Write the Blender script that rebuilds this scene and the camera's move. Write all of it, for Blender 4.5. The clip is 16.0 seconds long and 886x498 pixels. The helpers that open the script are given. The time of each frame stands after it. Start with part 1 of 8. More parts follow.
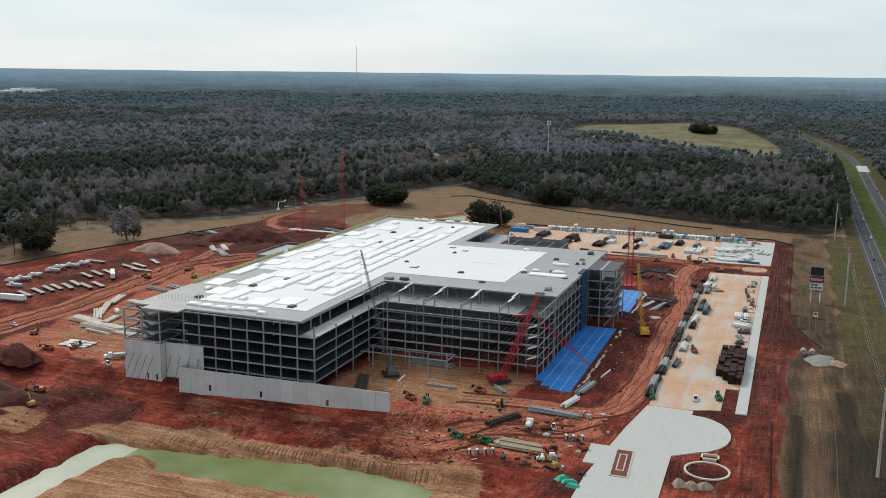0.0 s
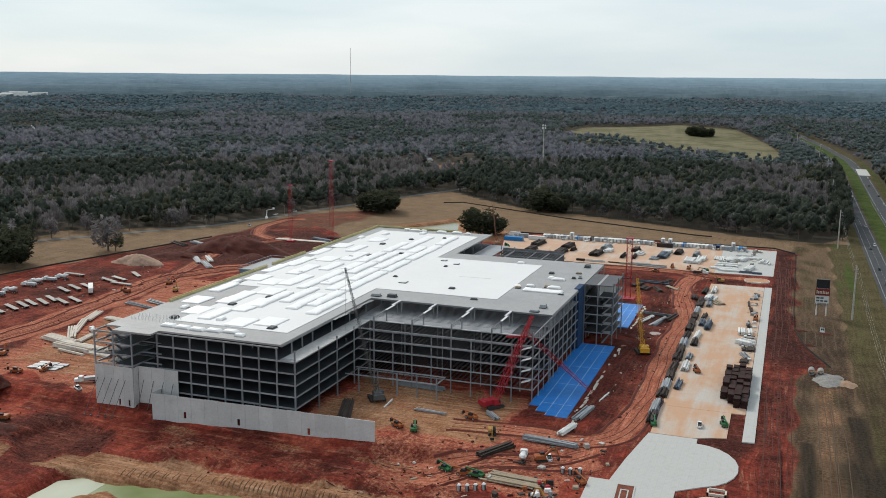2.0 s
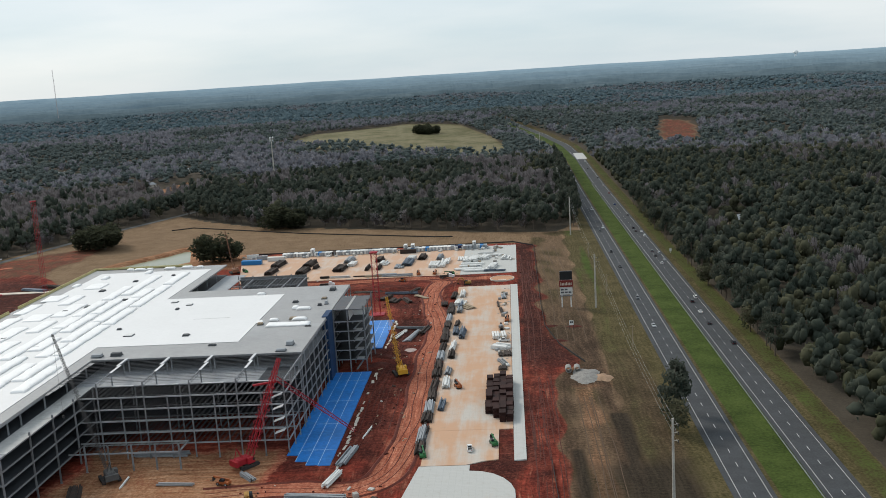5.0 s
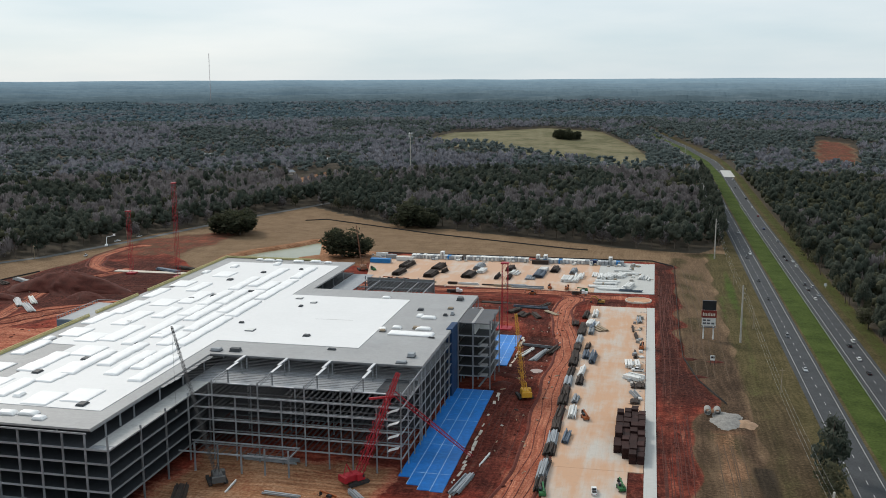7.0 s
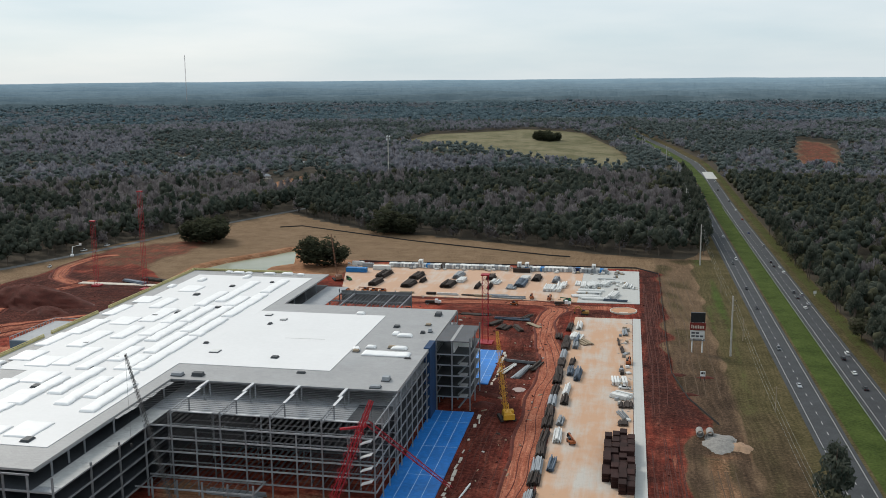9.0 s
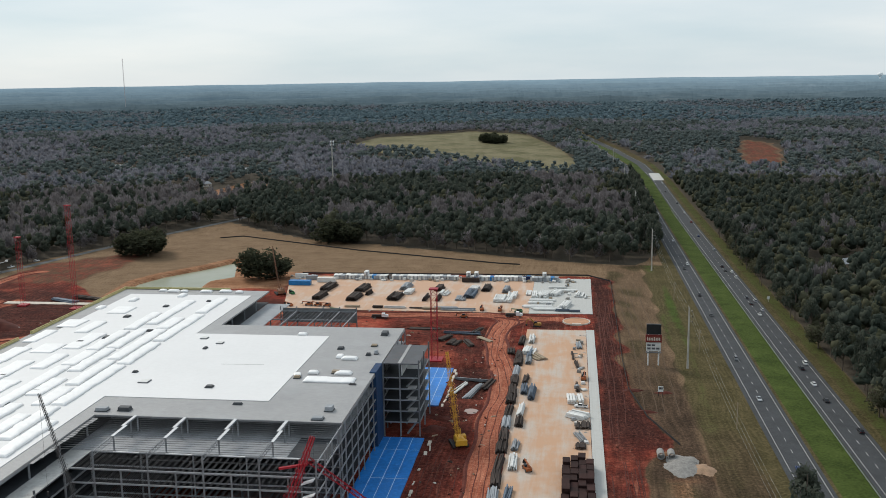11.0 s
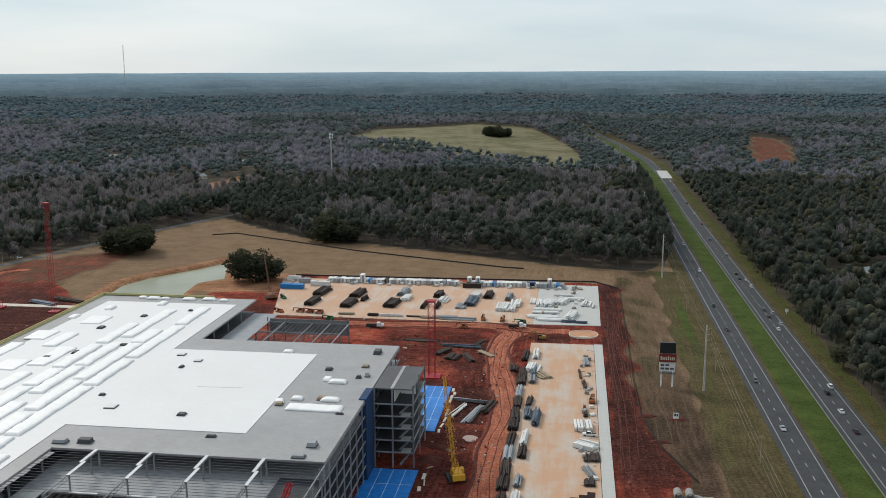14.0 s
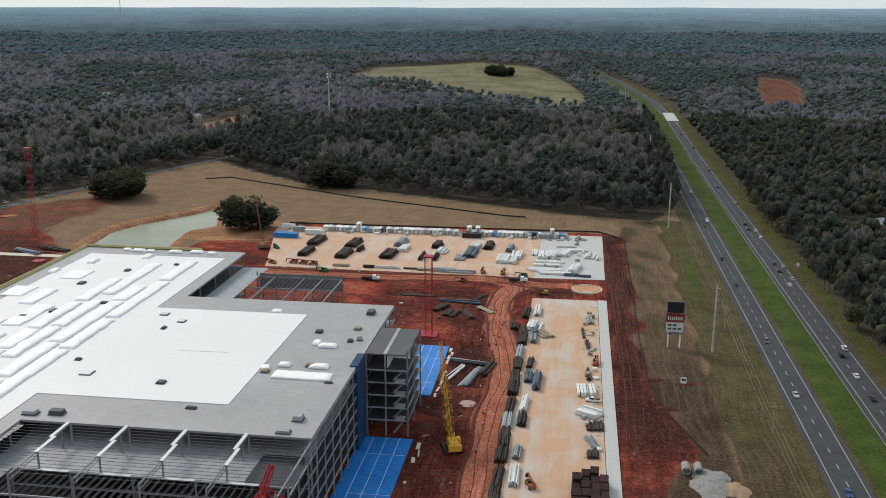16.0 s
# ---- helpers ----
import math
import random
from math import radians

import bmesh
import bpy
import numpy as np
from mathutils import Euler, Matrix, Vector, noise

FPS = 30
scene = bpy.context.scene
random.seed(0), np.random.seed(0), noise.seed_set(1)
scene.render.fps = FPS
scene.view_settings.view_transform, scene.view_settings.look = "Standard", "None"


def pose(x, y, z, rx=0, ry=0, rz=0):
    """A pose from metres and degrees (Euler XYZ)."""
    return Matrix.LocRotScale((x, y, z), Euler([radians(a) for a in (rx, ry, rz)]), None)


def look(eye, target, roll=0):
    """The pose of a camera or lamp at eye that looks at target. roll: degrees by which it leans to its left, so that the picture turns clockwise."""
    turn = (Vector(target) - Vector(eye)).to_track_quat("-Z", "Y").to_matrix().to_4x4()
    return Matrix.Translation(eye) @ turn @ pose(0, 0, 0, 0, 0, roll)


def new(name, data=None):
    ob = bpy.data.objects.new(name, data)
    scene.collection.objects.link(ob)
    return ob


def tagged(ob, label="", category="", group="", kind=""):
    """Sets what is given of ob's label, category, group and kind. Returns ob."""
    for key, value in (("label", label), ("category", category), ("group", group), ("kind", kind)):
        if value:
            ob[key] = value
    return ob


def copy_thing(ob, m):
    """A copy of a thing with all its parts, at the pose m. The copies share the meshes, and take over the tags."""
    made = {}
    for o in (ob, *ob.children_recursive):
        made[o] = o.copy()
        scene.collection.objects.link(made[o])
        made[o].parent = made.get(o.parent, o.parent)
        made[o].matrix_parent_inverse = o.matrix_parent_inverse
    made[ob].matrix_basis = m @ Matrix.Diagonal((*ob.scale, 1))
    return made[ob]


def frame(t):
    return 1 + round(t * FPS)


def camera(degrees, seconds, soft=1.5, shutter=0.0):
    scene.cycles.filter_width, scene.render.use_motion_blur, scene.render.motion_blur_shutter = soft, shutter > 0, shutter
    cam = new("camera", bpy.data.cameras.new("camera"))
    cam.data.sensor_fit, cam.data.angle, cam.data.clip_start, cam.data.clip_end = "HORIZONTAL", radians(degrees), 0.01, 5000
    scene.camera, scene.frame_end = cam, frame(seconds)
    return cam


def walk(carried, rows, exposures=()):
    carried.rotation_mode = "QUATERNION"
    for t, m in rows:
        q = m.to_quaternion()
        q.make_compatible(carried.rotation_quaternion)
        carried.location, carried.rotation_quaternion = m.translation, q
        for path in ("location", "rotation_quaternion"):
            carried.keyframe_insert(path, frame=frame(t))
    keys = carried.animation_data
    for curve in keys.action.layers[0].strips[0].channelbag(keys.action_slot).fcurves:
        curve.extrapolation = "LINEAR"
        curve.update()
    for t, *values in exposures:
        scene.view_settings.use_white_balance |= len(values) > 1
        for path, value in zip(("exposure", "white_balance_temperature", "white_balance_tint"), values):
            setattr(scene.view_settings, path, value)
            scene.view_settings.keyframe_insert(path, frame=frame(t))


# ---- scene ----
cam = camera(50.0, 16.0, soft=0.9)
# seconds, eye, point looked at, roll
PATH = [
    (0, (15.32, -19.93, 127.16), (-18.681, 72.322, 108.871), 0.65),
    (0.5, (14.19, -14.37, 127.91), (-19.711, 77.918, 109.630), 0.63),
    (1, (12.91, -8.88, 128.50), (-20.887, 83.448, 110.273), 0.58),
    (1.5, (11.55, -3.43, 128.93), (-22.224, 88.919, 110.762), 0.55),
    (2, (10.21, 2.09, 129.36), (-23.409, 94.514, 111.241), 0.49),
    (2.5, (8.87, 7.49, 129.95), (-24.629, 99.965, 111.886), 0.46),
    (3, (7.57, 12.91, 130.52), (-25.876, 105.408, 112.486), 0.45),
    (3.5, (6.11, 18.48, 131.16), (-27.262, 111.010, 113.146), 0.49),
    (4, (5.82, 24.15, 131.67), (-25.886, 117.274, 113.717), 0.13),
    (4.5, (6.11, 29.61, 132.14), (-14.986, 125.701, 114.191), -1.59),
    (4.7, (5.54, 31.57, 132.29), (-8.461, 128.915, 114.162), -2.60),
    (5.1, (4.37, 36.20, 132.56), (-2.310, 134.285, 114.269), -3.54),
    (5.5, (3.12, 40.82, 132.84), (-2.902, 138.952, 114.567), -3.37),
    (5.9, (1.88, 45.46, 133.12), (-7.698, 143.338, 114.976), -2.53),
    (6.3, (0.75, 50.16, 133.39), (-14.115, 147.407, 115.417), -1.45),
    (6.7, (-0.18, 54.95, 133.64), (-19.585, 151.416, 115.812), -0.55),
    (7, (-0.70, 58.61, 133.82), (-21.560, 154.782, 116.029), -0.25),
    (7.5, (-1.39, 64.78, 134.10), (-22.653, 160.863, 116.313), -0.15),
    (8, (-2.20, 70.35, 134.44), (-23.956, 166.326, 116.688), -0.07),
    (8.5, (-2.81, 75.82, 134.92), (-23.777, 171.971, 117.166), -0.23),
    (9, (-3.86, 81.08, 135.45), (-22.708, 177.670, 117.678), -0.46),
    (9.5, (-4.81, 86.39, 135.97), (-21.706, 183.333, 118.201), -0.67),
    (10, (-5.60, 91.75, 136.49), (-20.910, 188.963, 118.737), -0.84),
    (10.5, (-6.27, 97.15, 136.99), (-20.414, 194.546, 119.273), -0.93),
    (11, (-6.87, 102.57, 137.48), (-20.313, 200.067, 119.795), -0.92),
    (11.5, (-7.44, 107.97, 137.95), (-20.700, 205.504, 120.288), -0.80),
    (12, (-8.01, 113.37, 138.41), (-21.362, 210.890, 120.762), -0.61),
    (12.5, (-8.78, 119.21, 139.06), (-22.243, 216.708, 121.397), -0.44),
    (13, (-9.10, 124.38, 139.37), (-22.614, 221.882, 121.760), -0.40),
    (13.5, (-9.62, 130.05, 139.87), (-23.208, 227.518, 122.094), -0.26),
    (14, (-10.10, 135.88, 140.30), (-23.746, 233.167, 121.601), -0.22),
    (14.5, (-10.69, 141.36, 141.28), (-24.296, 238.347, 121.090), -0.06),
    (15, (-11.15, 146.96, 141.49), (-24.724, 243.619, 119.768), 0.04),
    (15.5, (-11.50, 152.50, 141.85), (-25.063, 248.790, 118.521), 0.09),
    (16, (-11.69, 158.04, 142.61), (-25.278, 253.895, 117.561), 0.09),
]
walk(cam, [(t, look(eye, target, roll)) for t, eye, target, roll in PATH], [(0, 0.41), (7, 0.41), (9, 0.39), (12, 0.36), (14, 0.34), (16, 0.38)])

# ---- sky and sun ----
world = bpy.data.worlds.new("sky")
scene.world = world
world.use_nodes = True
SUN_EL, SUN_AZ = radians(38), radians(-50)     # azimuth from +y, to the left


def build_sky():
    nt = world.node_tree
    nt.nodes.clear()
    out = nt.nodes.new("ShaderNodeOutputWorld")
    bg = nt.nodes.new("ShaderNodeBackground")
    sky = nt.nodes.new("ShaderNodeTexSky")
    sky.sky_type = "NISHITA"
    sky.sun_disc = False
    sky.sun_elevation = SUN_EL
    sky.sun_rotation = SUN_AZ
    sky.dust_density = 0.6
    tc = nt.nodes.new("ShaderNodeTexCoord")
    mp = nt.nodes.new("ShaderNodeMapping")
    mp.inputs["Scale"].default_value = (1.0, 1.0, 6.0)
    nz = nt.nodes.new("ShaderNodeTexNoise")
    nz.inputs["Scale"].default_value = 2.2
    nz.inputs["Detail"].default_value = 6
    veil = nt.nodes.new("ShaderNodeValToRGB")               # thin cloud: greyish blue gaps to bright white
    els = veil.color_ramp.elements
    els[0].position, els[0].color = 0.34, (4.4, 5.35, 5.95, 1)
    els[1].position, els[1].color = 0.60, (5.98, 6.43, 6.72, 1)
    mix = nt.nodes.new("ShaderNodeMix")
    mix.data_type = "RGBA"
    mix.inputs["Factor"].default_value = 0.88
    nt.links.new(nz.outputs["Fac"], veil.inputs["Fac"])
    nt.links.new(veil.outputs["Color"], mix.inputs["B"])
    bg.inputs["Strength"].default_value = 0.1
    nt.links.new(tc.outputs["Generated"], mp.inputs["Vector"])
    nt.links.new(mp.outputs["Vector"], nz.inputs["Vector"])
    nt.links.new(sky.outputs["Color"], mix.inputs["A"])
    nt.links.new(mix.outputs["Result"], bg.inputs["Color"])
    nt.links.new(bg.outputs["Background"], out.inputs["Surface"])


build_sky()
sun_dir = Vector((math.sin(SUN_AZ) * math.cos(SUN_EL), math.cos(SUN_AZ) * math.cos(SUN_EL), math.sin(SUN_EL)))
sun = new("sun", bpy.data.lights.new("sun", "SUN"))
sun.data.energy = 1.75
sun.data.angle = radians(16)
sun.data.color = (1.0, 0.93, 0.83)
sun.matrix_world = look(sun_dir * 500, (0, 0, 0))

# ---- materials ----
class Nodes:
    """A small helper to write node materials in a line or two."""

    def __init__(self, name):
        self.mat = bpy.data.materials.new(name)
        self.mat.use_nodes = True
        self.nt = self.mat.node_tree
        self.bsdf = self.nt.nodes["Principled BSDF"]
        self.bsdf.inputs["Specular IOR Level"].default_value = 0.25

    def add(self, kind, **inputs):
        n = self.nt.nodes.new(kind)
        for k, v in inputs.items():
            n.inputs[k.replace("_", " ")].default_value = v
        return n

    def link(self, a, b):
        self.nt.links.new(a, b)

    def coords(self, scale=(1, 1, 1), space="Object"):
        tc = self.add("ShaderNodeTexCoord")
        mp = self.add("ShaderNodeMapping", Scale=scale)
        self.link(tc.outputs[space], mp.inputs["Vector"])
        return mp.outputs["Vector"]

    def world(self, scale=(1, 1, 1)):
        g = self.add("ShaderNodeNewGeometry")
        mp = self.add("ShaderNodeMapping", Scale=scale)
        self.link(g.outputs["Position"], mp.inputs["Vector"])
        return mp.outputs["Vector"]

    def noise(self, vec, scale, detail=4, rough=0.6):
        n = self.add("ShaderNodeTexNoise", Scale=scale, Detail=detail, Roughness=rough)
        self.link(vec, n.inputs["Vector"])
        return n.outputs["Fac"]

    def ramp(self, fac, *stops):
        r = self.add("ShaderNodeValToRGB")
        els = r.color_ramp.elements
        while len(els) < len(stops):
            els.new(0.5)
        for e, (p, c) in zip(els, stops):
            e.position = p
            e.color = (*c, 1) if not isinstance(c, (int, float)) else (c, c, c, 1)
        self.link(fac, r.inputs["Fac"])
        return r.outputs["Color"]

    def mix(self, fac, a, b, blend="MIX"):
        m = self.add("ShaderNodeMix")
        m.data_type = "RGBA"
        m.blend_type = blend
        for sock, v in (("Factor", fac), ("A", a), ("B", b)):
            if isinstance(v, (int, float)):
                m.inputs[sock].default_value = v if sock == "Factor" else (v, v, v, 1)
            elif isinstance(v, tuple):
                m.inputs[sock].default_value = (*v, 1)
            else:
                self.link(v, m.inputs[sock])
        return m.outputs["Result"]

    def attr(self, name):
        a = self.add("ShaderNodeAttribute")
        a.attribute_name = name
        return a

    def random(self):
        return self.add("ShaderNodeObjectInfo").outputs["Random"]

    def finish(self, color, rough=0.8, metal=0.0, bump=None, height=0.1, dist=1.0):
        if isinstance(color, tuple):
            self.bsdf.inputs["Base Color"].default_value = (*color, 1)
        else:
            self.link(color, self.bsdf.inputs["Base Color"])
        if isinstance(rough, (int, float)):
            self.bsdf.inputs["Roughness"].default_value = rough
        else:
            self.link(rough, self.bsdf.inputs["Roughness"])
        self.bsdf.inputs["Metallic"].default_value = metal
        if bump is not None:
            b = self.add("ShaderNodeBump", Strength=height, Distance=dist)
            self.link(bump, b.inputs["Height"])
            self.link(b.outputs["Normal"], self.bsdf.inputs["Normal"])
        return self.mat


def worn(name, color, rough=0.6, metal=0.0, scale=0.6, vary=0.25, dirt=(0.2, 0.09, 0.05), dirty=0.25, per_object=0.0):
    """Painted, concrete or metal surface with mottling at two scales and some dirt."""
    n = Nodes(name)
    v = n.world()
    big, small = n.noise(v, scale * 0.25, 3), n.noise(v, scale * 3, 5)
    lo, hi = tuple(c * (1 - vary) for c in color), tuple(min(c * (1 + vary), 0.95) for c in color)
    c = n.ramp(n.mix(0.5, big, small), (0.35, lo), (0.65, hi))
    if per_object:
        c = n.mix(1.0, c, n.ramp(n.random(), (0, 1 - per_object), (1, 1 + per_object * 0.5)), "MULTIPLY")
    patch = n.ramp(n.noise(v, scale * 0.6, 6, 0.7), (0.55, 0.0), (0.75, dirty))
    return n.finish(n.mix(patch, c, dirt), rough, metal, small, 0.15, 0.05)


def ground_material():
    n = Nodes("ground")
    v = n.world()
    fine, mid, big = n.noise(v, 0.9, 6, 0.7), n.noise(v, 0.07, 9, 0.72), n.noise(v, 0.018, 4)
    # wheel tracks: noise drawn out, bent by a slow warp
    warp = n.add("ShaderNodeVectorMath")
    warp.operation = "MULTIPLY_ADD"
    wn = n.add("ShaderNodeTexNoise", Scale=0.012, Detail=2)
    n.link(v, wn.inputs["Vector"])
    n.link(wn.outputs["Color"], warp.inputs[0])
    warp.inputs[1].default_value = (16, 16, 0)
    n.link(v, warp.inputs[2])
    mpx = n.add("ShaderNodeMapping", Scale=(1.0, 0.11, 1.0))
    n.link(warp.outputs["Vector"], mpx.inputs["Vector"])
    mpy = n.add("ShaderNodeMapping", Scale=(0.11, 1.0, 1.0))
    n.link(warp.outputs["Vector"], mpy.inputs["Vector"])
    along = n.attr("along").outputs["Fac"]                  # 1 where the machines drive along the building's flank
    way = n.mix(0.7, n.ramp(n.noise(v, 0.012, 2), (0.46, 0.0), (0.54, 1.0)), along)
    tracks = n.mix(way, n.noise(mpy.outputs["Vector"], 0.42, 5, 0.68), n.noise(mpx.outputs["Vector"], 0.42, 5, 0.68))
    mfx = n.add("ShaderNodeMapping", Scale=(1.0, 0.035, 1.0))
    n.link(warp.outputs["Vector"], mfx.inputs["Vector"])
    mfy = n.add("ShaderNodeMapping", Scale=(0.035, 1.0, 1.0))
    n.link(warp.outputs["Vector"], mfy.inputs["Vector"])
    ruts = n.mix(way, n.noise(mfy.outputs["Vector"], 0.85, 3, 0.6), n.noise(mfx.outputs["Vector"], 0.85, 3, 0.6))
    rough_mix = n.mix(0.28, mid, tracks)
    gritty = n.mix(0.5, rough_mix, fine)
    # churned clay: damp dark patches, pale scuffs along the wheel tracks, clods
    clods, damp = n.noise(v, 0.33, 5, 0.75), n.noise(warp.outputs["Vector"], 0.05, 6, 0.68)
    clay = n.ramp(n.mix(0.35, mid, big), (0.40, (0.138, 0.025, 0.0170)), (0.50, (0.232, 0.043, 0.0265)), (0.60, (0.330, 0.083, 0.050)))
    clay = n.mix(n.ramp(damp, (0.48, 0.0), (0.60, 0.8)), clay, (0.082, 0.018, 0.0135))
    clay = n.mix(n.ramp(tracks, (0.55, 0.0), (0.66, 0.6)), clay, (0.38, 0.165, 0.105))
    clay = n.mix(n.ramp(tracks, (0.33, 0.5), (0.42, 0.0)), clay, (0.068, 0.017, 0.0125))
    lines = n.ramp(ruts, (0.36, 0.70), (0.46, 0.96), (0.54, 1.0), (0.64, 1.24))
    speck = n.mix(1.0, n.ramp(clods, (0.36, 0.72), (0.5, 1.0), (0.64, 1.28)), n.ramp(fine, (0.38, 0.76), (0.5, 1.0), (0.62, 1.24)), "MULTIPLY")
    worked = n.mix(1.0, speck, lines, "MULTIPLY")
    clay = n.mix(1.0, clay, worked, "MULTIPLY")
    dark = n.ramp(gritty, (0.42, (0.021, 0.0088, 0.0075)), (0.50, (0.047, 0.0170, 0.0132)), (0.60, (0.092, 0.033, 0.0245)))
    dark = n.mix(n.ramp(tracks, (0.57, 0.0), (0.66, 0.6)), dark, (0.12, 0.047, 0.034))
    dark = n.mix(1.0, dark, worked, "MULTIPLY")
    haul = n.ramp(n.mix(0.5, n.mix(0.5, mid, tracks), fine), (0.40, (0.20, 0.056, 0.033)), (0.49, (0.335, 0.107, 0.064)), (0.58, (0.46, 0.20, 0.125)))
    haul = n.mix(n.ramp(tracks, (0.36, 0.6), (0.45, 0.0)), haul, (0.17, 0.044, 0.026))
    haul = n.mix(1.0, haul, lines, "MULTIPLY")
    soil = n.ramp(n.mix(0.5, n.mix(0.55, mid, tracks), fine), (0.41, (0.030, 0.021, 0.014)), (0.5, (0.066, 0.043, 0.028)), (0.6, (0.126, 0.081, 0.053)))
    soil = n.mix(1.0, soil, n.ramp(ruts, (0.36, 0.75), (0.64, 1.2)), "MULTIPLY")
    sand = n.ramp(n.mix(0.4, n.mix(0.5, mid, tracks), fine), (0.41, (0.165, 0.068, 0.034)), (0.5, (0.285, 0.143, 0.077)), (0.60, (0.43, 0.255, 0.155)))
    sand = n.mix(1.0, sand, n.ramp(ruts, (0.36, 0.72), (0.64, 1.22)), "MULTIPLY")
    field = n.ramp(n.mix(0.5, n.mix(0.5, mid, tracks), fine), (0.41, (0.110, 0.072, 0.042)), (0.5, (0.182, 0.121, 0.073)), (0.60, (0.265, 0.182, 0.115)))
    grass = n.ramp(n.mix(0.5, mid, fine), (0.40, (0.028, 0.044, 0.010)), (0.6, (0.076, 0.102, 0.026)))
    dry = n.ramp(n.mix(0.5, n.mix(0.4, mid, ruts), fine), (0.41, (0.038, 0.034, 0.014)), (0.5, (0.078, 0.064, 0.029)), (0.6, (0.130, 0.101, 0.052)))
    floor = n.ramp(n.mix(0.5, mid, fine), (0.3, (0.046, 0.040, 0.031)), (0.7, (0.095, 0.080, 0.062)))
    c = floor
    edge = n.mix(0.5, mid, fine)
    a, b = n.attr("zone_a"), n.attr("zone_b")
    for at, layers in ((b, (field, dry, grass)), (a, (clay, haul, sand))):
        sp = n.add("ShaderNodeSeparateColor")
        n.link(at.outputs["Color"], sp.inputs["Color"])
        for sock, layer in zip(("Red", "Green", "Blue"), layers):
            m = n.add("ShaderNodeMath")
            m.operation = "ADD"
            n.link(sp.outputs[sock], m.inputs[0])
            k = n.add("ShaderNodeMath")
            k.operation = "MULTIPLY_ADD"
            n.link(edge, k.inputs[0])
            k.inputs[1].default_value, k.inputs[2].default_value = 0.9, -0.45
            n.link(k.outputs[0], m.inputs[1])
            c = n.mix(n.ramp(m.outputs[0], (0.42, 0.0), (0.58, 1.0)), c, layer)
    c = n.mix(n.attr("meadow").outputs["Fac"], c, n.ramp(n.mix(0.5, mid, big), (0.42, (0.105, 0.100, 0.052)), (0.58, (0.19, 0.168, 0.102))))
    c = n.mix(n.attr("soil").outputs["Fac"], c, soil)
    peat = n.add("ShaderNodeMath")
    peat.operation = "MULTIPLY_ADD"
    n.link(edge, peat.inputs[0])
    peat.inputs[1].default_value = 0.9
    lo = n.add("ShaderNodeMath")
    lo.operation = "ADD"
    n.link(n.attr("loam").outputs["Fac"], lo.inputs[0])
    lo.inputs[1].default_value = -0.45
    n.link(lo.outputs[0], peat.inputs[2])
    c = n.mix(n.ramp(peat.outputs[0], (0.34, 0.0), (0.62, 0.9)), c, n.ramp(n.mix(0.5, ruts, fine), (0.40, (0.018, 0.014, 0.010)), (0.60, (0.050, 0.039, 0.028))))
    c = n.mix(n.attr("wet").outputs["Fac"], c, dark)
    n.bsdf.inputs["Specular IOR Level"].default_value = 0.06
    return n.finish(c, 0.95, 0, n.mix(0.6, rough_mix, fine), 0.75, 0.7)


def leaf_material(name, lo, hi):
    n = Nodes(name)
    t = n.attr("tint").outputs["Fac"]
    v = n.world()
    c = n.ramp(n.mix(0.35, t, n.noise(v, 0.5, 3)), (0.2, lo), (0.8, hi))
    n.bsdf.inputs["Specular IOR Level"].default_value = 0.1
    m = n.finish(c, 0.9)
    thin = n.add("ShaderNodeBsdfTranslucent")               # light also comes through the leaves
    n.link(c, thin.inputs["Color"])
    both = n.add("ShaderNodeMixShader")
    both.inputs["Fac"].default_value = 0.4
    n.link(n.bsdf.outputs["BSDF"], both.inputs[1])
    n.link(thin.outputs["BSDF"], both.inputs[2])
    n.link(both.outputs["Shader"], n.nt.nodes["Material Output"].inputs["Surface"])
    return m


M_GROUND = ground_material()
LEAVES = {      # needles, twigs and mixed foliage: near stands, then farther ones, haze in their colour
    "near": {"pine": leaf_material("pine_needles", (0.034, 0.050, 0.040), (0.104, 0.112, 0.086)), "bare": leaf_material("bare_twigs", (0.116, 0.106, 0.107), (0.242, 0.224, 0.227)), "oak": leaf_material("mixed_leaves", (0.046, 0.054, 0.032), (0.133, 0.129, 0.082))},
    "middle": {"pine": leaf_material("hazy_mid_pine_needles", (0.076, 0.103, 0.101), (0.174, 0.198, 0.187)), "bare": leaf_material("hazy_mid_twigs", (0.129, 0.133, 0.153), (0.269, 0.270, 0.300)), "oak": leaf_material("hazy_mid_leaves", (0.078, 0.103, 0.091), (0.203, 0.214, 0.183))},
    "far": {"pine": leaf_material("hazy_far_needles", (0.087, 0.135, 0.157), (0.164, 0.226, 0.251)), "bare": leaf_material("hazy_far_twigs", (0.126, 0.145, 0.165), (0.221, 0.244, 0.270)), "oak": leaf_material("hazy_far_leaves", (0.095, 0.139, 0.151), (0.184, 0.238, 0.247))}}
M_PINE, M_BARE, M_MIXED = LEAVES["near"]["pine"], LEAVES["near"]["bare"], LEAVES["near"]["oak"]
M_BARK = worn("bark", (0.12, 0.095, 0.075), 0.9, 0, 2.0)
M_ROOFDECK = worn("roof_board_grey", (0.30, 0.315, 0.33), 0.6, 0, 0.25, 0.12, (0.2, 0.19, 0.18), 0.3)
M_MEMBRANE = worn("white_roof_membrane", (0.70, 0.695, 0.69), 0.55, 0, 0.2, 0.03, (0.6, 0.6, 0.58), 0.2)
M_STEEL = worn("grey_primed_steel", (0.27, 0.285, 0.30), 0.6, 0.1, 0.5, 0.2, (0.2, 0.1, 0.06), 0.15, 0.2)
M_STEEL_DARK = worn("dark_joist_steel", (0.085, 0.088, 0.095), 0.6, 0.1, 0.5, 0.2)
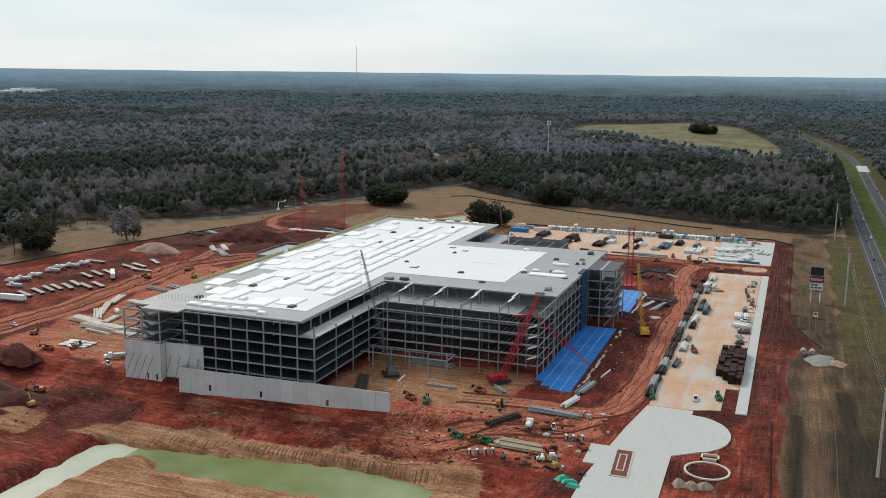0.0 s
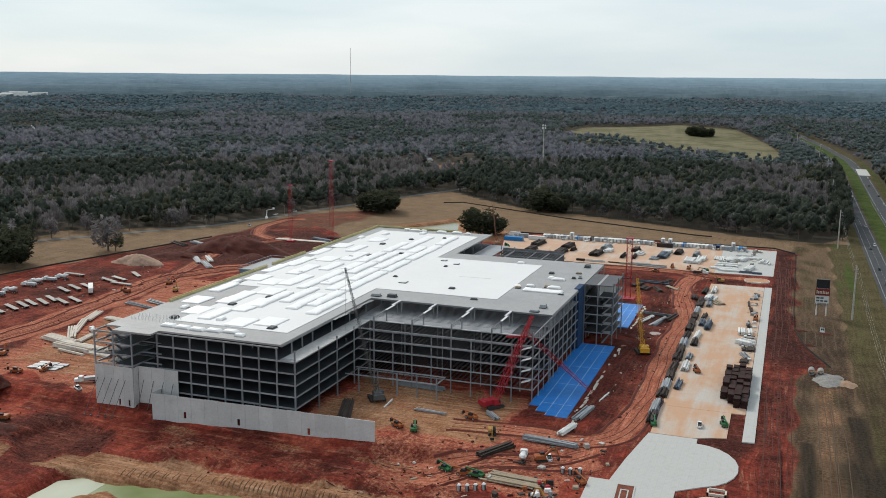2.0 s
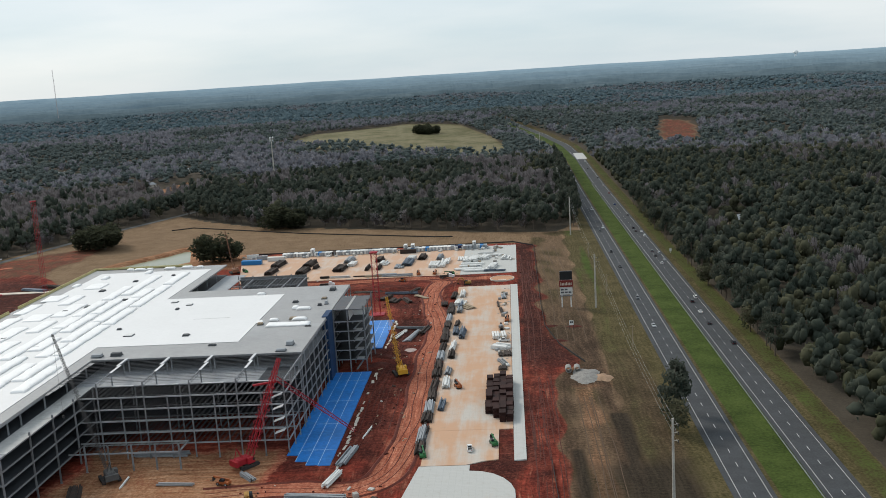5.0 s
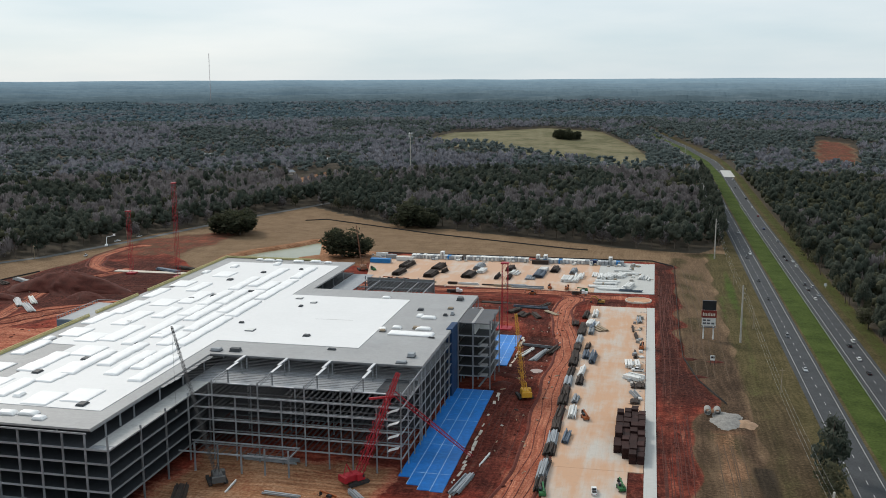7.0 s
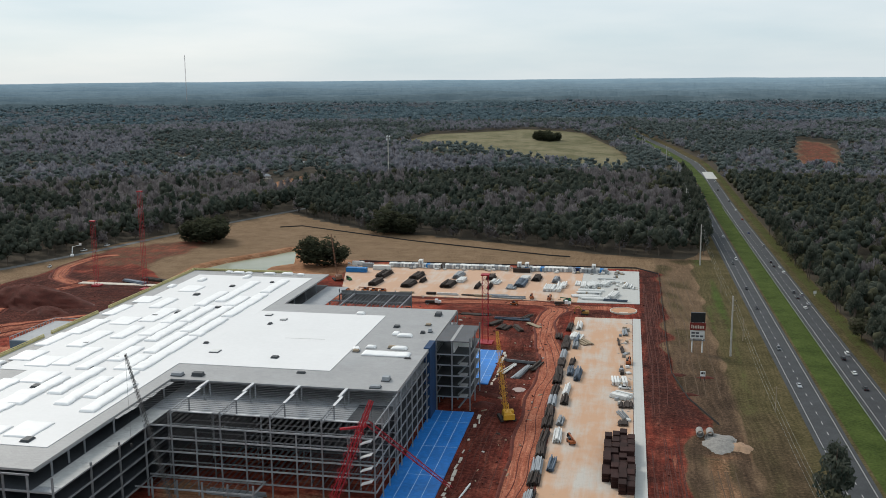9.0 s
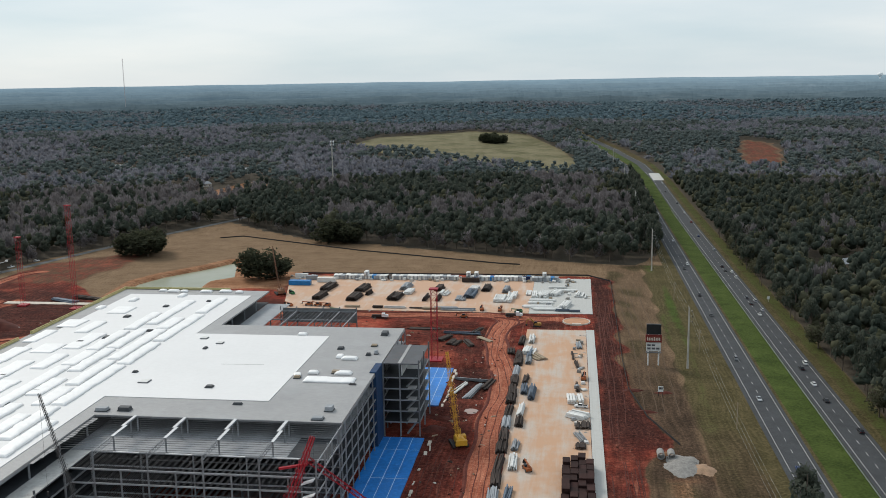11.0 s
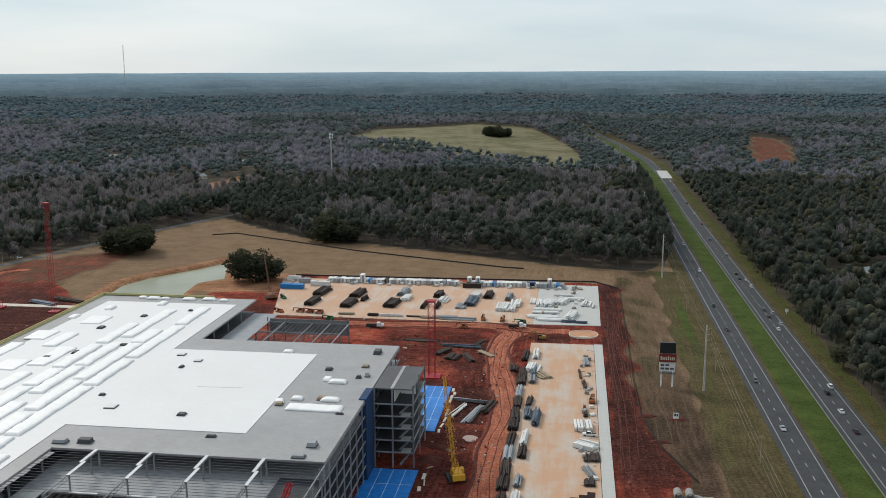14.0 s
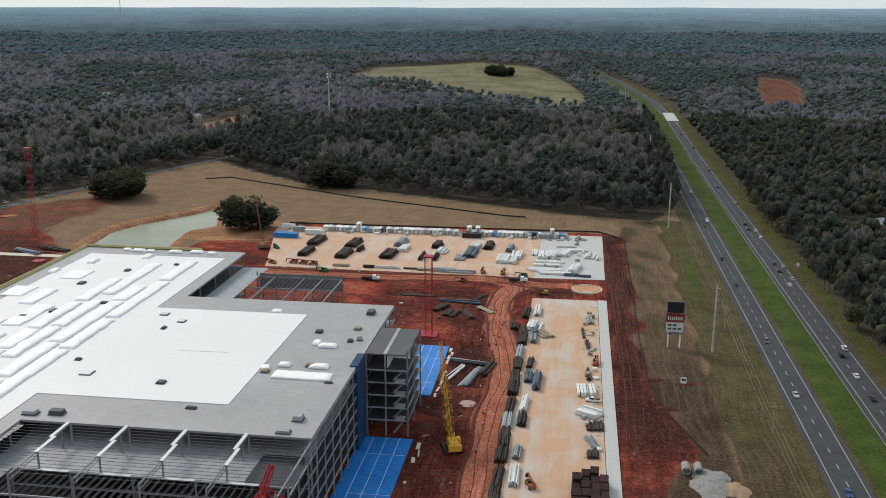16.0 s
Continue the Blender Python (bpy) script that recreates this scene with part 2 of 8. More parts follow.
M_SLAB = worn("floor_slab_edge", (0.33, 0.33, 0.33), 0.8, 0, 0.4, 0.15)
M_CONCRETE = worn("tilt_up_concrete", (0.505, 0.505, 0.495), 0.85, 0, 0.5, 0.12, (0.25, 0.22, 0.19), 0.3, 0.08)
M_ASPHALT = worn("asphalt", (0.050, 0.053, 0.057), 0.9, 0, 0.5, 0.25, (0.09, 0.09, 0.09), 0.4)
M_BLUE = worn("blue_vapour_barrier_sheet", (0.02, 0.18, 0.54), 0.38, 0, 0.25, 0.25, (0.09, 0.28, 0.60), 0.6)
M_WHITE = worn("white_paint", (0.74, 0.75, 0.74), 0.5, 0, 0.5, 0.06, (0.4, 0.33, 0.28), 0.25)
M_RED = worn("red_crane_paint", (0.33, 0.018, 0.028), 0.5, 0, 1.0, 0.2, (0.12, 0.03, 0.02), 0.3)
M_YELLOW = worn("yellow_crane_paint", (0.62, 0.33, 0.035), 0.5, 0, 1.0, 0.15, (0.2, 0.1, 0.04), 0.3)
M_BLACK = worn("black_rubber", (0.03, 0.03, 0.03), 0.8, 0, 1.0, 0.3, (0.2, 0.08, 0.05), 0.5)


def water_material(name, lo, hi):
    n = Nodes(name)
    v = n.world()
    c = n.ramp(n.noise(v, 0.016, 4), (0.35, lo), (0.65, hi))
    return n.finish(c, 0.22, 0, n.noise(v, 0.8, 3), 0.08, 0.1)


M_POND = water_material("silty_pond_water", (0.085, 0.125, 0.016), (0.25, 0.275, 0.135))
M_POND2 = water_material("pale_pond_water", (0.20, 0.215, 0.135), (0.27, 0.275, 0.19))
M_PUDDLE = water_material("puddle_water", (0.34, 0.235, 0.195), (0.42, 0.31, 0.27))
M_MILKY = water_material("milky_pond_water", (0.30, 0.32, 0.22), (0.42, 0.44, 0.34))


# ---- mesh helpers ----
class MB:
    """Gathers boxes, bars and tubes into one mesh."""

    def __init__(self):
        self.v, self.f = [], []

    def raw(self, verts, faces):
        o = len(self.v)
        self.v += [tuple(p) for p in verts]
        self.f += [tuple(i + o for i in f) for f in faces]
        return self

    def box(self, x0, y0, z0, x1, y1, z1):
        return self.raw([(x0, y0, z0), (x1, y0, z0), (x1, y1, z0), (x0, y1, z0), (x0, y0, z1), (x1, y0, z1), (x1, y1, z1), (x0, y1, z1)],
                        [(0, 3, 2, 1), (4, 5, 6, 7), (0, 1, 5, 4), (1, 2, 6, 5), (2, 3, 7, 6), (3, 0, 4, 7)])

    def hull(self, bottom, top):
        """A solid between two rings of equal count."""
        k = len(bottom)
        return self.raw([*bottom, *top], [tuple(range(k))[::-1], tuple(range(k, 2 * k)), *((i, (i + 1) % k, (i + 1) % k + k, i + k) for i in range(k))])

    def turned(self, cx, cy, z0, lx, ly, h, a=0.0, taper=1.0):
        """A box lx by ly, turned by a degrees about its middle, its top drawn in by taper."""
        ca, sa = math.cos(radians(a)), math.sin(radians(a))
        ring = lambda k, z: [(cx + ca * u * lx * k / 2 - sa * w * ly * k / 2, cy + sa * u * lx * k / 2 + ca * w * ly * k / 2, z) for u, w in ((-1, -1), (1, -1), (1, 1), (-1, 1))]
        return self.hull(ring(1, z0), ring(taper, z0 + h))

    def bar(self, p, q, w, h=None, n=4):
        """A bar of n sides from p to q."""
        p, q, h = Vector(p), Vector(q), h or w
        d = (q - p).normalized()
        side = d.cross(Vector((0, 0, 1)))
        side = side.normalized() if side.length > 1e-4 else Vector((1, 0, 0))
        up = side.cross(d)
        k = 0.7071 if n == 4 else 0.5
        ring = [(math.cos((i + 0.5) * 2 * math.pi / n), math.sin((i + 0.5) * 2 * math.pi / n)) for i in range(n)]
        off = [side * (c * w * k) + up * (s * h * k) for c, s in ring]
        return self.hull([p + o for o in off], [q + o for o in off])

    def cone(self, p, q, r0, r1, n=8):
        p, q = Vector(p), Vector(q)
        d = (q - p).normalized()
        side = d.orthogonal().normalized()
        up = d.cross(side)
        ring = [side * math.cos(i * 2 * math.pi / n) + up * math.sin(i * 2 * math.pi / n) for i in range(n)]
        return self.hull([p + o * r0 for o in ring], [q + o * r1 for o in ring])

    def loft(self, rings):
        """One closed skin through rings of equal count."""
        k, o = len(rings[0]), len(self.v)
        self.v += [tuple(p) for r in rings for p in r]
        self.f += [tuple(o + i for i in range(k))[::-1], tuple(o + (len(rings) - 1) * k + i for i in range(k))]
        for j in range(len(rings) - 1):
            self.f += [(o + j * k + i, o + j * k + (i + 1) % k, o + (j + 1) * k + (i + 1) % k, o + (j + 1) * k + i) for i in range(k)]
        return self

    def mesh(self, name, mat):
        me = bpy.data.meshes.new(name)
        me.from_pydata(self.v, [], self.f)
        me.materials.append(mat)
        me.update()
        return me


def part(name, mb, mat, parent=None, label=""):
    """One mesh object under a thing (or alone)."""
    me = mb.mesh(name, mat) if isinstance(mb, MB) else mb
    ob = new(name, me)
    ob.parent = parent
    if label:
        ob["label"] = label
    return ob


def thing(name, label, category, m=None, group="", kind=""):
    ob = new(name)
    ob.matrix_basis = m or Matrix()
    return tagged(ob, label, category, group, kind)


def single(name, mb, mat, label, category, group="", kind="", m=None):
    ob = part(name, mb, mat)
    if m:
        ob.matrix_basis = m
    return tagged(ob, label, category, group, kind)



# ---- the lie of the land ----
def smooth(a, b, x):
    t = np.clip((x - a) / (b - a), 0, 1)
    return t * t * (3 - 2 * t)


def waves(x, y, size, seed):
    """Cheap smooth noise, about -1 to 1."""
    r = np.random.default_rng(seed)
    out = 0 * x
    for k in range(6):
        a, p = r.uniform(0, 6.283, 2)
        f = r.uniform(0.6, 1.8) / size * 6.283
        out = out + np.sin((x * math.cos(a) + y * math.sin(a)) * f + p)
    return out / 3.2


def in_box(x, y, x0, y0, x1, y1):
    """Distance outside a rectangle, negative inside."""
    dx, dy = np.maximum(x0 - x, x - x1), np.maximum(y0 - y, y - y1)
    return np.where((dx > 0) & (dy > 0), np.hypot(dx, dy), np.maximum(dx, dy))


def in_poly(x, y, pts):
    """Distance outside a polygon, negative inside."""
    d, inside = np.full(x.shape, 1e9), np.zeros(x.shape, bool)
    for (ax, ay), (bx, by) in zip(pts, pts[1:] + pts[:1]):
        ex, ey = bx - ax, by - ay
        t = np.clip(((x - ax) * ex + (y - ay) * ey) / (ex * ex + ey * ey), 0, 1)
        d = np.minimum(d, np.hypot(x - ax - t * ex, y - ay - t * ey))
        if ay != by:
            inside ^= ((ay > y) != (by > y)) & (x < ax + (y - ay) / (by - ay) * ex)
    return np.where(inside, -d, d)


def near_line(x, y, pts):
    d = np.full(x.shape, 1e9)
    for (ax, ay), (bx, by) in zip(pts, pts[1:]):
        ex, ey = bx - ax, by - ay
        t = np.clip(((x - ax) * ex + (y - ay) * ey) / (ex * ex + ey * ey), 0, 1)
        d = np.minimum(d, np.hypot(x - ax - t * ex, y - ay - t * ey))
    return d


CLEARING = [(-900, -200), (-700, 380), (-500, 470), (-552, 615), (-487, 659), (-440, 702), (-424, 800), (-348, 1002), (-296, 950), (-238, 902), (-160, 872),
            (-72, 838), (-18, 811), (40, 799), (66, 860), (66, -200)]
SITE = [(-640, -200), (-600, 330), (-462, 452), (-452, 505), (-414, 652), (-412, 700), (-418, 770), (-396, 802), (-352, 834), (-343, 775), (-356, 722), (-322, 682), (-300, 655), (-262, 640), (-215, 760), (8, 757), (20, 740), (18, 560), (20, 500), (24, 480), (33, 456), (23, 438), (19, 400), (19, 330), (20, -200)]
HIGHWAY = [(89, -400), (89, 1350), (82, 1550), (55, 1780), (5, 2050), (-80, 2400)]
FAR_FIELD = [(-415, 1750), (-400, 2060), (-230, 2200), (-110, 2080), (-36, 1790), (-4, 1533), (-6, 1425), (-150, 1530), (-255, 1645)]
HOUSE_YARD = [(-450, 1150), (-402, 1128), (-392, 1226), (-402, 1306), (-438, 1319), (-452, 1241)]
RED_FIELD = [(228, 1455), (275, 1440), (318, 1640), (338, 1827), (303, 1930), (262, 1700)]
FRONT_POND = [(-217.5, 120), (-203.5, 120), (-202.7, 199.5), (-201, 232), (-192, 240), (-184, 237), (-180, 231), (-120, 232.6), (-60, 231), (-60, 252), (-81, 253.2), (-123, 255.8), (-198.8, 244.2), (-209.6, 245.4), (-213.5, 240)]
BACK_POND = [(-300, 655), (-257, 668), (-264, 730), (-250, 746), (-267, 800), (-276, 780), (-299, 745), (-307, 722)]
HAUL = [[(-345, 120), (-352, 300), (-346, 386), (-352, 440), (-358, 498), (-338, 540), (-300, 570)], [(-357, 498), (-380, 600), (-362, 660)],
        [(-105, 322), (-74, 325), (-51, 322), (-43, 329), (-39, 353), (-37, 390), (-37, 440), (-39, 475), (-36, 505), (-37, 532), (-43, 560), (-47, 590), (-46, 615), (-40, 632), (-52, 643), (-110, 640), (-210, 640)],
        [(-52, 643), (-29, 637), (-14, 637)], [(-95, 276), (-77, 293), (-60, 302), (-49, 319)], [(-362, 648), (-390, 664), (-408, 700), (-409, 740), (-398, 752)],
        [(-100, 290), (-70, 298), (-48, 303)]]


PIT = [(-256, 262), (-253, 279), (-243, 287), (-222, 281), (-214, 264), (-216, 251), (-236, 244)]


def pits(x, y):
    """Holes dug in the clay: the basin before the tall wall, a footing pit and a trench."""
    z = -2.5 * smooth(1.0, -4.0, in_poly(x, y, PIT))
    z = z - 1.3 * smooth(1.0, -1.2, in_box(x, y, -60, 497, -44.5, 545))
    return z - 1.1 * smooth(1.0, -1.0, in_box(x, y, -104, 609, -53, 617))


def base_height(x, y):
    r = np.minimum(np.hypot(x, y - 80), 3380)
    z = 20 * smooth(850, 2300, r) + 85 * smooth(2300, 5600, r) ** 1.0 * 1.0
    z = z + waves(x, y, 900, 3) * (7 * smooth(1000, 2200, r) - 4 * smooth(2600, 3800, r))
    return z


def height(x, y):
    z = base_height(x, y)
    site = smooth(6, -25, in_poly(x, y, SITE))
    for box in ((-46, 200, 3, 345), (-34, 338, 7, 616), (-212, 645, 9, 752)):      # graded level under the paving
        site = site * (1 - 0.9 * smooth(6, 0, in_box(x, y, *box)))
    z = z + site * (waves(x, y, 60, 1) * 0.25 + waves(x, y, 19, 2) * 0.20 + waves(x, y, 7, 8) * 0.10) + pits(x, y)
    spoil = smooth(7, 0, np.abs(y - 267 - waves(x, y, 50, 9) * 3)) * smooth(-205, -195, x) * smooth(-75, -90, x)
    z = z + spoil * (2.0 + waves(x, y, 9, 10) * 1.1)
    scraped = smooth(4, -3, in_box(x, y, -205, 262, -84, 290))          # diagonal marks of the dozer blade on the bank
    z = z + scraped * (0.30 * np.sin((x * 0.8 - y * 0.75) / 1.15 + waves(x, y, 30, 12) * 2) + 0.25 * waves(x + y, y * 0.4, 8, 13))
    z = z - 5.0 * smooth(5.5, -3.5, in_poly(x, y, FRONT_POND) + waves(x, y, 14, 7) * 0.8)
    z = z - 4.0 * smooth(7, -2, in_poly(x, y, BACK_POND))
    # the bank that falls from the building pad to the pond, and the low ground in front

    z = z - 4.2 * smooth(-2, 5, 297.5 - y) * smooth(-70, -105, x) * smooth(-330, -285, x)
    return z


def ground_mesh():
    xs = np.concatenate([np.linspace(-5200, -1200, 36), np.linspace(-1150, -520, 40), np.arange(-510, 150, 1.9), np.linspace(155, 700, 40), np.linspace(750, 5200, 40)])
    ys = np.concatenate([np.linspace(-5000, -300, 18), np.linspace(-250, 130, 30), np.arange(140, 860, 1.9), np.linspace(866, 2200, 130), np.linspace(2240, 5000, 56)])
    X, Y = np.meshgrid(xs, ys)
    Z = height(X, Y)
    nx, ny = len(xs), len(ys)
    co = np.stack([X, Y, Z], -1).reshape(-1, 3)
    i = (np.arange(ny - 1)[:, None] * nx + np.arange(nx - 1)).ravel()
    quads = np.stack([i, i + 1, i + nx + 1, i + nx], -1)
    me = bpy.data.meshes.new("ground")
    me.vertices.add(len(co))
    me.vertices.foreach_set("co", co.ravel())
    me.loops.add(quads.size)
    me.loops.foreach_set("vertex_index", quads.ravel())
    me.polygons.add(len(quads))
    me.polygons.foreach_set("loop_start", np.arange(len(quads)) * 4)
    me.polygons.foreach_set("loop_total", np.full(len(quads), 4))
    me.polygons.foreach_set("use_smooth", np.ones(len(quads), bool))
    me.update(calc_edges=True)
    x, y = co[:, 0], co[:, 1]
    wob = waves(x, y, 40, 11) * 3
    site = in_poly(x, y, SITE) + wob
    clay = smooth(4, -4, site)
    haul, rim = np.zeros(len(x)), np.zeros(len(x))
    for line, w in zip(HAUL, (7.0, 0, 1.6, 0.6, 0.6, -0.5, 0.6)):
        d = near_line(x, y, line) + wob * 0.25 - w
        haul = np.maximum(haul, smooth(5.4, 3.6, d))
        rim = np.maximum(rim, smooth(11, 8, d))
    court = smooth(4, -6, in_box(x, y, -159, 306, -80, 364) + wob)          # trodden ground in the court
    lay = smooth(6, -6, in_box(x, y, -330, 308, -256, 430) + wob * 2) * 0.95
    lay = np.maximum(lay, smooth(6, -6, in_box(x, y, -345, 430, -300, 505) + wob * 2) * 0.9)
    lay = np.maximum(lay, smooth(6, -6, in_box(x, y, -122, 264, -44, 326) + wob * 2) * 0.52)
    haul = np.clip(np.maximum(haul, np.maximum(court, lay)), 0, 1) * np.maximum(clay, 0.2)
    bank = smooth(12, 3, np.abs(in_poly(x, y, FRONT_POND) - 2))
    island = smooth(4, -4, in_box(x, y, -201, -200, -40, 233)) * smooth(2, 6, in_poly(x, y, FRONT_POND))
    north_bank = smooth(3, -3, in_box(x, y, -230, 243, -70, 261) + wob * 0.6)
    sand = np.clip(np.maximum(bank * (0.3 + 0.6 * smooth(-212, -194, x)), np.maximum(island * 0.8, north_bank * 0.75)), 0, 1)
    sand = np.maximum(sand, smooth(14, 2, np.abs(in_poly(x, y, BACK_POND) - 4)) * 0.75)
    sand = np.maximum(sand, smooth(8, -8, in_box(x, y, -264, 700, -196, 764) + wob) * 0.62)
    clay = clay * (1 - 0.5 * smooth(14, -14, in_box(x, y, -425, 705, -330, 840) + wob))
    sand = np.maximum(sand, smooth(8, -6, in_poly(x, y, HOUSE_YARD)) * 0.75)
    sand = np.maximum(sand, smooth(4, -4, in_box(x, y, 24, 414, 44, 444) + wob * 0.6) * 0.6)
    open_ = smooth(3, -3, in_poly(x, y, CLEARING) + wob * 0.5)
    meadow = smooth(16, 6, in_poly(x, y, FAR_FIELD))
    verge = smooth(3, -3, near_line(x, y, HIGHWAY) - 30)
    field = np.maximum(open_, np.maximum(meadow, verge))
    strip = smooth(3, -3, in_box(x, y, 43, -400, 68, 800) + wob * 0.6)
    dull = smooth(8, -8, in_box(x, y, 14, 60, 44, 800) + wob)
    swale = smooth(5, -4, in_box(x, y, 25, 250, 36, 418) + wob)
    sand = np.maximum(sand, swale * 0.52)
    sand = np.maximum(sand, np.maximum(court * 1.15, smooth(6, -6, in_box(x, y, -322, 318, -262, 400) + wob * 2)) * 0.52)
    sand = np.maximum(sand, smooth(3, -3, in_box(x, y, -205, 285, -95, 292) + wob) * 0.5)
    sand = np.maximum(sand, smooth(4, -4, in_box(x, y, -203, 260, -90, 286) + wob) * 0.40)
    sand = np.where(y < 262, sand * smooth(-60, -84, x + wob), sand)
    sand = np.maximum(sand, smooth(4, -4, in_box(x, y, -268, 236, -246, 256) + wob) * 0.8)
    dry = np.clip(np.maximum(verge, np.maximum(strip, dull * (0.42 + 0.25 * waves(x, y, 35, 52)))), 0, 1)
    median = smooth(2.5, -1.5, np.abs(near_line(x, y, HIGHWAY)) - 6.5)
    median = np.maximum(median, smooth(2, -2, np.abs(near_line(x, y, HIGHWAY) - 26) - 5) * smooth(100, 108, x) * 0.5)
    green = np.maximum(median, strip * smooth(66, 52, x) * (0.42 + 0.16 * waves(x * 5, y * 0.25, 60, 53)))
    green = np.maximum(green, smooth(3, -3, in_poly(x, y, FAR_FIELD)) * (0.34 + 0.2 * smooth(-150, -20, x)))
    red = smooth(3, -3, in_poly(x, y, RED_FIELD))
    field, clay = np.maximum(field, red), np.maximum(clay, red * 0.5)
    wet = smooth(4, -4, in_box(x, y, 7, 452, 30, 735) + wob * 0.5) * 0.95
    wet = np.maximum(wet, smooth(4.5, 8, x + wob * 0.4) * (0.50 + 0.22 * waves(x * 3, y * 0.3, 30, 54) * smooth(470, 420, y) + 0.47 * smooth(425, 465, y)))
    wet = np.maximum(wet, smooth(8, -8, in_box(x, y, -420, 690, -345, 830) + wob) * 0.85)
    wet = np.maximum(wet, rim * 0.5)
    wet = np.maximum(wet, smooth(4, -4, in_box(x, y, -205, 262, -78, 284) + wob) * 0.5)
    wet = np.maximum(wet, smooth(10, -10, in_box(x, y, -432, 370, -366, 520) + wob) * 0.55)
    wet = np.maximum(wet, smooth(5, -5, in_box(x, y, -64, 345, -44, 620) + wob) * 0.7)
    wet = np.maximum(wet, smooth(6, -6, in_box(x, y, -110, 565, -56, 632) + wob) * 0.6)
    wet = np.maximum(wet, np.clip(-pits(x, y), 0, 1) * np.where(y > 400, 0.95, 0.8))
    wet = np.maximum(wet, smooth(10, -10, in_box(x, y, -300, 235, -210, 275) + wob * 2) * 0.6)
    wet = np.maximum(wet, smooth(10, -14, in_box(x, y, -440, 540, -285, 690) + wob * 2) * 0.9)
    wet = np.maximum(wet, smooth(0.1, 0.8, waves(x, y, 55, 41)) * 0.8)
    wet = wet * (1 - haul) * clay * (1 - sand)
    soil = np.maximum(smooth(2, -3, in_box(x, y, 17, -200, 43.5, 800) + wob * 0.4), smooth(3, -3, in_box(x, y, 40, -200, 60, 470) + wob) * 0.7 * smooth(520, 400, y)) * (1 - clay) * (1 - 0.55 * smooth(470, 620, y)) * (1 - swale * 0.55)
    along = np.clip(smooth(-75, -55, x) + smooth(-330, -350, x), 0, 1)
    me.attributes.new("along", "FLOAT", "POINT").data.foreach_set("value", along)
    loam = np.maximum(smooth(3, -3, in_box(x, y, 20, -200, 26, 352) + wob * 0.4), smooth(3, -3, in_box(x, y, 38.5, -200, 45, 385) + wob * 0.4)) * 0.75
    loam = np.maximum(loam, smooth(10, -14, in_box(x, y, 20, -200, 66, 345) + wob) * (0.66 - 0.16 * swale)) * (1 - clay)
    me.attributes.new("loam", "FLOAT", "POINT").data.foreach_set("value", loam)
    for name, r, g, b in (("zone_a", clay, haul, sand), ("zone_b", field, dry, green)):
        at = me.color_attributes.new(name, "FLOAT_COLOR", "POINT")
        at.data.foreach_set("color", np.stack([r, g, b, np.ones(len(x))], -1).ravel())
    me.attributes.new("meadow", "FLOAT", "POINT").data.foreach_set("value", meadow)
    me.attributes.new("soil", "FLOAT", "POINT").data.foreach_set("value", soil)
    at = me.attributes.new("wet", "FLOAT", "POINT")
    at.data.foreach_set("value", wet)
    me.materials.append(M_GROUND)
    return me


tagged(new("ground", ground_mesh()), "red clay building site, mown dry field and woodland floor", "ground", kind="structure")


def sheet(name, pts, z, mat, label, category, kind="structure", thick=0.25):
    mb = MB()
    mb.hull([(x, y, z - thick) for x, y in pts], [(x, y, z) for x, y in pts])
    return single(name, mb, mat, label, category, kind=kind)


sheet("water_1", [(-198, 60), (-20, 60), (-20, 262), (-198, 262)], -7.0, M_POND, "still green silty water in the retention pond", "pond")
sheet("water_3", [(-230, 60), (-198.02, 60), (-198.02, 252), (-222, 252), (-230, 240)], -6.98, M_MILKY, "pale milky water in the narrow arm of the retention pond", "pond")
sheet("water_2", [(-322, 655), (-230, 655), (-230, 800), (-322, 800)], -2.2, M_POND2, "pale green water in the far retention pond", "pond")

# ---- the highway ----
def ribbon(x_of, w, ys, lift, thick=0.0):
    """A strip along the highway; x_of gives its middle at each y."""
    mb = MB()
    n = len(ys)
    pts = []
    for y in ys:
        x = x_of(y)
        z = float(height(np.array([x]), np.array([y]))[0]) + lift
        pts += [(x - w / 2, y, z), (x + w / 2, y, z)]
    mb.raw(pts, [(2 * i, 2 * i + 1, 2 * i + 3, 2 * i + 2) for i in range(n - 1)])
    return mb


def bend(y):
    """The highway turns gently to the left far off."""
    return float(np.interp(y, [-400, 1350, 1550, 1780, 2050, 2400], [0, 0, -7, -34, -84, -169]))


ROAD_YS = [*range(-300, 1300, 40), *range(1300, 2420, 40)]
for nm, xm in (("road_1", 74.0), ("road_2", 100.9)):
    single(nm, ribbon(lambda y: xm + bend(y), 12.9, ROAD_YS, 0.10), M_ASPHALT, "grey asphalt carriageway of a divided highway", "road", kind="structure")
M_LINE = worn("road_line_paint", (0.50, 0.50, 0.48), 0.7, 0, 1.0, 0.1)
for xl in (69.7, 78.8, 96.2, 105.5):
    single("road_edge_line", ribbon(lambda y: xl + bend(y), 0.17, ROAD_YS, 0.125), M_LINE, "solid white edge line on the asphalt", "road marking", kind="structure")
for xl in (74.1, 100.5):
    dashes = MB()
    y = 150.0
    while y < 1300:
        dashes.box(xl - 0.1, y, 0.11, xl + 0.1, y + 3.4, 0.125)
        y += 11.4
    single("road_lane_dashes", dashes, M_LINE, "broken white lane line on the asphalt", "road marking", kind="stuff")

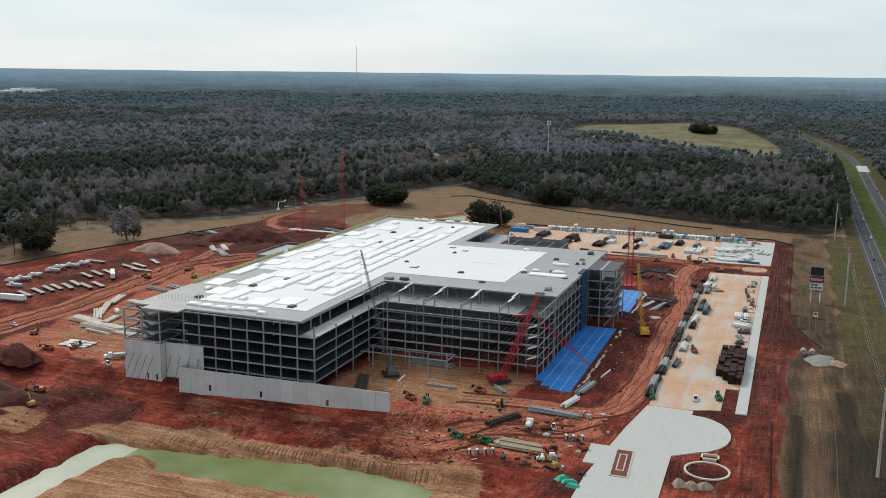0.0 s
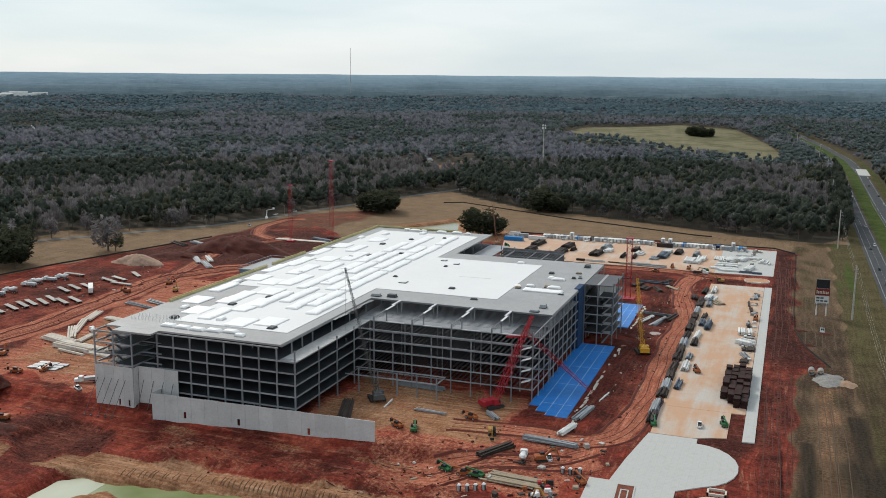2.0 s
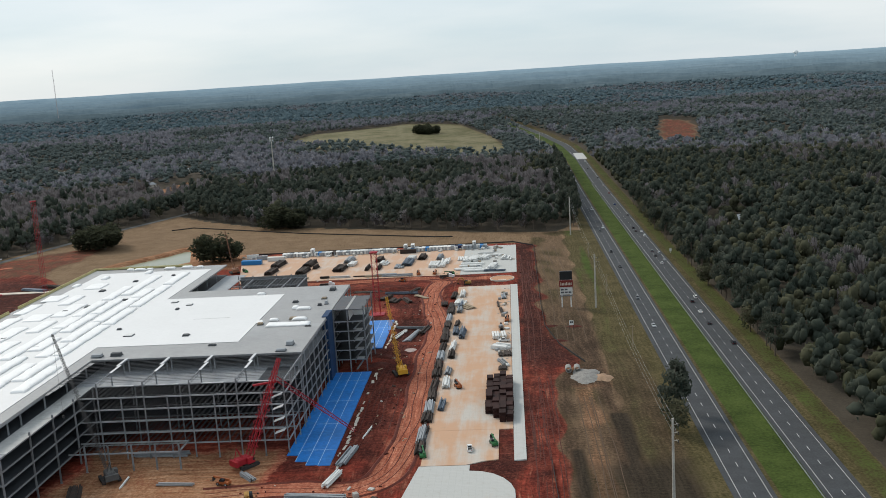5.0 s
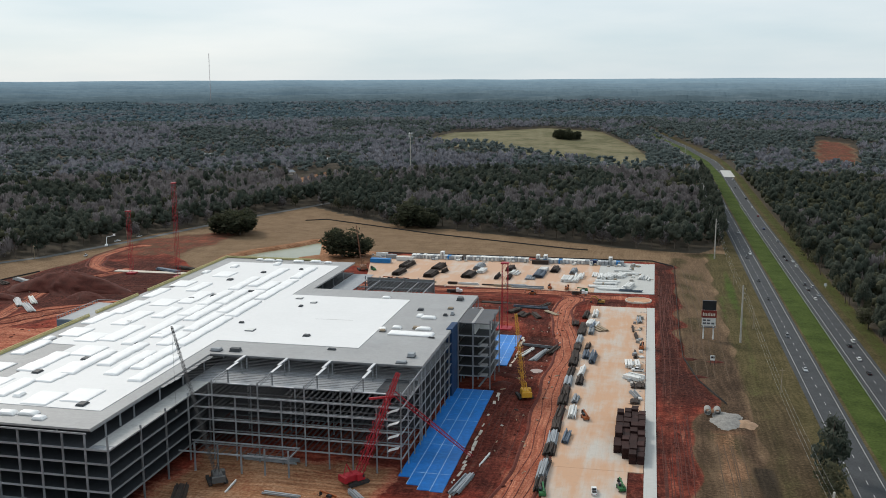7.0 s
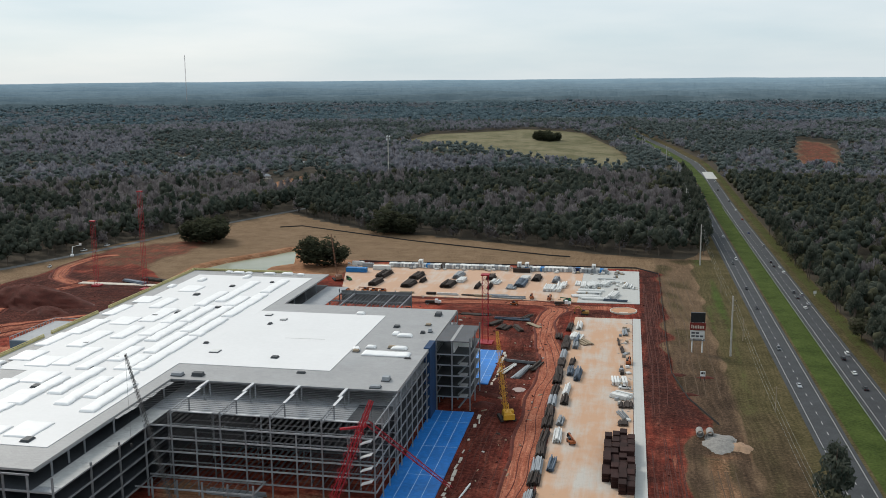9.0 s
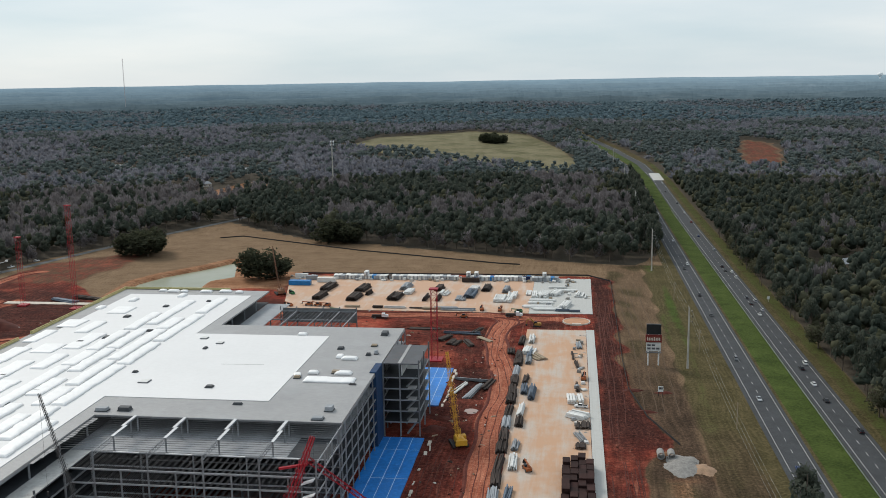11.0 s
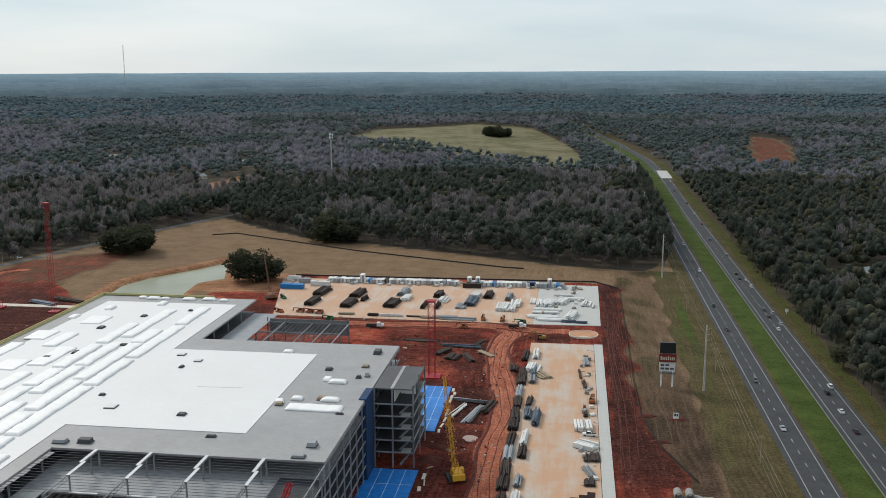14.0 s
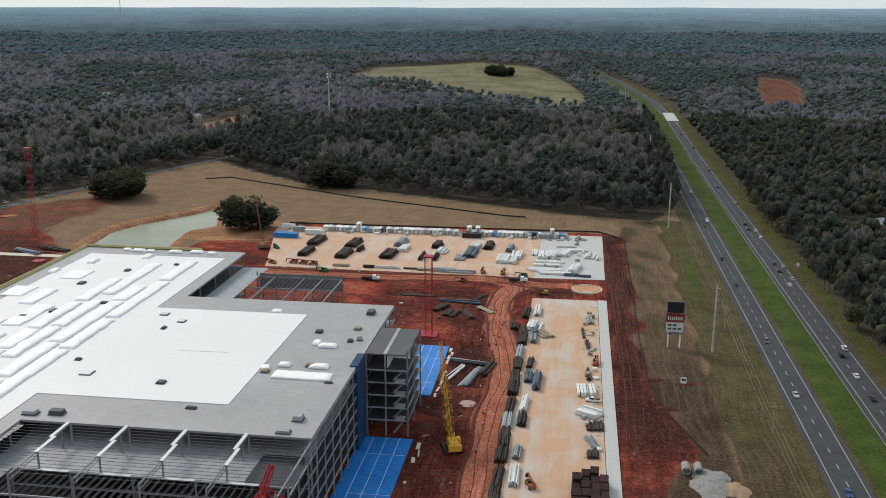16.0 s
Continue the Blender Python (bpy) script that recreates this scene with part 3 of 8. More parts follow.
# ---- the steel-framed building ----
ZR = 29.4
LEVELS = [5.8, 10.3, 14.8, 19.3, 23.8]
Z5 = LEVELS[-1]
WX0, WX1, WY0, WY1 = -243.0, -163.5, 303.0, 571.0       # roof of the long wing
EX0, EX1, EY0, EY1 = -163.5, -79.5, 385.0, 502.0        # roof of the cross wing
TX = -156.5                                             # outer edge of the long wing's floors
TY = 368.0                                              # front edge of the cross wing's decks
FY = 355.0                                              # open steel front of the cross wing
FRONT = 301.0                                           # open steel front of the long wing
hall = thing("warehouse", "multi-storey steel-framed warehouse under construction with a white roof", "building")


def ribbed_deck():
    n = Nodes("ribbed_metal_deck")
    v = n.world()
    w = n.add("ShaderNodeTexWave", Scale=0.9, Distortion=0.4)
    w.bands_direction = "Y"
    n.link(v, w.inputs["Vector"])
    c = n.ramp(n.mix(0.55, n.noise(v, 0.16, 5, 0.7), n.noise(v, 1.5, 4)), (0.3, (0.21, 0.22, 0.235)), (0.7, (0.42, 0.44, 0.46)))
    c = n.mix(n.ramp(w.outputs["Fac"], (0.35, 0.5), (0.65, 0.0)), c, (0.15, 0.155, 0.165))
    return n.finish(c, 0.5, 0.1, w.outputs["Fac"], 0.3, 0.06)


def roof_board():
    n = Nodes("grey_roof_board")
    v = n.world()
    br = n.add("ShaderNodeTexBrick", Scale=0.4)
    br.inputs["Mortar Size"].default_value = 0.006
    br.inputs["Color1"].default_value = (0.305, 0.30, 0.297, 1)
    br.inputs["Color2"].default_value = (0.34, 0.335, 0.332, 1)
    br.inputs["Mortar"].default_value = (0.22, 0.225, 0.23, 1)
    n.link(v, br.inputs["Vector"])
    c = n.mix(n.ramp(n.noise(v, 0.09, 6, 0.7), (0.5, 0.0), (0.72, 0.35)), br.outputs["Color"], (0.20, 0.205, 0.21))
    c = n.mix(n.ramp(n.noise(v, 0.05, 4), (0.55, 0.0), (0.7, 0.3)), c, (0.42, 0.43, 0.44))
    return n.finish(c, 0.5, 0, n.noise(v, 2.0, 3), 0.1, 0.03)


M_RIBS, M_BOARD = ribbed_deck(), roof_board()
M_FLOORDARK = worn("dark_metal_floor_deck", (0.048, 0.053, 0.06), 0.6, 0.2, 0.3, 0.25, (0.05, 0.05, 0.05), 0.4)
M_WRAP = worn("dark_blue_debris_netting", (0.014, 0.045, 0.11), 0.7, 0, 0.6, 0.25)
M_SHEETPALE = worn("pale_galvanised_sheet", (0.56, 0.57, 0.58), 0.5, 0.1, 0.8, 0.12)
M_TIMBER = worn("pale_timber_guard", (0.47, 0.42, 0.20), 0.75, 0, 0.8, 0.18)
M_FOAM = worn("white_plastic_wrapped_foam", (0.82, 0.815, 0.805), 0.45, 0, 0.8, 0.05, (0.6, 0.6, 0.59), 0.2)


def slab(name, x0, y0, x1, y1, z, t, mat, label=""):
    return part(name, MB().box(x0, y0, z - t, x1, y1, z), mat, hall, label)


slab("roof_deck", WX0, WY0, WX1, WY1, ZR, 0.7, M_BOARD, "grey roof board")
slab("roof_deck", EX0 + 0.01, EY0, EX1, EY1, ZR - 0.01, 0.7, M_BOARD, "grey roof board")
slab("roof_membrane", -221, 318, -169, 385, ZR + 0.2, 0.19, M_MEMBRANE, "white roof membrane")
slab("roof_membrane", -234, 385.01, -169, 559, ZR + 0.2, 0.19, M_MEMBRANE, "white roof membrane")
slab("roof_membrane", -168.99, 402.8, -109.4, 486, ZR + 0.19, 0.18, M_MEMBRANE, "white roof membrane")
# inner decks near black: the shade of the open storeys put into the colour
for k, z in enumerate(LEVELS):
    top = z == Z5
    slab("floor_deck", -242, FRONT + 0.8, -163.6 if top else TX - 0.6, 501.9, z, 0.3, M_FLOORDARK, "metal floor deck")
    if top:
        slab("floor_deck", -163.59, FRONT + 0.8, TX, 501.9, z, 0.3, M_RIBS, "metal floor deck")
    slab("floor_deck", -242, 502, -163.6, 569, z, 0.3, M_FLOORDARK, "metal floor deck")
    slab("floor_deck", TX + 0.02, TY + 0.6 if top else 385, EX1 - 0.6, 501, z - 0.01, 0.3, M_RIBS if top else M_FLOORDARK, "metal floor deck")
# concrete strip along the terrace of the long wing
slab("terrace_topping", -163.2, WY0 + 1.5, TX + 0.3, TY, Z5 + 0.12, 0.11, worn("pale_terrace_concrete", (0.40, 0.40, 0.39), 0.8, 0, 0.3, 0.2, (0.18, 0.17, 0.16), 0.6))


def column(x, y, z0, z1, s=0.5):
    key = (round(z0, 1), round(z1, 1), s)
    if key not in COLS:
        w, mb = s / 2, MB()                                     # an H section
        mb.box(-w, -w, z0, w, -w + 0.1 * s * 2, z1).box(-w, w - 0.1 * s * 2, z0, w, w, z1).box(-0.12 * s, -w, z0, 0.12 * s, w, z1)
        mb.box(-w - 0.15, -w - 0.15, z0, w + 0.15, w + 0.15, z0 + 0.08)
        COLS[key] = mb.mesh("column", M_STEEL)
    ob = part("column", COLS[key], None, hall)
    ob.location = (x, y, 0)
    return ob


COLS = {}


def edge_beam(p, q, z, d=0.5):
    return part("edge_beam", MB().bar((*p, z - d / 2), (*q, z - d / 2), 0.32, d), M_STEEL, hall)


FRONT_X = [TX - 7.6 * i for i in range(9)]
SIDE_Y = [304 + 16.0 * i for i in range(5)]
WING_X = [-79.9 - 8.6 * i for i in range(9)]
RIGHT_Y = [355 + 8.65 * i for i in range(18)]
for i, x in enumerate(FRONT_X):
    column(x, FRONT, -1.0, ZR - 0.7 if i else Z5 + 4.6, 0.5)
for y in SIDE_Y[1:]:
    column(TX, y, -0.2, Z5 + (1.2 if y < 360 else 0), 0.5)
for i, x in enumerate(WING_X):
    column(x, FY, -0.2, ZR if i % 2 == 0 else Z5, 0.42)
    if i % 2 == 0:
        column(x, TY + 0.4, Z5, ZR - 0.3, 0.4)
    else:
        column(x, TY + 0.4, -0.2, Z5, 0.4)
for y in RIGHT_Y[1:]:
    column(EX1, y, -0.2, ZR - 0.7, 0.4)
for y in range(312, 560, 17):                                    # inner columns seen in the open storeys
    column(-163.8, y, Z5, ZR - 0.7, 0.45)
    column(-181, y, 0, ZR - 0.7, 0.45)
for x in WING_X[::2]:
    column(x, 380.5, Z5, ZR - 0.3, 0.36)
    column(x, 385.4, 0, ZR - 0.7, 0.45)
for x in FRONT_X[1::2]:
    column(x, 321, 0, ZR - 0.7, 0.45)
for z in LEVELS:
    edge_beam((-217.5, FRONT), (TX + 0.3, FRONT), z + 0.3, 0.6)
    edge_beam((TX, FRONT), (TX, TY), z + 0.05)
    edge_beam((TX, FY), (EX1, FY), z + 0.1)
    edge_beam((TX, TY), (EX1, TY), z + 0.1, 0.4)
    edge_beam((EX1, FY), (EX1, 502), z + 0.12)
    edge_beam((TX, 385.2), (EX1, 385.2), z - 0.35)
edge_beam((-217.5, FRONT), (-163.5, FRONT), ZR - 0.5, 0.5)
edge_beam((EX1, FY), (EX1, 502), ZR - 0.71, 0.5)
edge_beam((-163.8, 304), (-163.8, 385), ZR - 0.71, 0.6)


def joists(name, x0, x1, y0, y1, z, gap, along_y=True, deep=0.55, mat=None, thick=0.16):
    """Bar joists: top and bottom chord and a zigzag web, joined into one part."""
    mb = MB()
    a, b, s0, s1 = (y0, y1, x0, x1) if along_y else (x0, x1, y0, y1)
    at = (lambda s, u, w: (s, u, w)) if along_y else (lambda s, u, w: (u, s, w))
    s = s0 + gap / 2
    while s < s1:
        mb.bar(at(s, a, z), at(s, b, z), thick, thick * 0.9)
        if deep > 0:
            mb.bar(at(s, a, z - deep), at(s, b, z - deep), 0.12)
            n = max(2, int((b - a) / 1.6))
            for k in range(n):
                u0, u1 = a + (b - a) * k / n, a + (b - a) * (k + 1) / n
                mb.bar(at(s, u0, z - (deep if k % 2 else 0)), at(s, u1, z - (0 if k % 2 else deep)), 0.07, n=3)
        s += gap
    ob = part(name, mb, mat or M_STEEL, hall)
    return tagged(ob, kind="stuff")


# joists between the open floors: dark steel colour stands in for shade
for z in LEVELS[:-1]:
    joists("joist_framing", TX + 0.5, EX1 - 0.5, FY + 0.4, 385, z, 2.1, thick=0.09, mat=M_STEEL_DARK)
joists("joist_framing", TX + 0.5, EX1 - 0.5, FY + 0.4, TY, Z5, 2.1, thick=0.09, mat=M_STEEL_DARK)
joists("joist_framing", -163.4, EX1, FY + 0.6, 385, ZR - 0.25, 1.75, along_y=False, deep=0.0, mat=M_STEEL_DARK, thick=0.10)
slab("floor_deck", -93, TY + 0.65, EX1 - 0.65, 385, Z5 + 0.01, 0.012, M_FLOORDARK, "bare dark floor deck")
for x in WING_X[2::2]:                                           # roof girders over the terrace, open trusses in front
    mb = MB()
    mb.bar((x, FY, ZR - 0.3), (x, 385, ZR - 0.3), 0.26).bar((x, FY, ZR - 1.7), (x, TY, ZR - 1.7), 0.16)
    for k in range(12):
        y0 = FY + k * 1.08
        mb.bar((x, y0, ZR - (1.7 if k % 2 else 0.3)), (x, y0 + 1.08, ZR - (0.3 if k % 2 else 1.7)), 0.1)
        mb.bar((x, y0, ZR - 0.3), (x, y0, ZR + 0.35), 0.08)
    g = part("roof_girder", mb, M_STEEL, hall)
    cap = MB()
    for y0, y1, o in ((367, 376.5, 0.35), (375.8, 385.4, -0.55)):
        cap.box(x - 0.5 + o, y0, ZR - 0.08, x + 0.5 + o, y1, ZR + 0.06)
    part("deck_strip", cap, M_SHEETPALE, g, "pale sheet laid over the girder")
# pale lips where the deck ends short of the open framing
for x in WING_X[2::2]:
    part("deck_strip", MB().box(x, TY - 0.5, Z5 + 0.02, x + 8.4, TY + 0.5, Z5 + 0.2), M_SHEETPALE, hall)
# stepped pale planks along the long wing's roof edge
for k in range(9):
    y = 345 + k * 4.2
    part("deck_strip", MB().box(-162.9, y, ZR - 0.5, -161.7 + (k % 3) * 0.3, y + 3.9, ZR - 0.38), M_SLAB, hall)
# stubs of floor that stand out beyond the corner of the cross wing
for z in LEVELS[1:]:
    part("floor_stub", MB().hull([(EX1 - 4.4, FY - 2.6, z - 1.5), (EX1 - 0.7, FY - 2.6, z - 0.2), (EX1 - 0.7, FY - 0.5, z - 0.2), (EX1 - 4.4, FY - 0.5, z - 1.5)], [(EX1 - 4.4, FY - 2.6, z - 1.2), (EX1 - 0.7, FY - 2.6, z + 0.1), (EX1 - 0.7, FY - 0.5, z + 0.1), (EX1 - 4.4, FY - 0.5, z - 1.2)]), M_SHEETPALE, hall, "pale concrete floor stub")

# the low frame before the cross wing
LOW_X = [-151.0 + 8.6 * i for i in range(5)]
for x in LOW_X:
    column(x, 344.5, -0.2, 9.6, 0.5)
for y in (344.5, 354.5):
    edge_beam((LOW_X[0] - 6, y), (LOW_X[-1], y), 6.9)
edge_beam((LOW_X[-1], 344.5), (LOW_X[-1], FY), 6.9)
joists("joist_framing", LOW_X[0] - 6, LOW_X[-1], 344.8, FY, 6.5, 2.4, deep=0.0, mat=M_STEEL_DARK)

# the stair tower and lift shaft on the right flank
SX0, SX1, SY0, SY1 = EX1 + 0.4, -65.0, 450.0, 476.0
for z in LEVELS:
    slab("stair_landing", SX0, SY0, SX1, SY1, z, 0.35, M_FLOORDARK)
    edge_beam((SX0, SY0), (SX1, SY0), z + 0.1, 0.5)
    edge_beam((SX1, SY0), (SX1, SY1), z + 0.1, 0.5)
slab("stair_roof", SX0, SY0, SX1, SY1, ZR, 0.4, M_STEEL_DARK)
part("deck_strip", MB().box(-73.2, SY0, ZR + 0.02, -72.0, SY1, ZR + 0.15), M_SLAB, hall)
for x in (-79.0, -72.5, SX1):
    for y in (SY0, 463.0, SY1):
        column(x, y, -0.2, ZR + (1.5 if x == SX1 else 0), 0.5)
part("shaft_panel", MB().box(-72.2, SY0 + 2, Z5 + 0.1, -71.9, SY1 - 8, ZR - 0.6), M_WHITE, hall, "white sheeting inside the stair tower")
part("shaft_panel", MB().box(-71.5, 461, Z5 + 0.1, -66, 461.25, ZR - 0.6), M_WHITE, hall, "white sheeting inside the stair tower")
for z in LEVELS[:-1]:
    part("floor_stub", MB().box(-69.5, SY0 - 0.8, z + 0.1, -66.2, SY0 + 3, z + 0.4), M_SLAB, hall)
for k in range(5):                                               # stair flights
    z = ([0] + LEVELS)[k]
    z2 = LEVELS[k]
    prof = [(-70.5, z)]                                          # treads and risers, then back along the soffit
    for s in range(10):
        prof += [(-70.5 + s * 0.45, z + (z2 - z) * (s + 1) / 10), (-70.05 + s * 0.45, z + (z2 - z) * (s + 1) / 10)]
    prof += [(-66.0, z2 - 0.5), (-69.9, z)]
    fl = MB().loft([[(px, yy, pz) for px, pz in prof] for yy in (452, 453.6)])
    part("stair_flight", fl, M_STEEL, hall)
part("netting_wrap", MB().box(-81.5, 437, 0.2, -79.0, 448.5, ZR + 0.4), M_WRAP, hall, "dark blue netting round a hoist shaft")

# open steel behind the cross wing
for x in (-152, -143.6, -130, -121.6, -113):
    for y in (519, 536, 553):
        column(x, y, -0.2, Z5 + (2 if y == 553 else 0), 0.45)
    edge_beam((x, 502), (x, 553), Z5, 0.6)
for y in (519, 536, 553):
    edge_beam((-163, y), (-113, y), Z5 - 0.1, 0.6)
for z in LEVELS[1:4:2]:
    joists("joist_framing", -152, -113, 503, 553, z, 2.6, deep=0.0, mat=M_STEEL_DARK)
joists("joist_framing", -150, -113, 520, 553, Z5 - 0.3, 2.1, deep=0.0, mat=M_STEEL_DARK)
slab("floor_deck", -163, 503, -151, 566, Z5, 0.25, M_RIBS, "metal floor deck")
part("netting_wrap", MB().box(-151, 553.3, Z5 - 6, -113, 553.5, Z5 + 1.2), worn("grey_steel_mesh", (0.19, 0.2, 0.2), 0.6, 0.2, 1.5, 0.3), hall, "grey mesh screen")
for x in (-146, -130, -116):
    part("deck_strip", MB().box(x - 0.6, 508, Z5 + 0.05, x + 0.6, 517, Z5 + 0.2), M_SLAB, hall)

# ---- tilt-up concrete walls in front ----
def panel_row(name, p, q, z0, z1, n, doors=(), label=""):
    """A wall of n tilt-up panels from p to q, each a piece of its own, with narrow joints between."""
    th = thing(name, label, "wall", kind="structure")
    d = Vector((q[0] - p[0], q[1] - p[1], 0))
    u = d.normalized()
    w = Vector((-u.y, u.x, 0)) * 0.14
    step = d.length / n
    for i in range(n):
        a, b = Vector((*p, 0)) + u * (i * step + 0.035), Vector((*p, 0)) + u * ((i + 1) * step - 0.035)
        mb = MB()
        if i in doors:                                            # a narrow door opening left through the panel
            l, r, zt = a + u * step * 0.40, a + u * step * 0.60, z0 + 6.0
            zb = z0 + 3.4
            for s, e, lo, hi in ((a, l, z0, z1), (r, b, z0, z1), (l, r, zt, z1), (l, r, z0, zb)):
                mb.hull([(*(v + o).xy, lo) for v, o in ((s, -w), (e, -w), (e, w), (s, w))], [(*(v + o).xy, hi) for v, o in ((s, -w), (e, -w), (e, w), (s, w))])
        else:
            h = z1 + (0.12 if i % 3 == 1 else 0.0)
            mb.hull([(*(v + o).xy, z0) for v, o in ((a, -w), (b, -w), (b, w), (a, w))], [(*(v + o).xy, h) for v, o in ((a, -w), (b, -w), (b, w), (a, w))])
        part("panel", mb, M_CONCRETE, th)
    return th


panel_row("wall_low", (-215.5, 294.0), (-122.6, 297.5), -5.0, 6.9, 16, (2, 6, 11), "low grey tilt-up concrete panel wall")
panel_row("wall_return", (-215.5, 303.4), (-215.5, 294.3), -4.0, 6.8, 2, (), "grey concrete return wall")
panel_row("wall_tower_front", (-244.5, 297.0), (-226.3, 297.0), -4.6, 14.6, 4, (2, 3), "tall grey tilt-up concrete wall with props")
panel_row("wall_tower_side", (-226.2, 297.2), (-226.2, 300.0), -4.6, 14.6, 2, (), "tall grey concrete side wall")
panel_row("wall_front_infill", (-226.0, 300.2), (-207.5, 300.2), -3.0, 14.8, 3, (), "tall grey concrete infill wall with props")
props = []
for x, y, s in [(-243 + 3.3 * i, 296.7, 1) for i in range(5)] + [(-223.5 + 4.6 * i, 299.9, 0.6) for i in range(4)]:
    mb = MB().bar((x, y, 9.5), (x - 2.2 * s, y - 6.5 * s, -4.2), 0.22, n=6).box(x - 2.2 * s - 0.3, y - 6.5 * s - 0.3, -4.6, x - 2.2 * s + 0.3, y - 6.5 * s + 0.3, -4.1)
    single("wall_prop", mb, M_STEEL_DARK, "slanted dark steel prop bracing a concrete wall", "prop", "props of the walls")

# the open corner tower above the tall wall
corner = thing("corner_frame", "open steel stair frame above the concrete walls", "steel frame")
for x in (-244.2, -235.3, -226.5):
    for y in (297.3, 311):
        part("column", MB().box(x - 0.25, y - 0.25, -4, x + 0.25, y + 0.25, 28.6 if x < -230 else ZR - 0.7), M_STEEL, corner)
for z in (15.3, 19.55, 23.8, 28.3):
    mb = MB()
    for p, q in (((-244.2, 297.3), (-226.5, 297.3)), ((-244.2, 311), (-226.5, 311)), ((-244.2, 297.3), (-244.2, 311)), ((-235.3, 297.3), (-235.3, 311)), ((-226.5, 297.3), (-226.5, 311)), ((-226.5, 303.8), (-217.5, 303.8))):
        mb.bar((*p, z), (*q, z), 0.4, 0.6)
    part("edge_beam", mb, M_STEEL, corner)
    if z < 25:
        part("floor_deck", MB().box(-235, 298, z, -226.8, 311, z + 0.2), M_FLOORDARK, corner)
        part("stair_flight", MB().bar((-243, 301, z), (-237, 301, z + 4.2), 1.2, 0.25).bar((-237, 304, z), (-243, 304, z + 4.2), 1.2, 0.25), M_STEEL, corner)
part("roof_deck", MB().box(-235.3, 297.3, 28.7, -217.5, 303.0, 29.38), M_BOARD, corner, "grey roof board")
part("roof_deck", MB().box(-244.2, 304, 28.5, -235.4, 311, 28.7), M_RIBS, corner, "open metal deck")

# ---- on the roof ----
for x0, y0, x1, y1 in ((WX0, 345, WX0 + 0.3, 428), (WX0, 434, WX0 + 0.3, 470), (WX0, 480, WX0 + 0.3, 571), (WX0, 570.7, -185, 571)):
    n = int(max(x1 - x0, y1 - y0) / 6)
    guard = thing("roof_guard", "pale yellow timber edge guard along the roof edge", "guard rail")
    lo = MB().box(x0, y0, ZR, x1, y1, ZR + 0.25).box(x0, y0, ZR + 1.0, x1, y1, ZR + 1.3)
    part("rail", lo, M_TIMBER, guard)
    for k in range(n + 1):
        px, py = x0 + (x1 - x0) * k / n, y0 + (y1 - y0) * k / n
        part("post", MB().box(px - 0.15, py - 0.15, ZR, px + 0.15, py + 0.15, ZR + 1.35), M_TIMBER, guard)
    part("toe_board", MB().box(x0 + 0.35, y0, ZR, x1 + 0.5, y1, ZR + 0.9), M_TIMBER, guard)

annex = thing("roof_annex", "blue-grey side block with a railed flat roof", "building")
part("block", MB().box(-262, 432, 0, -243.2, 466, 26.0), worn("blue_grey_cladding", (0.13, 0.19, 0.24), 0.6, 0, 0.6, 0.15), annex)
part("flat_roof", MB().box(-261.5, 432.5, 26.0, -243.3, 465.5, 26.2), M_ROOFDECK, annex)
for k in range(16):
    y = 432.3 + k * 2.2
    part("post", MB().box(-262, y, 26.2, -261.8, y + 0.25, 27.5), M_STEEL, annex)
part("rail", MB().box(-262, 432, 27.4, -261.8, 466, 27.6).box(-262, 465.8, 27.4, -243, 466, 27.6), M_STEEL, annex)


def foam_mesh(seed, lx, ly, h, soft=0.55):
    """A wrapped stack: one soft lumpy skin that sags between the bales."""
    r, mb = np.random.default_rng(seed), MB()
    n = max(1, int(ly / 4.6))
    rings, k = [], 16
    for i in range(n):
        top, w, cx = h * r.uniform(0.8, 1.15), lx / 2 * r.uniform(0.9, 1.06), r.normal() * 0.12
        for u, e in ((0.0, 0.86), (0.12, 0.95), (0.35, 1.0), (0.65, 1.0), (0.88, 0.95)):
            end = 0.35 if i == 0 and u == 0.0 else 1.0
            ring = []
            for q in range(k):
                a = math.pi * q / (k - 1)
                c, z = math.cos(a), max(0.0, math.sin(a))
                ring.append((cx + w * (0.9 + 0.1 * e) * math.copysign(abs(c) ** soft, c), -ly / 2 + ly * (i + u) / n, top * e * end * z ** soft * (1 + 0.03 * r.normal())))
            rings.append(ring)
    rings.append([(p[0], ly / 2, p[2] * 0.35) for p in rings[-1]])
    mb.loft(rings)
    me = mb.mesh("insulation_bale", M_FOAM)
    me.polygons.foreach_set("use_smooth", [True] * len(me.polygons))
    return me


FOAM = [foam_mesh(s, lx, ly, h, e) for s, (lx, ly, h, e) in enumerate(((5.4, 46, 0.95, 0.42), (5.2, 30, 0.95, 0.42), (6.2, 19, 0.9, 0.4), (10.0, 13, 0.7, 0.34), (3.2, 6.5, 1.0, 0.4), (2.6, 4, 1.0, 0.4), (7.6, 24, 0.7, 0.34)))]
ROWS = [(-218, 310, 4), (-211, 309.5, 4), (-204, 309, 4), (-197, 310, 4), (-190, 311, 4), (-184, 308, 5), (-226, 545, 4), (-205, 556, 4), (-214, 566, 4), (-220, 567, 5), (-208, 566, 5), (-196, 566, 4), (-186, 567, 4), (-178, 566, 5),
        (-222, 336, 3), (-211, 333, 2), (-205, 352, 6), (-219, 362, 6), (-211, 378, 3), (-221, 396, 3), (-212, 404, 6), (-221, 428, 6), (-211, 440, 2), (-222, 458, 3), (-212, 470, 6), (-221, 492, 2), (-222, 524, 3), (-204, 326, 5), (-194, 325, 3), (-183, 330, 3)]
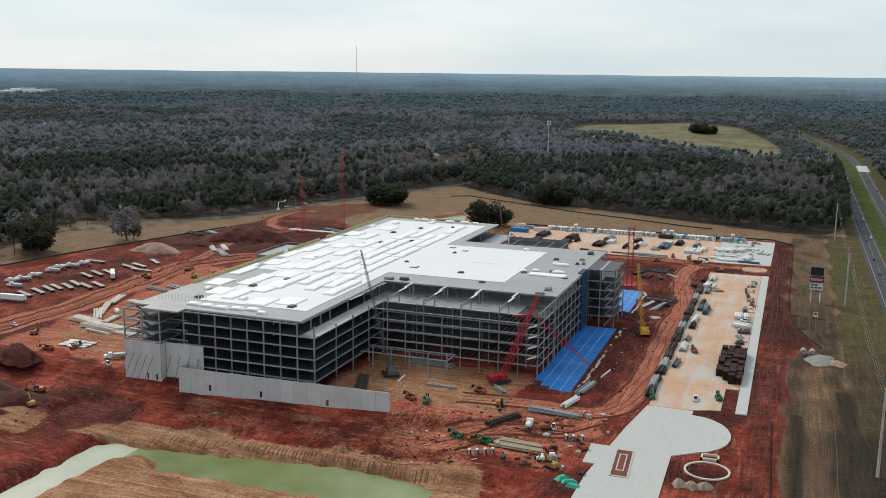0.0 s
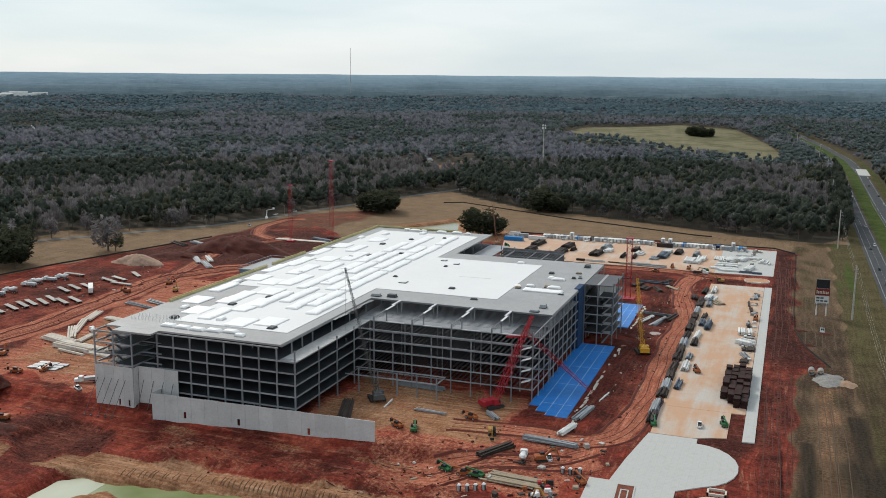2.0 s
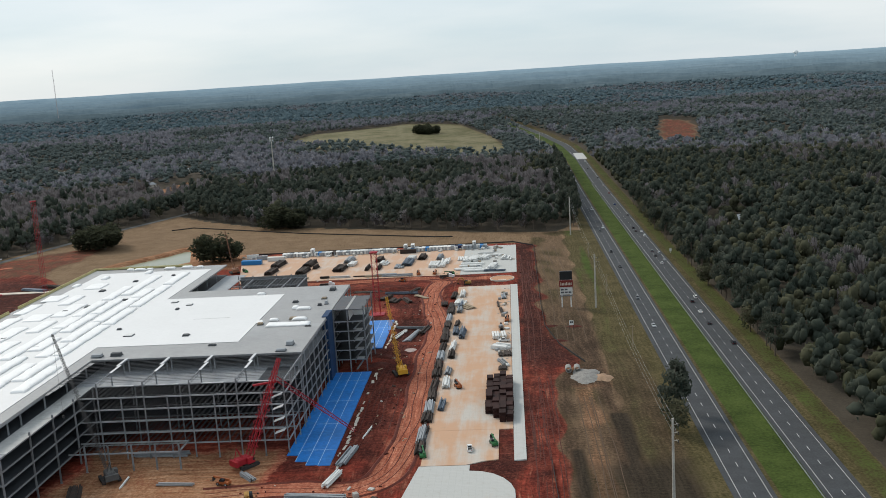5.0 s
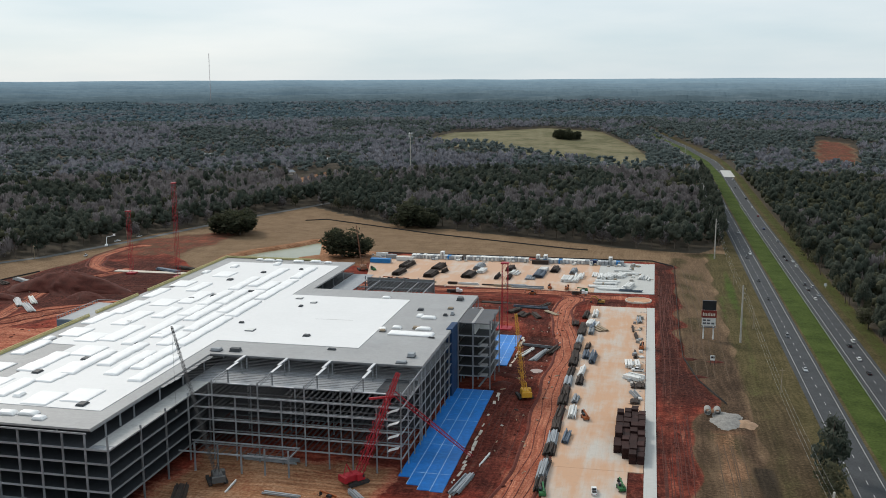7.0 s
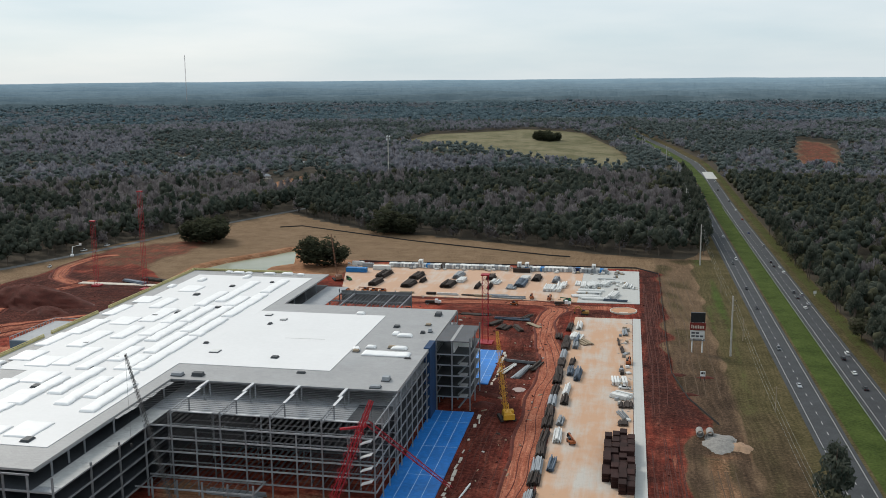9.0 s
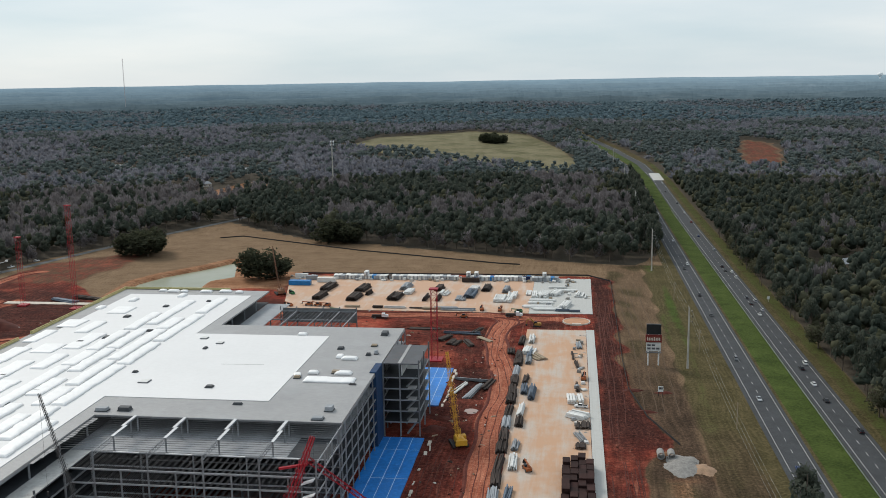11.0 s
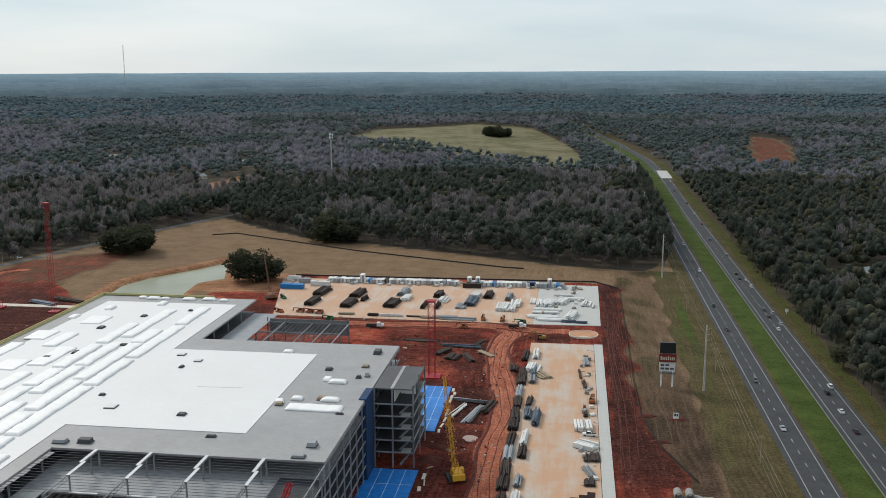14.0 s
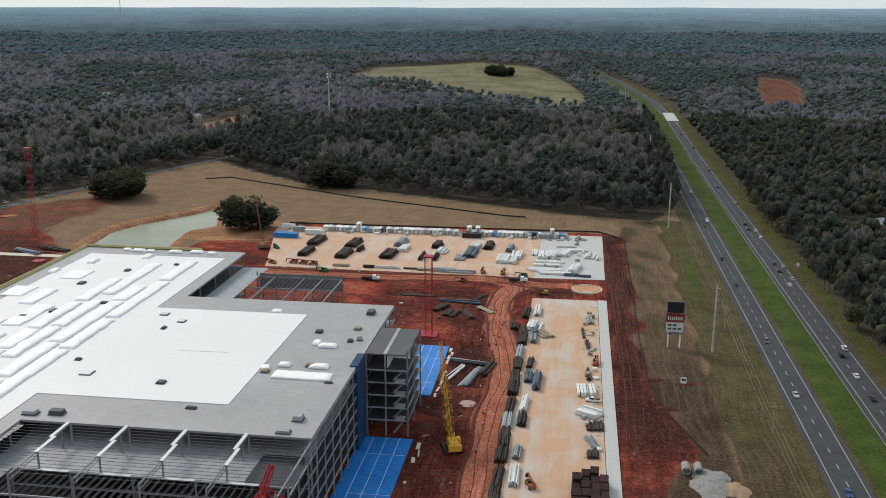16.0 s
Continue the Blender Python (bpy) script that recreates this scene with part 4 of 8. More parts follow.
ROWS += [(-233, 352, 3), (-236, 378, 2), (-232, 402, 3), (-236, 425, 2), (-233, 446, 6), (-236, 476, 2), (-233, 498, 3), (-235, 528, 4), (-230, 338, 5), (-237, 390, 4)]
r = np.random.default_rng(15)
for i, x in enumerate((-201.5, -195.0, -186.5, -180.5, -174.0)):       # long ridges, in pairs
    y = 344.0 + 13 * (i % 2) + 8 * r.random()
    while y < 535 - 12 * (i % 3):
        k = int(r.choice([0, 1, 1, 2]))
        ly = (46, 30, 19)[k]
        if y + ly < 552 and not (x > -178 and 395 < y + ly and y < 490):
            ROWS.append((x + r.normal() * 0.4, y + ly / 2, k))
        y += ly + r.choice([1.5, 3.0, 9.0])
for x, y, k in ROWS:
    ob = tagged(new("insulation_bale", FOAM[k]), "white plastic-wrapped insulation stack lying on the roof", "insulation stack", "insulation stacks on the roof")
    ob.matrix_basis = pose(x, y, ZR + (0.2 if 318 < y < 559 and x > (-221 if y < 385 else -234) else 0.0), 0, 0, 90 if (y < 315 or y > 562) else 0)

# ---- woods ----
def ico():
    t = (1 + 5 ** 0.5) / 2
    v = np.array([(-1, t, 0), (1, t, 0), (-1, -t, 0), (1, -t, 0), (0, -1, t), (0, 1, t), (0, -1, -t), (0, 1, -t), (t, 0, -1), (t, 0, 1), (-t, 0, -1), (-t, 0, 1)], float)
    v /= np.linalg.norm(v[0])
    f = [(0, 11, 5), (0, 5, 1), (0, 1, 7), (0, 7, 10), (0, 10, 11), (1, 5, 9), (5, 11, 4), (11, 10, 2), (10, 7, 6), (7, 1, 8), (3, 9, 4), (3, 4, 2), (3, 2, 6), (3, 6, 8), (3, 8, 9),
         (4, 9, 5), (2, 4, 11), (6, 2, 10), (8, 6, 7), (9, 8, 1)]
    return v, np.array(f)


def crown_template(kind, tag, r):
    """A crown one metre in radius and one high, standing at z = 0: (verts, tris, tint). Ragged lobes with a fringe of leaf clumps; bare trees are brushes of twigs."""
    v, f = ico()
    verts, tris, shade, n = [], [], [], 0
    lobes = []
    count = {"near": 5, "middle": 2, "far": 1}[tag]
    if kind == "bare":
        count = 0 if tag == "near" else 1
    for k in range(count):
        a, u = r.random() * 6.283, (k + 0.5) / count
        if count == 1:
            lobes.append((0, 0, 0.62, 0.66, 0.36))
        elif kind == "pine":
            lobes.append((math.cos(a) * 0.44 * (1.15 - 0.8 * u), math.sin(a) * 0.44 * (1.15 - 0.8 * u), 0.48 + 0.36 * u, r.uniform(0.44, 0.62) * (1.05 - 0.25 * u), r.uniform(0.13, 0.19)))
        else:
            lobes.append((math.cos(a) * 0.48, math.sin(a) * 0.48, 0.38 + 0.40 * r.random(), r.uniform(0.40, 0.58), r.uniform(0.16, 0.26)))
    for lx, ly, lz, lr, lh in lobes:
        w = v * (0.66 + 0.40 * r.random((12, 1)))
        if kind == "bare":
            w = w * 0.72
        verts.append(np.c_[w[:, 0] * lr + lx, w[:, 1] * lr + ly, w[:, 2] * lh + lz])
        tris.append(f + n)
        # upper side of each lobe tinted lighter, as if lit from above
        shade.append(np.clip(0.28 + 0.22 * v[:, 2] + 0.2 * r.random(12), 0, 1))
        n += 12
    if kind == "bare":                                              # twigs fan out from the limbs to a ragged dome
        for _ in range({"near": 120, "middle": 26, "far": 5}[tag]):
            a, e = r.random() * 6.283, r.uniform(0.1, 1.45)
            k = r.uniform(0.75, 1.08)
            tip = np.array([math.cos(a) * math.cos(e) * k, math.sin(a) * math.cos(e) * k, 0.42 + 0.56 * math.sin(e) * k])
            root = np.array([tip[0] * r.uniform(0.1, 0.5), tip[1] * r.uniform(0.1, 0.5), 0.2 + 0.45 * tip[2] * r.random()])
            side = np.array([-math.sin(a + r.normal() * 0.6), math.cos(a + r.normal() * 0.6), 0]) * {"near": 0.06, "middle": 0.13, "far": 0.25}[tag] * r.uniform(0.5, 1.2)
            verts.append(np.stack([tip + side, tip - side, root]))
            tris.append(np.array([(n, n + 1, n + 2)]))
            shade.append(np.full(3, r.uniform(0.2, 1.0)))
            n += 3
    else:
        for _ in range({"near": 46, "middle": 14, "far": 4}[tag]):
            lx, ly, lz, lr, lh = lobes[int(r.integers(0, len(lobes)))]
            d = r.normal(size=3)
            d[2] = abs(d[2]) * 0.8 - 0.2
            d /= np.linalg.norm(d)
            c = np.array([lx + d[0] * lr, ly + d[1] * lr, lz + d[2] * lh])
            e = r.normal(size=(3, 3)) * {"near": 0.085, "middle": 0.13, "far": 0.2}[tag]
            e[:, 2] *= 0.5
            verts.append(c + e)
            tris.append(np.array([(n, n + 1, n + 2)]))
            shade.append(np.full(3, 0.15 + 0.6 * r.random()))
            n += 3
    return np.concatenate(verts), np.concatenate(tris), np.concatenate(shade)


def woods(name, xy, hgt, rad, templates, mat, label, seed, lift=0.0, flat=0.3):
    """Many trees joined into one mesh."""
    r = np.random.default_rng(seed)
    vs, fs, ts = [], [], []
    pick = r.integers(0, len(templates), len(xy))
    base = 0
    z = height(xy[:, 0], xy[:, 1]) + lift
    for k, (tv, tf, sh) in enumerate(templates):
        m = np.nonzero(pick == k)[0]
        if not len(m):
            continue
        a = r.random(len(m)) * 6.283
        ca, sa = np.cos(a)[:, None], np.sin(a)[:, None]
        x = (tv[:, 0] * ca - tv[:, 1] * sa) * rad[m, None] + xy[m, 0, None]
        y = (tv[:, 0] * sa + tv[:, 1] * ca) * rad[m, None] + xy[m, 1, None]
        zz = tv[:, 2] * hgt[m, None] + z[m, None]
        vs.append(np.stack([x, y, zz], -1).reshape(-1, 3))
        fs.append((tf[None] + (np.arange(len(m)) * len(tv))[:, None, None] + base).reshape(-1, 3))
        patch = np.clip(0.5 + 0.4 * waves(xy[m, 0], xy[m, 1], 320, 77), 0, 1)
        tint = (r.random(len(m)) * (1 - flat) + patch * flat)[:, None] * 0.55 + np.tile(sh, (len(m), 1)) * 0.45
        ts.append(tint.ravel())
        base += len(m) * len(tv)
    v, f, t = np.concatenate(vs), np.concatenate(fs), np.concatenate(ts)
    me = bpy.data.meshes.new(name)
    me.vertices.add(len(v))
    me.vertices.foreach_set("co", v.ravel())
    me.loops.add(f.size)
    me.loops.foreach_set("vertex_index", f.ravel())
    me.polygons.add(len(f))
    me.polygons.foreach_set("loop_start", np.arange(len(f)) * 3)
    me.polygons.foreach_set("loop_total", np.full(len(f), 3))
    me.update(calc_edges=True)
    me.attributes.new("tint", "FLOAT", "POINT").data.foreach_set("value", t)
    me.materials.append(mat)
    return tagged(new(name, me), label, "woods", kind="stuff")


def scatter(r0, r1, gap, seed):
    """Jittered places in the sector that the woods fill, outside all clearings."""
    r = np.random.default_rng(seed)
    g = np.arange(-r1, r1, gap)
    X, Y = np.meshgrid(g, np.arange(-200, r1 + 100, gap))
    x, y = (X + r.uniform(-0.45, 0.45, X.shape) * gap).ravel(), (Y + r.uniform(-0.45, 0.45, X.shape) * gap).ravel()
    d, az = np.hypot(x, y - 60), np.degrees(np.arctan2(x, y - 60))
    keep = (d > r0) & (d <= r1) & (az > (-56 if r1 < 1300 else -50)) & (az < 30)
    x, y = x[keep], y[keep]
    free = (in_poly(x, y, CLEARING) > 3) & (near_line(x, y, HIGHWAY) > np.where(y > 1900, 9, 29)) & (in_poly(x, y, FAR_FIELD) > 4) & (in_poly(x, y, RED_FIELD) > 4)
    free &= (near_line(x, y, SIDE_ROAD) > 7) & (in_poly(x, y, HOUSE_YARD) > 2)
    for hx, hy, lx, *_ in HOUSES:
        free &= np.hypot(x - hx, y - hy + 8) > lx * 1.1 + 4
    return np.stack([x[free], y[free]], -1)


HOUSES = [(-492, 1251, 22, 11, 20), (-380, 1262, 14, 9, -10), (-470, 1440, 24, 12, 5), (182, 800, 22, 11, 30), (-480, 1275, 18, 10, 40), (-330, 1270, 20, 9, 0), (-700, 1500, 26, 12, 10), (-640, 1620, 24, 14, -20), (-1400, 1500, 30, 14, 10), (-1370, 1535, 26, 14, -20), (-1430, 1540, 24, 12, 30)]
SIDE_ROAD = [(-640, 440), (-540, 560), (-449, 690), (-424, 760), (-384, 905), (-345, 1003), (-325, 1060), (-260, 1180)]


def plant():
    r = np.random.default_rng(21)
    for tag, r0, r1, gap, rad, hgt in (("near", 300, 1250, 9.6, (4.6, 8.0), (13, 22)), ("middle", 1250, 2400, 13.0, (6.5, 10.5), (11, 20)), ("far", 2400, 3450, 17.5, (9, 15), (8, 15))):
        xy = scatter(r0, r1, gap, 3)
        x, y = xy.T
        wooded = waves(x, y, 420, 31) * 0.9 + waves(x, y, 1100, 33) * 0.5 * (tag != "near") + waves(x, y, 110, 32) * (0.8 if tag == "near" else 0.5) + r.normal(size=len(x)) * 0.16
        edge = smooth(60, 10, in_poly(x, y, CLEARING)) + smooth(120, 40, np.abs(x - 160)) * 0.8
        wooded = wooded + edge * 0.45
        east = (x > 112) & (y < 1500)
        kinds = np.where(east & (r.random(len(x)) < 0.3), 2, np.where(wooded > 0.12, 0, np.where(wooded > -0.08, 2, 1)))
        kinds = np.where((kinds == 1) & ((r.random(len(x)) < 0.16) | ((x > 100) & (x < 330) & (y < 1200) & (r.random(len(x)) < 0.75))), 0, kinds)
        for k, kind in enumerate(("pine", "bare", "oak")):
            p = xy[kinds == k]
            n = len(p)
            temps = [crown_template(kind, tag, np.random.default_rng(40 + 7 * k + j)) for j in range(8)]
            h = r.uniform(*hgt, n) * (1.12 if kind == "pine" else 0.95)
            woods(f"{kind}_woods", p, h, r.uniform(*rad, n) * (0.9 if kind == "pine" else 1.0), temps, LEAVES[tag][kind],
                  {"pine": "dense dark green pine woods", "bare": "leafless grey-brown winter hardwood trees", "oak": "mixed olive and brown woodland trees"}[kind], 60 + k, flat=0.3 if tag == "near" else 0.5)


def ridge_material(name, lo, hi, pale):
    """Wooded country far off, in colours already hazed: stands of trees, paler leafless stands and a few bright
    clearings.
    """
    n = Nodes(name)
    v = n.world()
    flat = n.world((0.4, 0.4, 5))
    c = n.ramp(n.mix(0.5, n.noise(v, 0.012, 6, 0.7), n.noise(flat, 0.05, 4, 0.7)), (0.38, lo), (0.62, hi))
    c = n.mix(n.ramp(n.noise(flat, 0.006, 8, 0.75), (0.60, 0.0), (0.72, 0.6)), c, pale)
    n.bsdf.inputs["Specular IOR Level"].default_value = 0.0
    return n.finish(c, 1.0)


def ridges():
    """The backdrop: wooded ridges one behind another as far as the horizon, each with a treeline of its own."""
    az = np.radians(np.arange(-62, 42, 0.035))
    n = len(az)
    for k, (dist, dip, amp) in enumerate(((3420, 41.0, 3.0), (3600, 36.0, 3.0), (3780, 31.0, 3.0), (3960, 26.5, 2.6), (4120, 22.0, 2.2), (4270, 17.5, 1.8), (4420, 13.5, 1.6), (4560, 10.0, 1.3), (4690, 7.0, 0.9), (4790, 4.4, 0.5))):
        r = np.random.default_rng(300 + k)
        swell = sum(np.sin(az * f + r.uniform(0, 6.283)) for f in (7, 13, 22, 41, 67)) / 2.6
        rough = np.convolve(r.normal(size=n + 8), np.ones(9) / 3.0, "valid")
        jag = np.repeat(r.normal(size=n // 3 + 1), 3)[:n] * 0.6 + r.normal(size=n) * 0.3
        top = 135.0 - (dip - amp * swell - 0.42 * rough * (1 - k / 10) - 0.30 * jag * (1 - k / 11)) / 1681 * dist
        rows = []
        for back, share in ((-70, 0.0), (-25, 0.62), (0, 1.0), (40, 0.7), (110, 0.0)):
            d = dist + back
            x, y = d * np.sin(az), 60 + d * np.cos(az)
            ground_z = height(x, y) - 6
            rows.append(np.stack([x, y, ground_z + (np.maximum(top, ground_z + 2) - ground_z) * share], -1))
        co = np.concatenate(rows)
        i = (np.arange(4)[:, None] * n + np.arange(n - 1)).ravel()
        q = np.stack([i, i + 1, i + n + 1, i + n], -1)
        me = bpy.data.meshes.new("backdrop")
        me.from_pydata(co.tolist(), [], q.tolist())
        me.polygons.foreach_set("use_smooth", [True] * len(q))
        # each farther ridge is coloured paler and bluer: distance haze painted in
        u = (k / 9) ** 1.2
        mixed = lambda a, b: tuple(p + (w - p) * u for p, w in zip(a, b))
        me.materials.append(ridge_material("hazed_wooded_ridge", mixed((0.052, 0.075, 0.086), (0.235, 0.33, 0.40)), mixed((0.095, 0.126, 0.140), (0.28, 0.38, 0.445)), mixed((0.19, 0.22, 0.235), (0.37, 0.455, 0.51))))
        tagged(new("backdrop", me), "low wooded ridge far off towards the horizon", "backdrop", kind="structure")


plant()
ridges()
# ---- paving and sheets ----
def paving(name, base, dirt, amount, scale=0.05):
    """Concrete slabs with joints, driven over and stained."""
    n = Nodes(name)
    v = n.world()
    br = n.add("ShaderNodeTexBrick", Scale=0.22)
    br.offset = 0.0
    br.inputs["Mortar Size"].default_value = 0.008
    br.inputs["Color1"].default_value = (*base, 1)
    br.inputs["Color2"].default_value = (*(c * 0.97 for c in base), 1)
    br.inputs["Mortar"].default_value = (*(c * 0.84 for c in base), 1)
    n.link(v, br.inputs["Vector"])
    mp = n.add("ShaderNodeMapping", Scale=(1.0, 0.12, 1.0))
    n.link(v, mp.inputs["Vector"])
    dust = n.mix(0.5, n.noise(mp.outputs["Vector"], scale * 4, 5, 0.65), n.noise(v, scale, 3))
    c = n.mix(n.ramp(dust, (0.5 - amount, 0.0), (0.62 - amount * 0.5, 0.9)), br.outputs["Color"], dirt)
    c = n.mix(n.ramp(n.noise(v, 0.5, 5, 0.7), (0.55, 0.0), (0.75, 0.3)), c, (0.30, 0.25, 0.2))
    return n.finish(c, 0.88, 0, n.noise(v, 1.5, 3), 0.1, 0.03)


M_LOT = paving("dusty_concrete_lot", (0.49, 0.455, 0.41), (0.50, 0.295, 0.178), 0.14)
M_YARD = paving("dusty_concrete_yard", (0.54, 0.50, 0.45), (0.51, 0.31, 0.20), 0.20)
M_CLEAN = paving("clean_new_concrete", (0.46, 0.46, 0.44), (0.48, 0.40, 0.32), -0.1)
sheet("pavement_lot", [(-31, 372), (1.0, 372), (1.0, 612.5), (-31, 612.5)], 0.32, M_LOT, "tan dusty concrete lot with tyre tracks", "pavement", thick=0.6)
sheet("pavement_strip", [(1.2, 342.5), (5.5, 343), (5.5, 613), (1.2, 613)], 0.42, M_CLEAN, "clean pale concrete strip along the lot", "pavement", thick=0.7)
sheet("pavement_lot_end", [(-31, 340), (-15.5, 340), (-9, 343), (-4.2, 344), (-4.2, 371.9), (-31, 371.9)], 0.31, M_LOT, "dusty concrete at the end of the lot", "pavement", thick=0.6)
curve = [(-14 + 15.5 * math.sin(a), 316 - 19 * math.cos(a)) for a in [radians(d) for d in range(20, 181, 16)]]
sheet("pavement_drive", [(-31.5, 339.5), (-35.5, 312), (-40.5, 266), (-41.5, 215), (-15.5, 215), (-16.5, 292), *curve, (-14, 339.5)], 0.36, M_CLEAN, "pale new concrete entrance drive with a rounded apron", "pavement", thick=0.7)
sheet("pavement_pad", [(-44, 293), (-36.2, 293), (-38.2, 276), (-43.5, 276)], 0.34, M_CLEAN, "small concrete side pad", "pavement", thick=0.6)
sheet("planting_bed", [(-34.5, 291), (-29, 291), (-27.5, 268), (-33, 268)], 0.44, worn("red_bed_soil", (0.16, 0.05, 0.03), 0.95, 0, 1.2, 0.4), "red soil bed left open in the drive", "planting bed", thick=0.2)
for pts in ([(-34.8, 291), (-34.3, 291), (-32.8, 268), (-33.3, 268)], [(-29.1, 291), (-28.6, 291), (-27.1, 268), (-27.6, 268)], [(-34.3, 291), (-29.1, 291), (-29.1, 290.4), (-34.3, 290.4)], [(-32.8, 268.6), (-27.6, 268.6), (-27.6, 268), (-32.8, 268)],
            [(-32.9, 287), (-32.5, 287), (-31.6, 273), (-32.0, 273)], [(-30.6, 287), (-30.2, 287), (-29.3, 273), (-29.7, 273)], [(-32.5, 287), (-30.6, 287), (-30.6, 286.5), (-32.5, 286.5)], [(-31.6, 273.5), (-29.7, 273.5), (-29.7, 273), (-31.6, 273)]):
    sheet("kerb", pts, 0.56, M_CLEAN, "pale concrete kerb round an open bed", "kerb", thick=0.3)
sheet("pavement_yard", [(-182, 651), (-32, 648.5), (-32, 748), (-206, 748)], 0.32, M_YARD, "dusty concrete storage yard", "pavement", thick=0.6)
sheet("pavement_yard_end", [(-31.9, 648.5), (5.5, 650), (6, 748), (-31.9, 748)], 0.33, M_CLEAN, "clean concrete end of the storage yard", "pavement", thick=0.6)


def blue_sheet(x0, y0, x1, y1, notches):
    th = thing("ground_sheet", "bright blue vapour barrier sheet taped over the ground beside the building", "ground sheet")
    n = int((x1 - x0) / 3.7)
    w = (x1 - x0) / n
    for i in range(n):
        a, b = x0 + i * w, x0 + (i + 1) * w
        lo = y0 + notches[i % len(notches)]
        part("sheet_strip", MB().box(a + 0.1, lo, 0.06, b - 0.1, y1, 0.5), M_BLUE, th)
        if i:
            part("tape", MB().box(a - 0.1, lo, 0.5, a + 0.1, y1, 0.515), M_TAPE, th, "pale seam tape")
    for y in np.arange(y0 + 14, y1 - 5, 26):
        part("tape", MB().box(x0 + w, y, 0.516, x1 - 0.2, y + 0.2, 0.53), M_TAPE, th, "pale seam tape")


M_TAPE = worn("seam_tape", (0.42, 0.56, 0.74), 0.5)
blue_sheet(-80.6, 342.8, -62.8, 447.3, (10.0, 4.0, 0.6, 0.0, 0.4))
blue_sheet(-77.5, 482.5, -62.6, 538.0, (0.0, 0.5, 1.5, 2.2))


def kerb_ring(x, y, r0, r1, z, mat, label):
    mb, k = MB(), 40
    rings = []
    for i in range(k):
        a = i * 2 * math.pi / k
        c, s = math.cos(a), math.sin(a)
        rings.append([(x + c * r0, y + s * r0, 0), (x + c * r1, y + s * r1, 0), (x + c * r1, y + s * r1, z), (x + c * r0, y + s * r0, z)])
    o = []
    for r in rings:
        o += r
    faces = []
    for i in range(k):
        a, b = 4 * i, 4 * ((i + 1) % k)
        faces += [(a + j, a + (j + 1) % 4, b + (j + 1) % 4, b + j) for j in range(4)]
    mb.raw(o, faces)
    return single("concrete_ring", mb, mat, label, "foundation")


M_PALE = worn("pale_precast_concrete", (0.55, 0.49, 0.42), 0.85, 0, 0.8, 0.15, (0.4, 0.2, 0.12), 0.4)
kerb_ring(-4, 284, 6.7, 7.4, 0.45, M_PALE, "round pale concrete foundation ring in the red clay")
single("footing_slab", MB().box(-7, 293, 0, -1, 293.6, 0.8).box(-7, 297, 0, -1, 297.6, 0.8).box(-7, 293, 0, -6.4, 297.6, 0.8).box(-1.6, 293, 0, -1, 297.6, 0.8), M_PALE, "rectangular pale concrete footing frame", "foundation")
pad = MB().cone((-4, 631, 0.0), (-4, 631, 0.6), 7.4, 7.2, 32)
single("round_pad", pad, worn("clay_pad", (0.46, 0.25, 0.15), 0.95, 0, 0.8, 0.2), "round tan clay pad with a concrete rim", "pad")
kerb_ring(-4, 631, 7.3, 7.8, 0.8, M_PALE, "pale concrete rim round a clay pad")
single("concrete_block", MB().turned(-4, 624.5, 0, 5, 1.6, 1.0), M_PALE, "pale concrete block beside the round pad", "block")
r = np.random.default_rng(31)
for x, y0, y1 in ((-60.4, 340, 446), (-61.2, 484, 536)):              # what is left of a footing, broken into lengths
    y = y0
    while y < y1:
        ly = r.uniform(1.2, 5.5)
        if r.random() < 0.8:
            single("footing_piece", MB().turned(x + r.normal() * 0.5, y + ly / 2, -0.1, r.uniform(0.5, 1.4), ly, r.uniform(0.25, 0.6), r.normal() * 5, 0.85), M_PALE, "broken length of pale concrete footing in the clay", "footing", "pieces of the broken footing")
        y += ly + r.uniform(0.2, 1.6)

# ---- stacks of building steel ----
M_RUST = worn("rusty_brown_steel", (0.055, 0.042, 0.036), 0.8, 0.1, 0.8, 0.3, (0.2, 0.08, 0.04), 0.4, 0.3)
M_GALV = worn("galvanised_steel", (0.33, 0.35, 0.37), 0.5, 0.3, 0.8, 0.2, (0.2, 0.12, 0.08), 0.2, 0.3)
M_PALESTEEL = worn("pale_wrapped_bundles", (0.66, 0.66, 0.64), 0.6, 0, 0.8, 0.1, (0.4, 0.3, 0.22), 0.3, 0.15)
M_BLUEGREY = worn("blue_grey_steel", (0.12, 0.15, 0.19), 0.6, 0.2, 0.8, 0.2, (0.2, 0.1, 0.07), 0.2, 0.25)
M_PLANK = worn("weathered_timber", (0.30, 0.24, 0.17), 0.85, 0, 1.0, 0.2)
BEAMS = {}


def beam_mesh(length, mat, kind):
    key = (length, mat.name, kind)
    if key not in BEAMS:
        mb, h = MB(), length / 2
        if kind == "beam":
            mb.box(-0.22, -h, 0, 0.22, h, 0.06).box(-0.05, -h, 0.06, 0.05, h, 0.50).box(-0.22, -h, 0.50, 0.22, h, 0.56)
        elif kind == "pipe":
            mb.cone((0, -h, 0.28), (0, h, 0.28), 0.28, 0.28, 8)
        elif kind == "bale":
            mb.loft([[(-0.5, y, 0), (0.5, y, 0), (0.5, y, t * 0.8), (0.38, y, t), (-0.38, y, t), (-0.5, y, t * 0.8)] for y, t in ((-h, 0.75), (-h + 0.3, 0.9), (h - 0.3, 0.9), (h, 0.75))])
        else:
            mb.box(-0.45, -h, 0.1, 0.45, h, 0.42)
        BEAMS[key] = mb.mesh(kind, mat)
    return BEAMS[key]


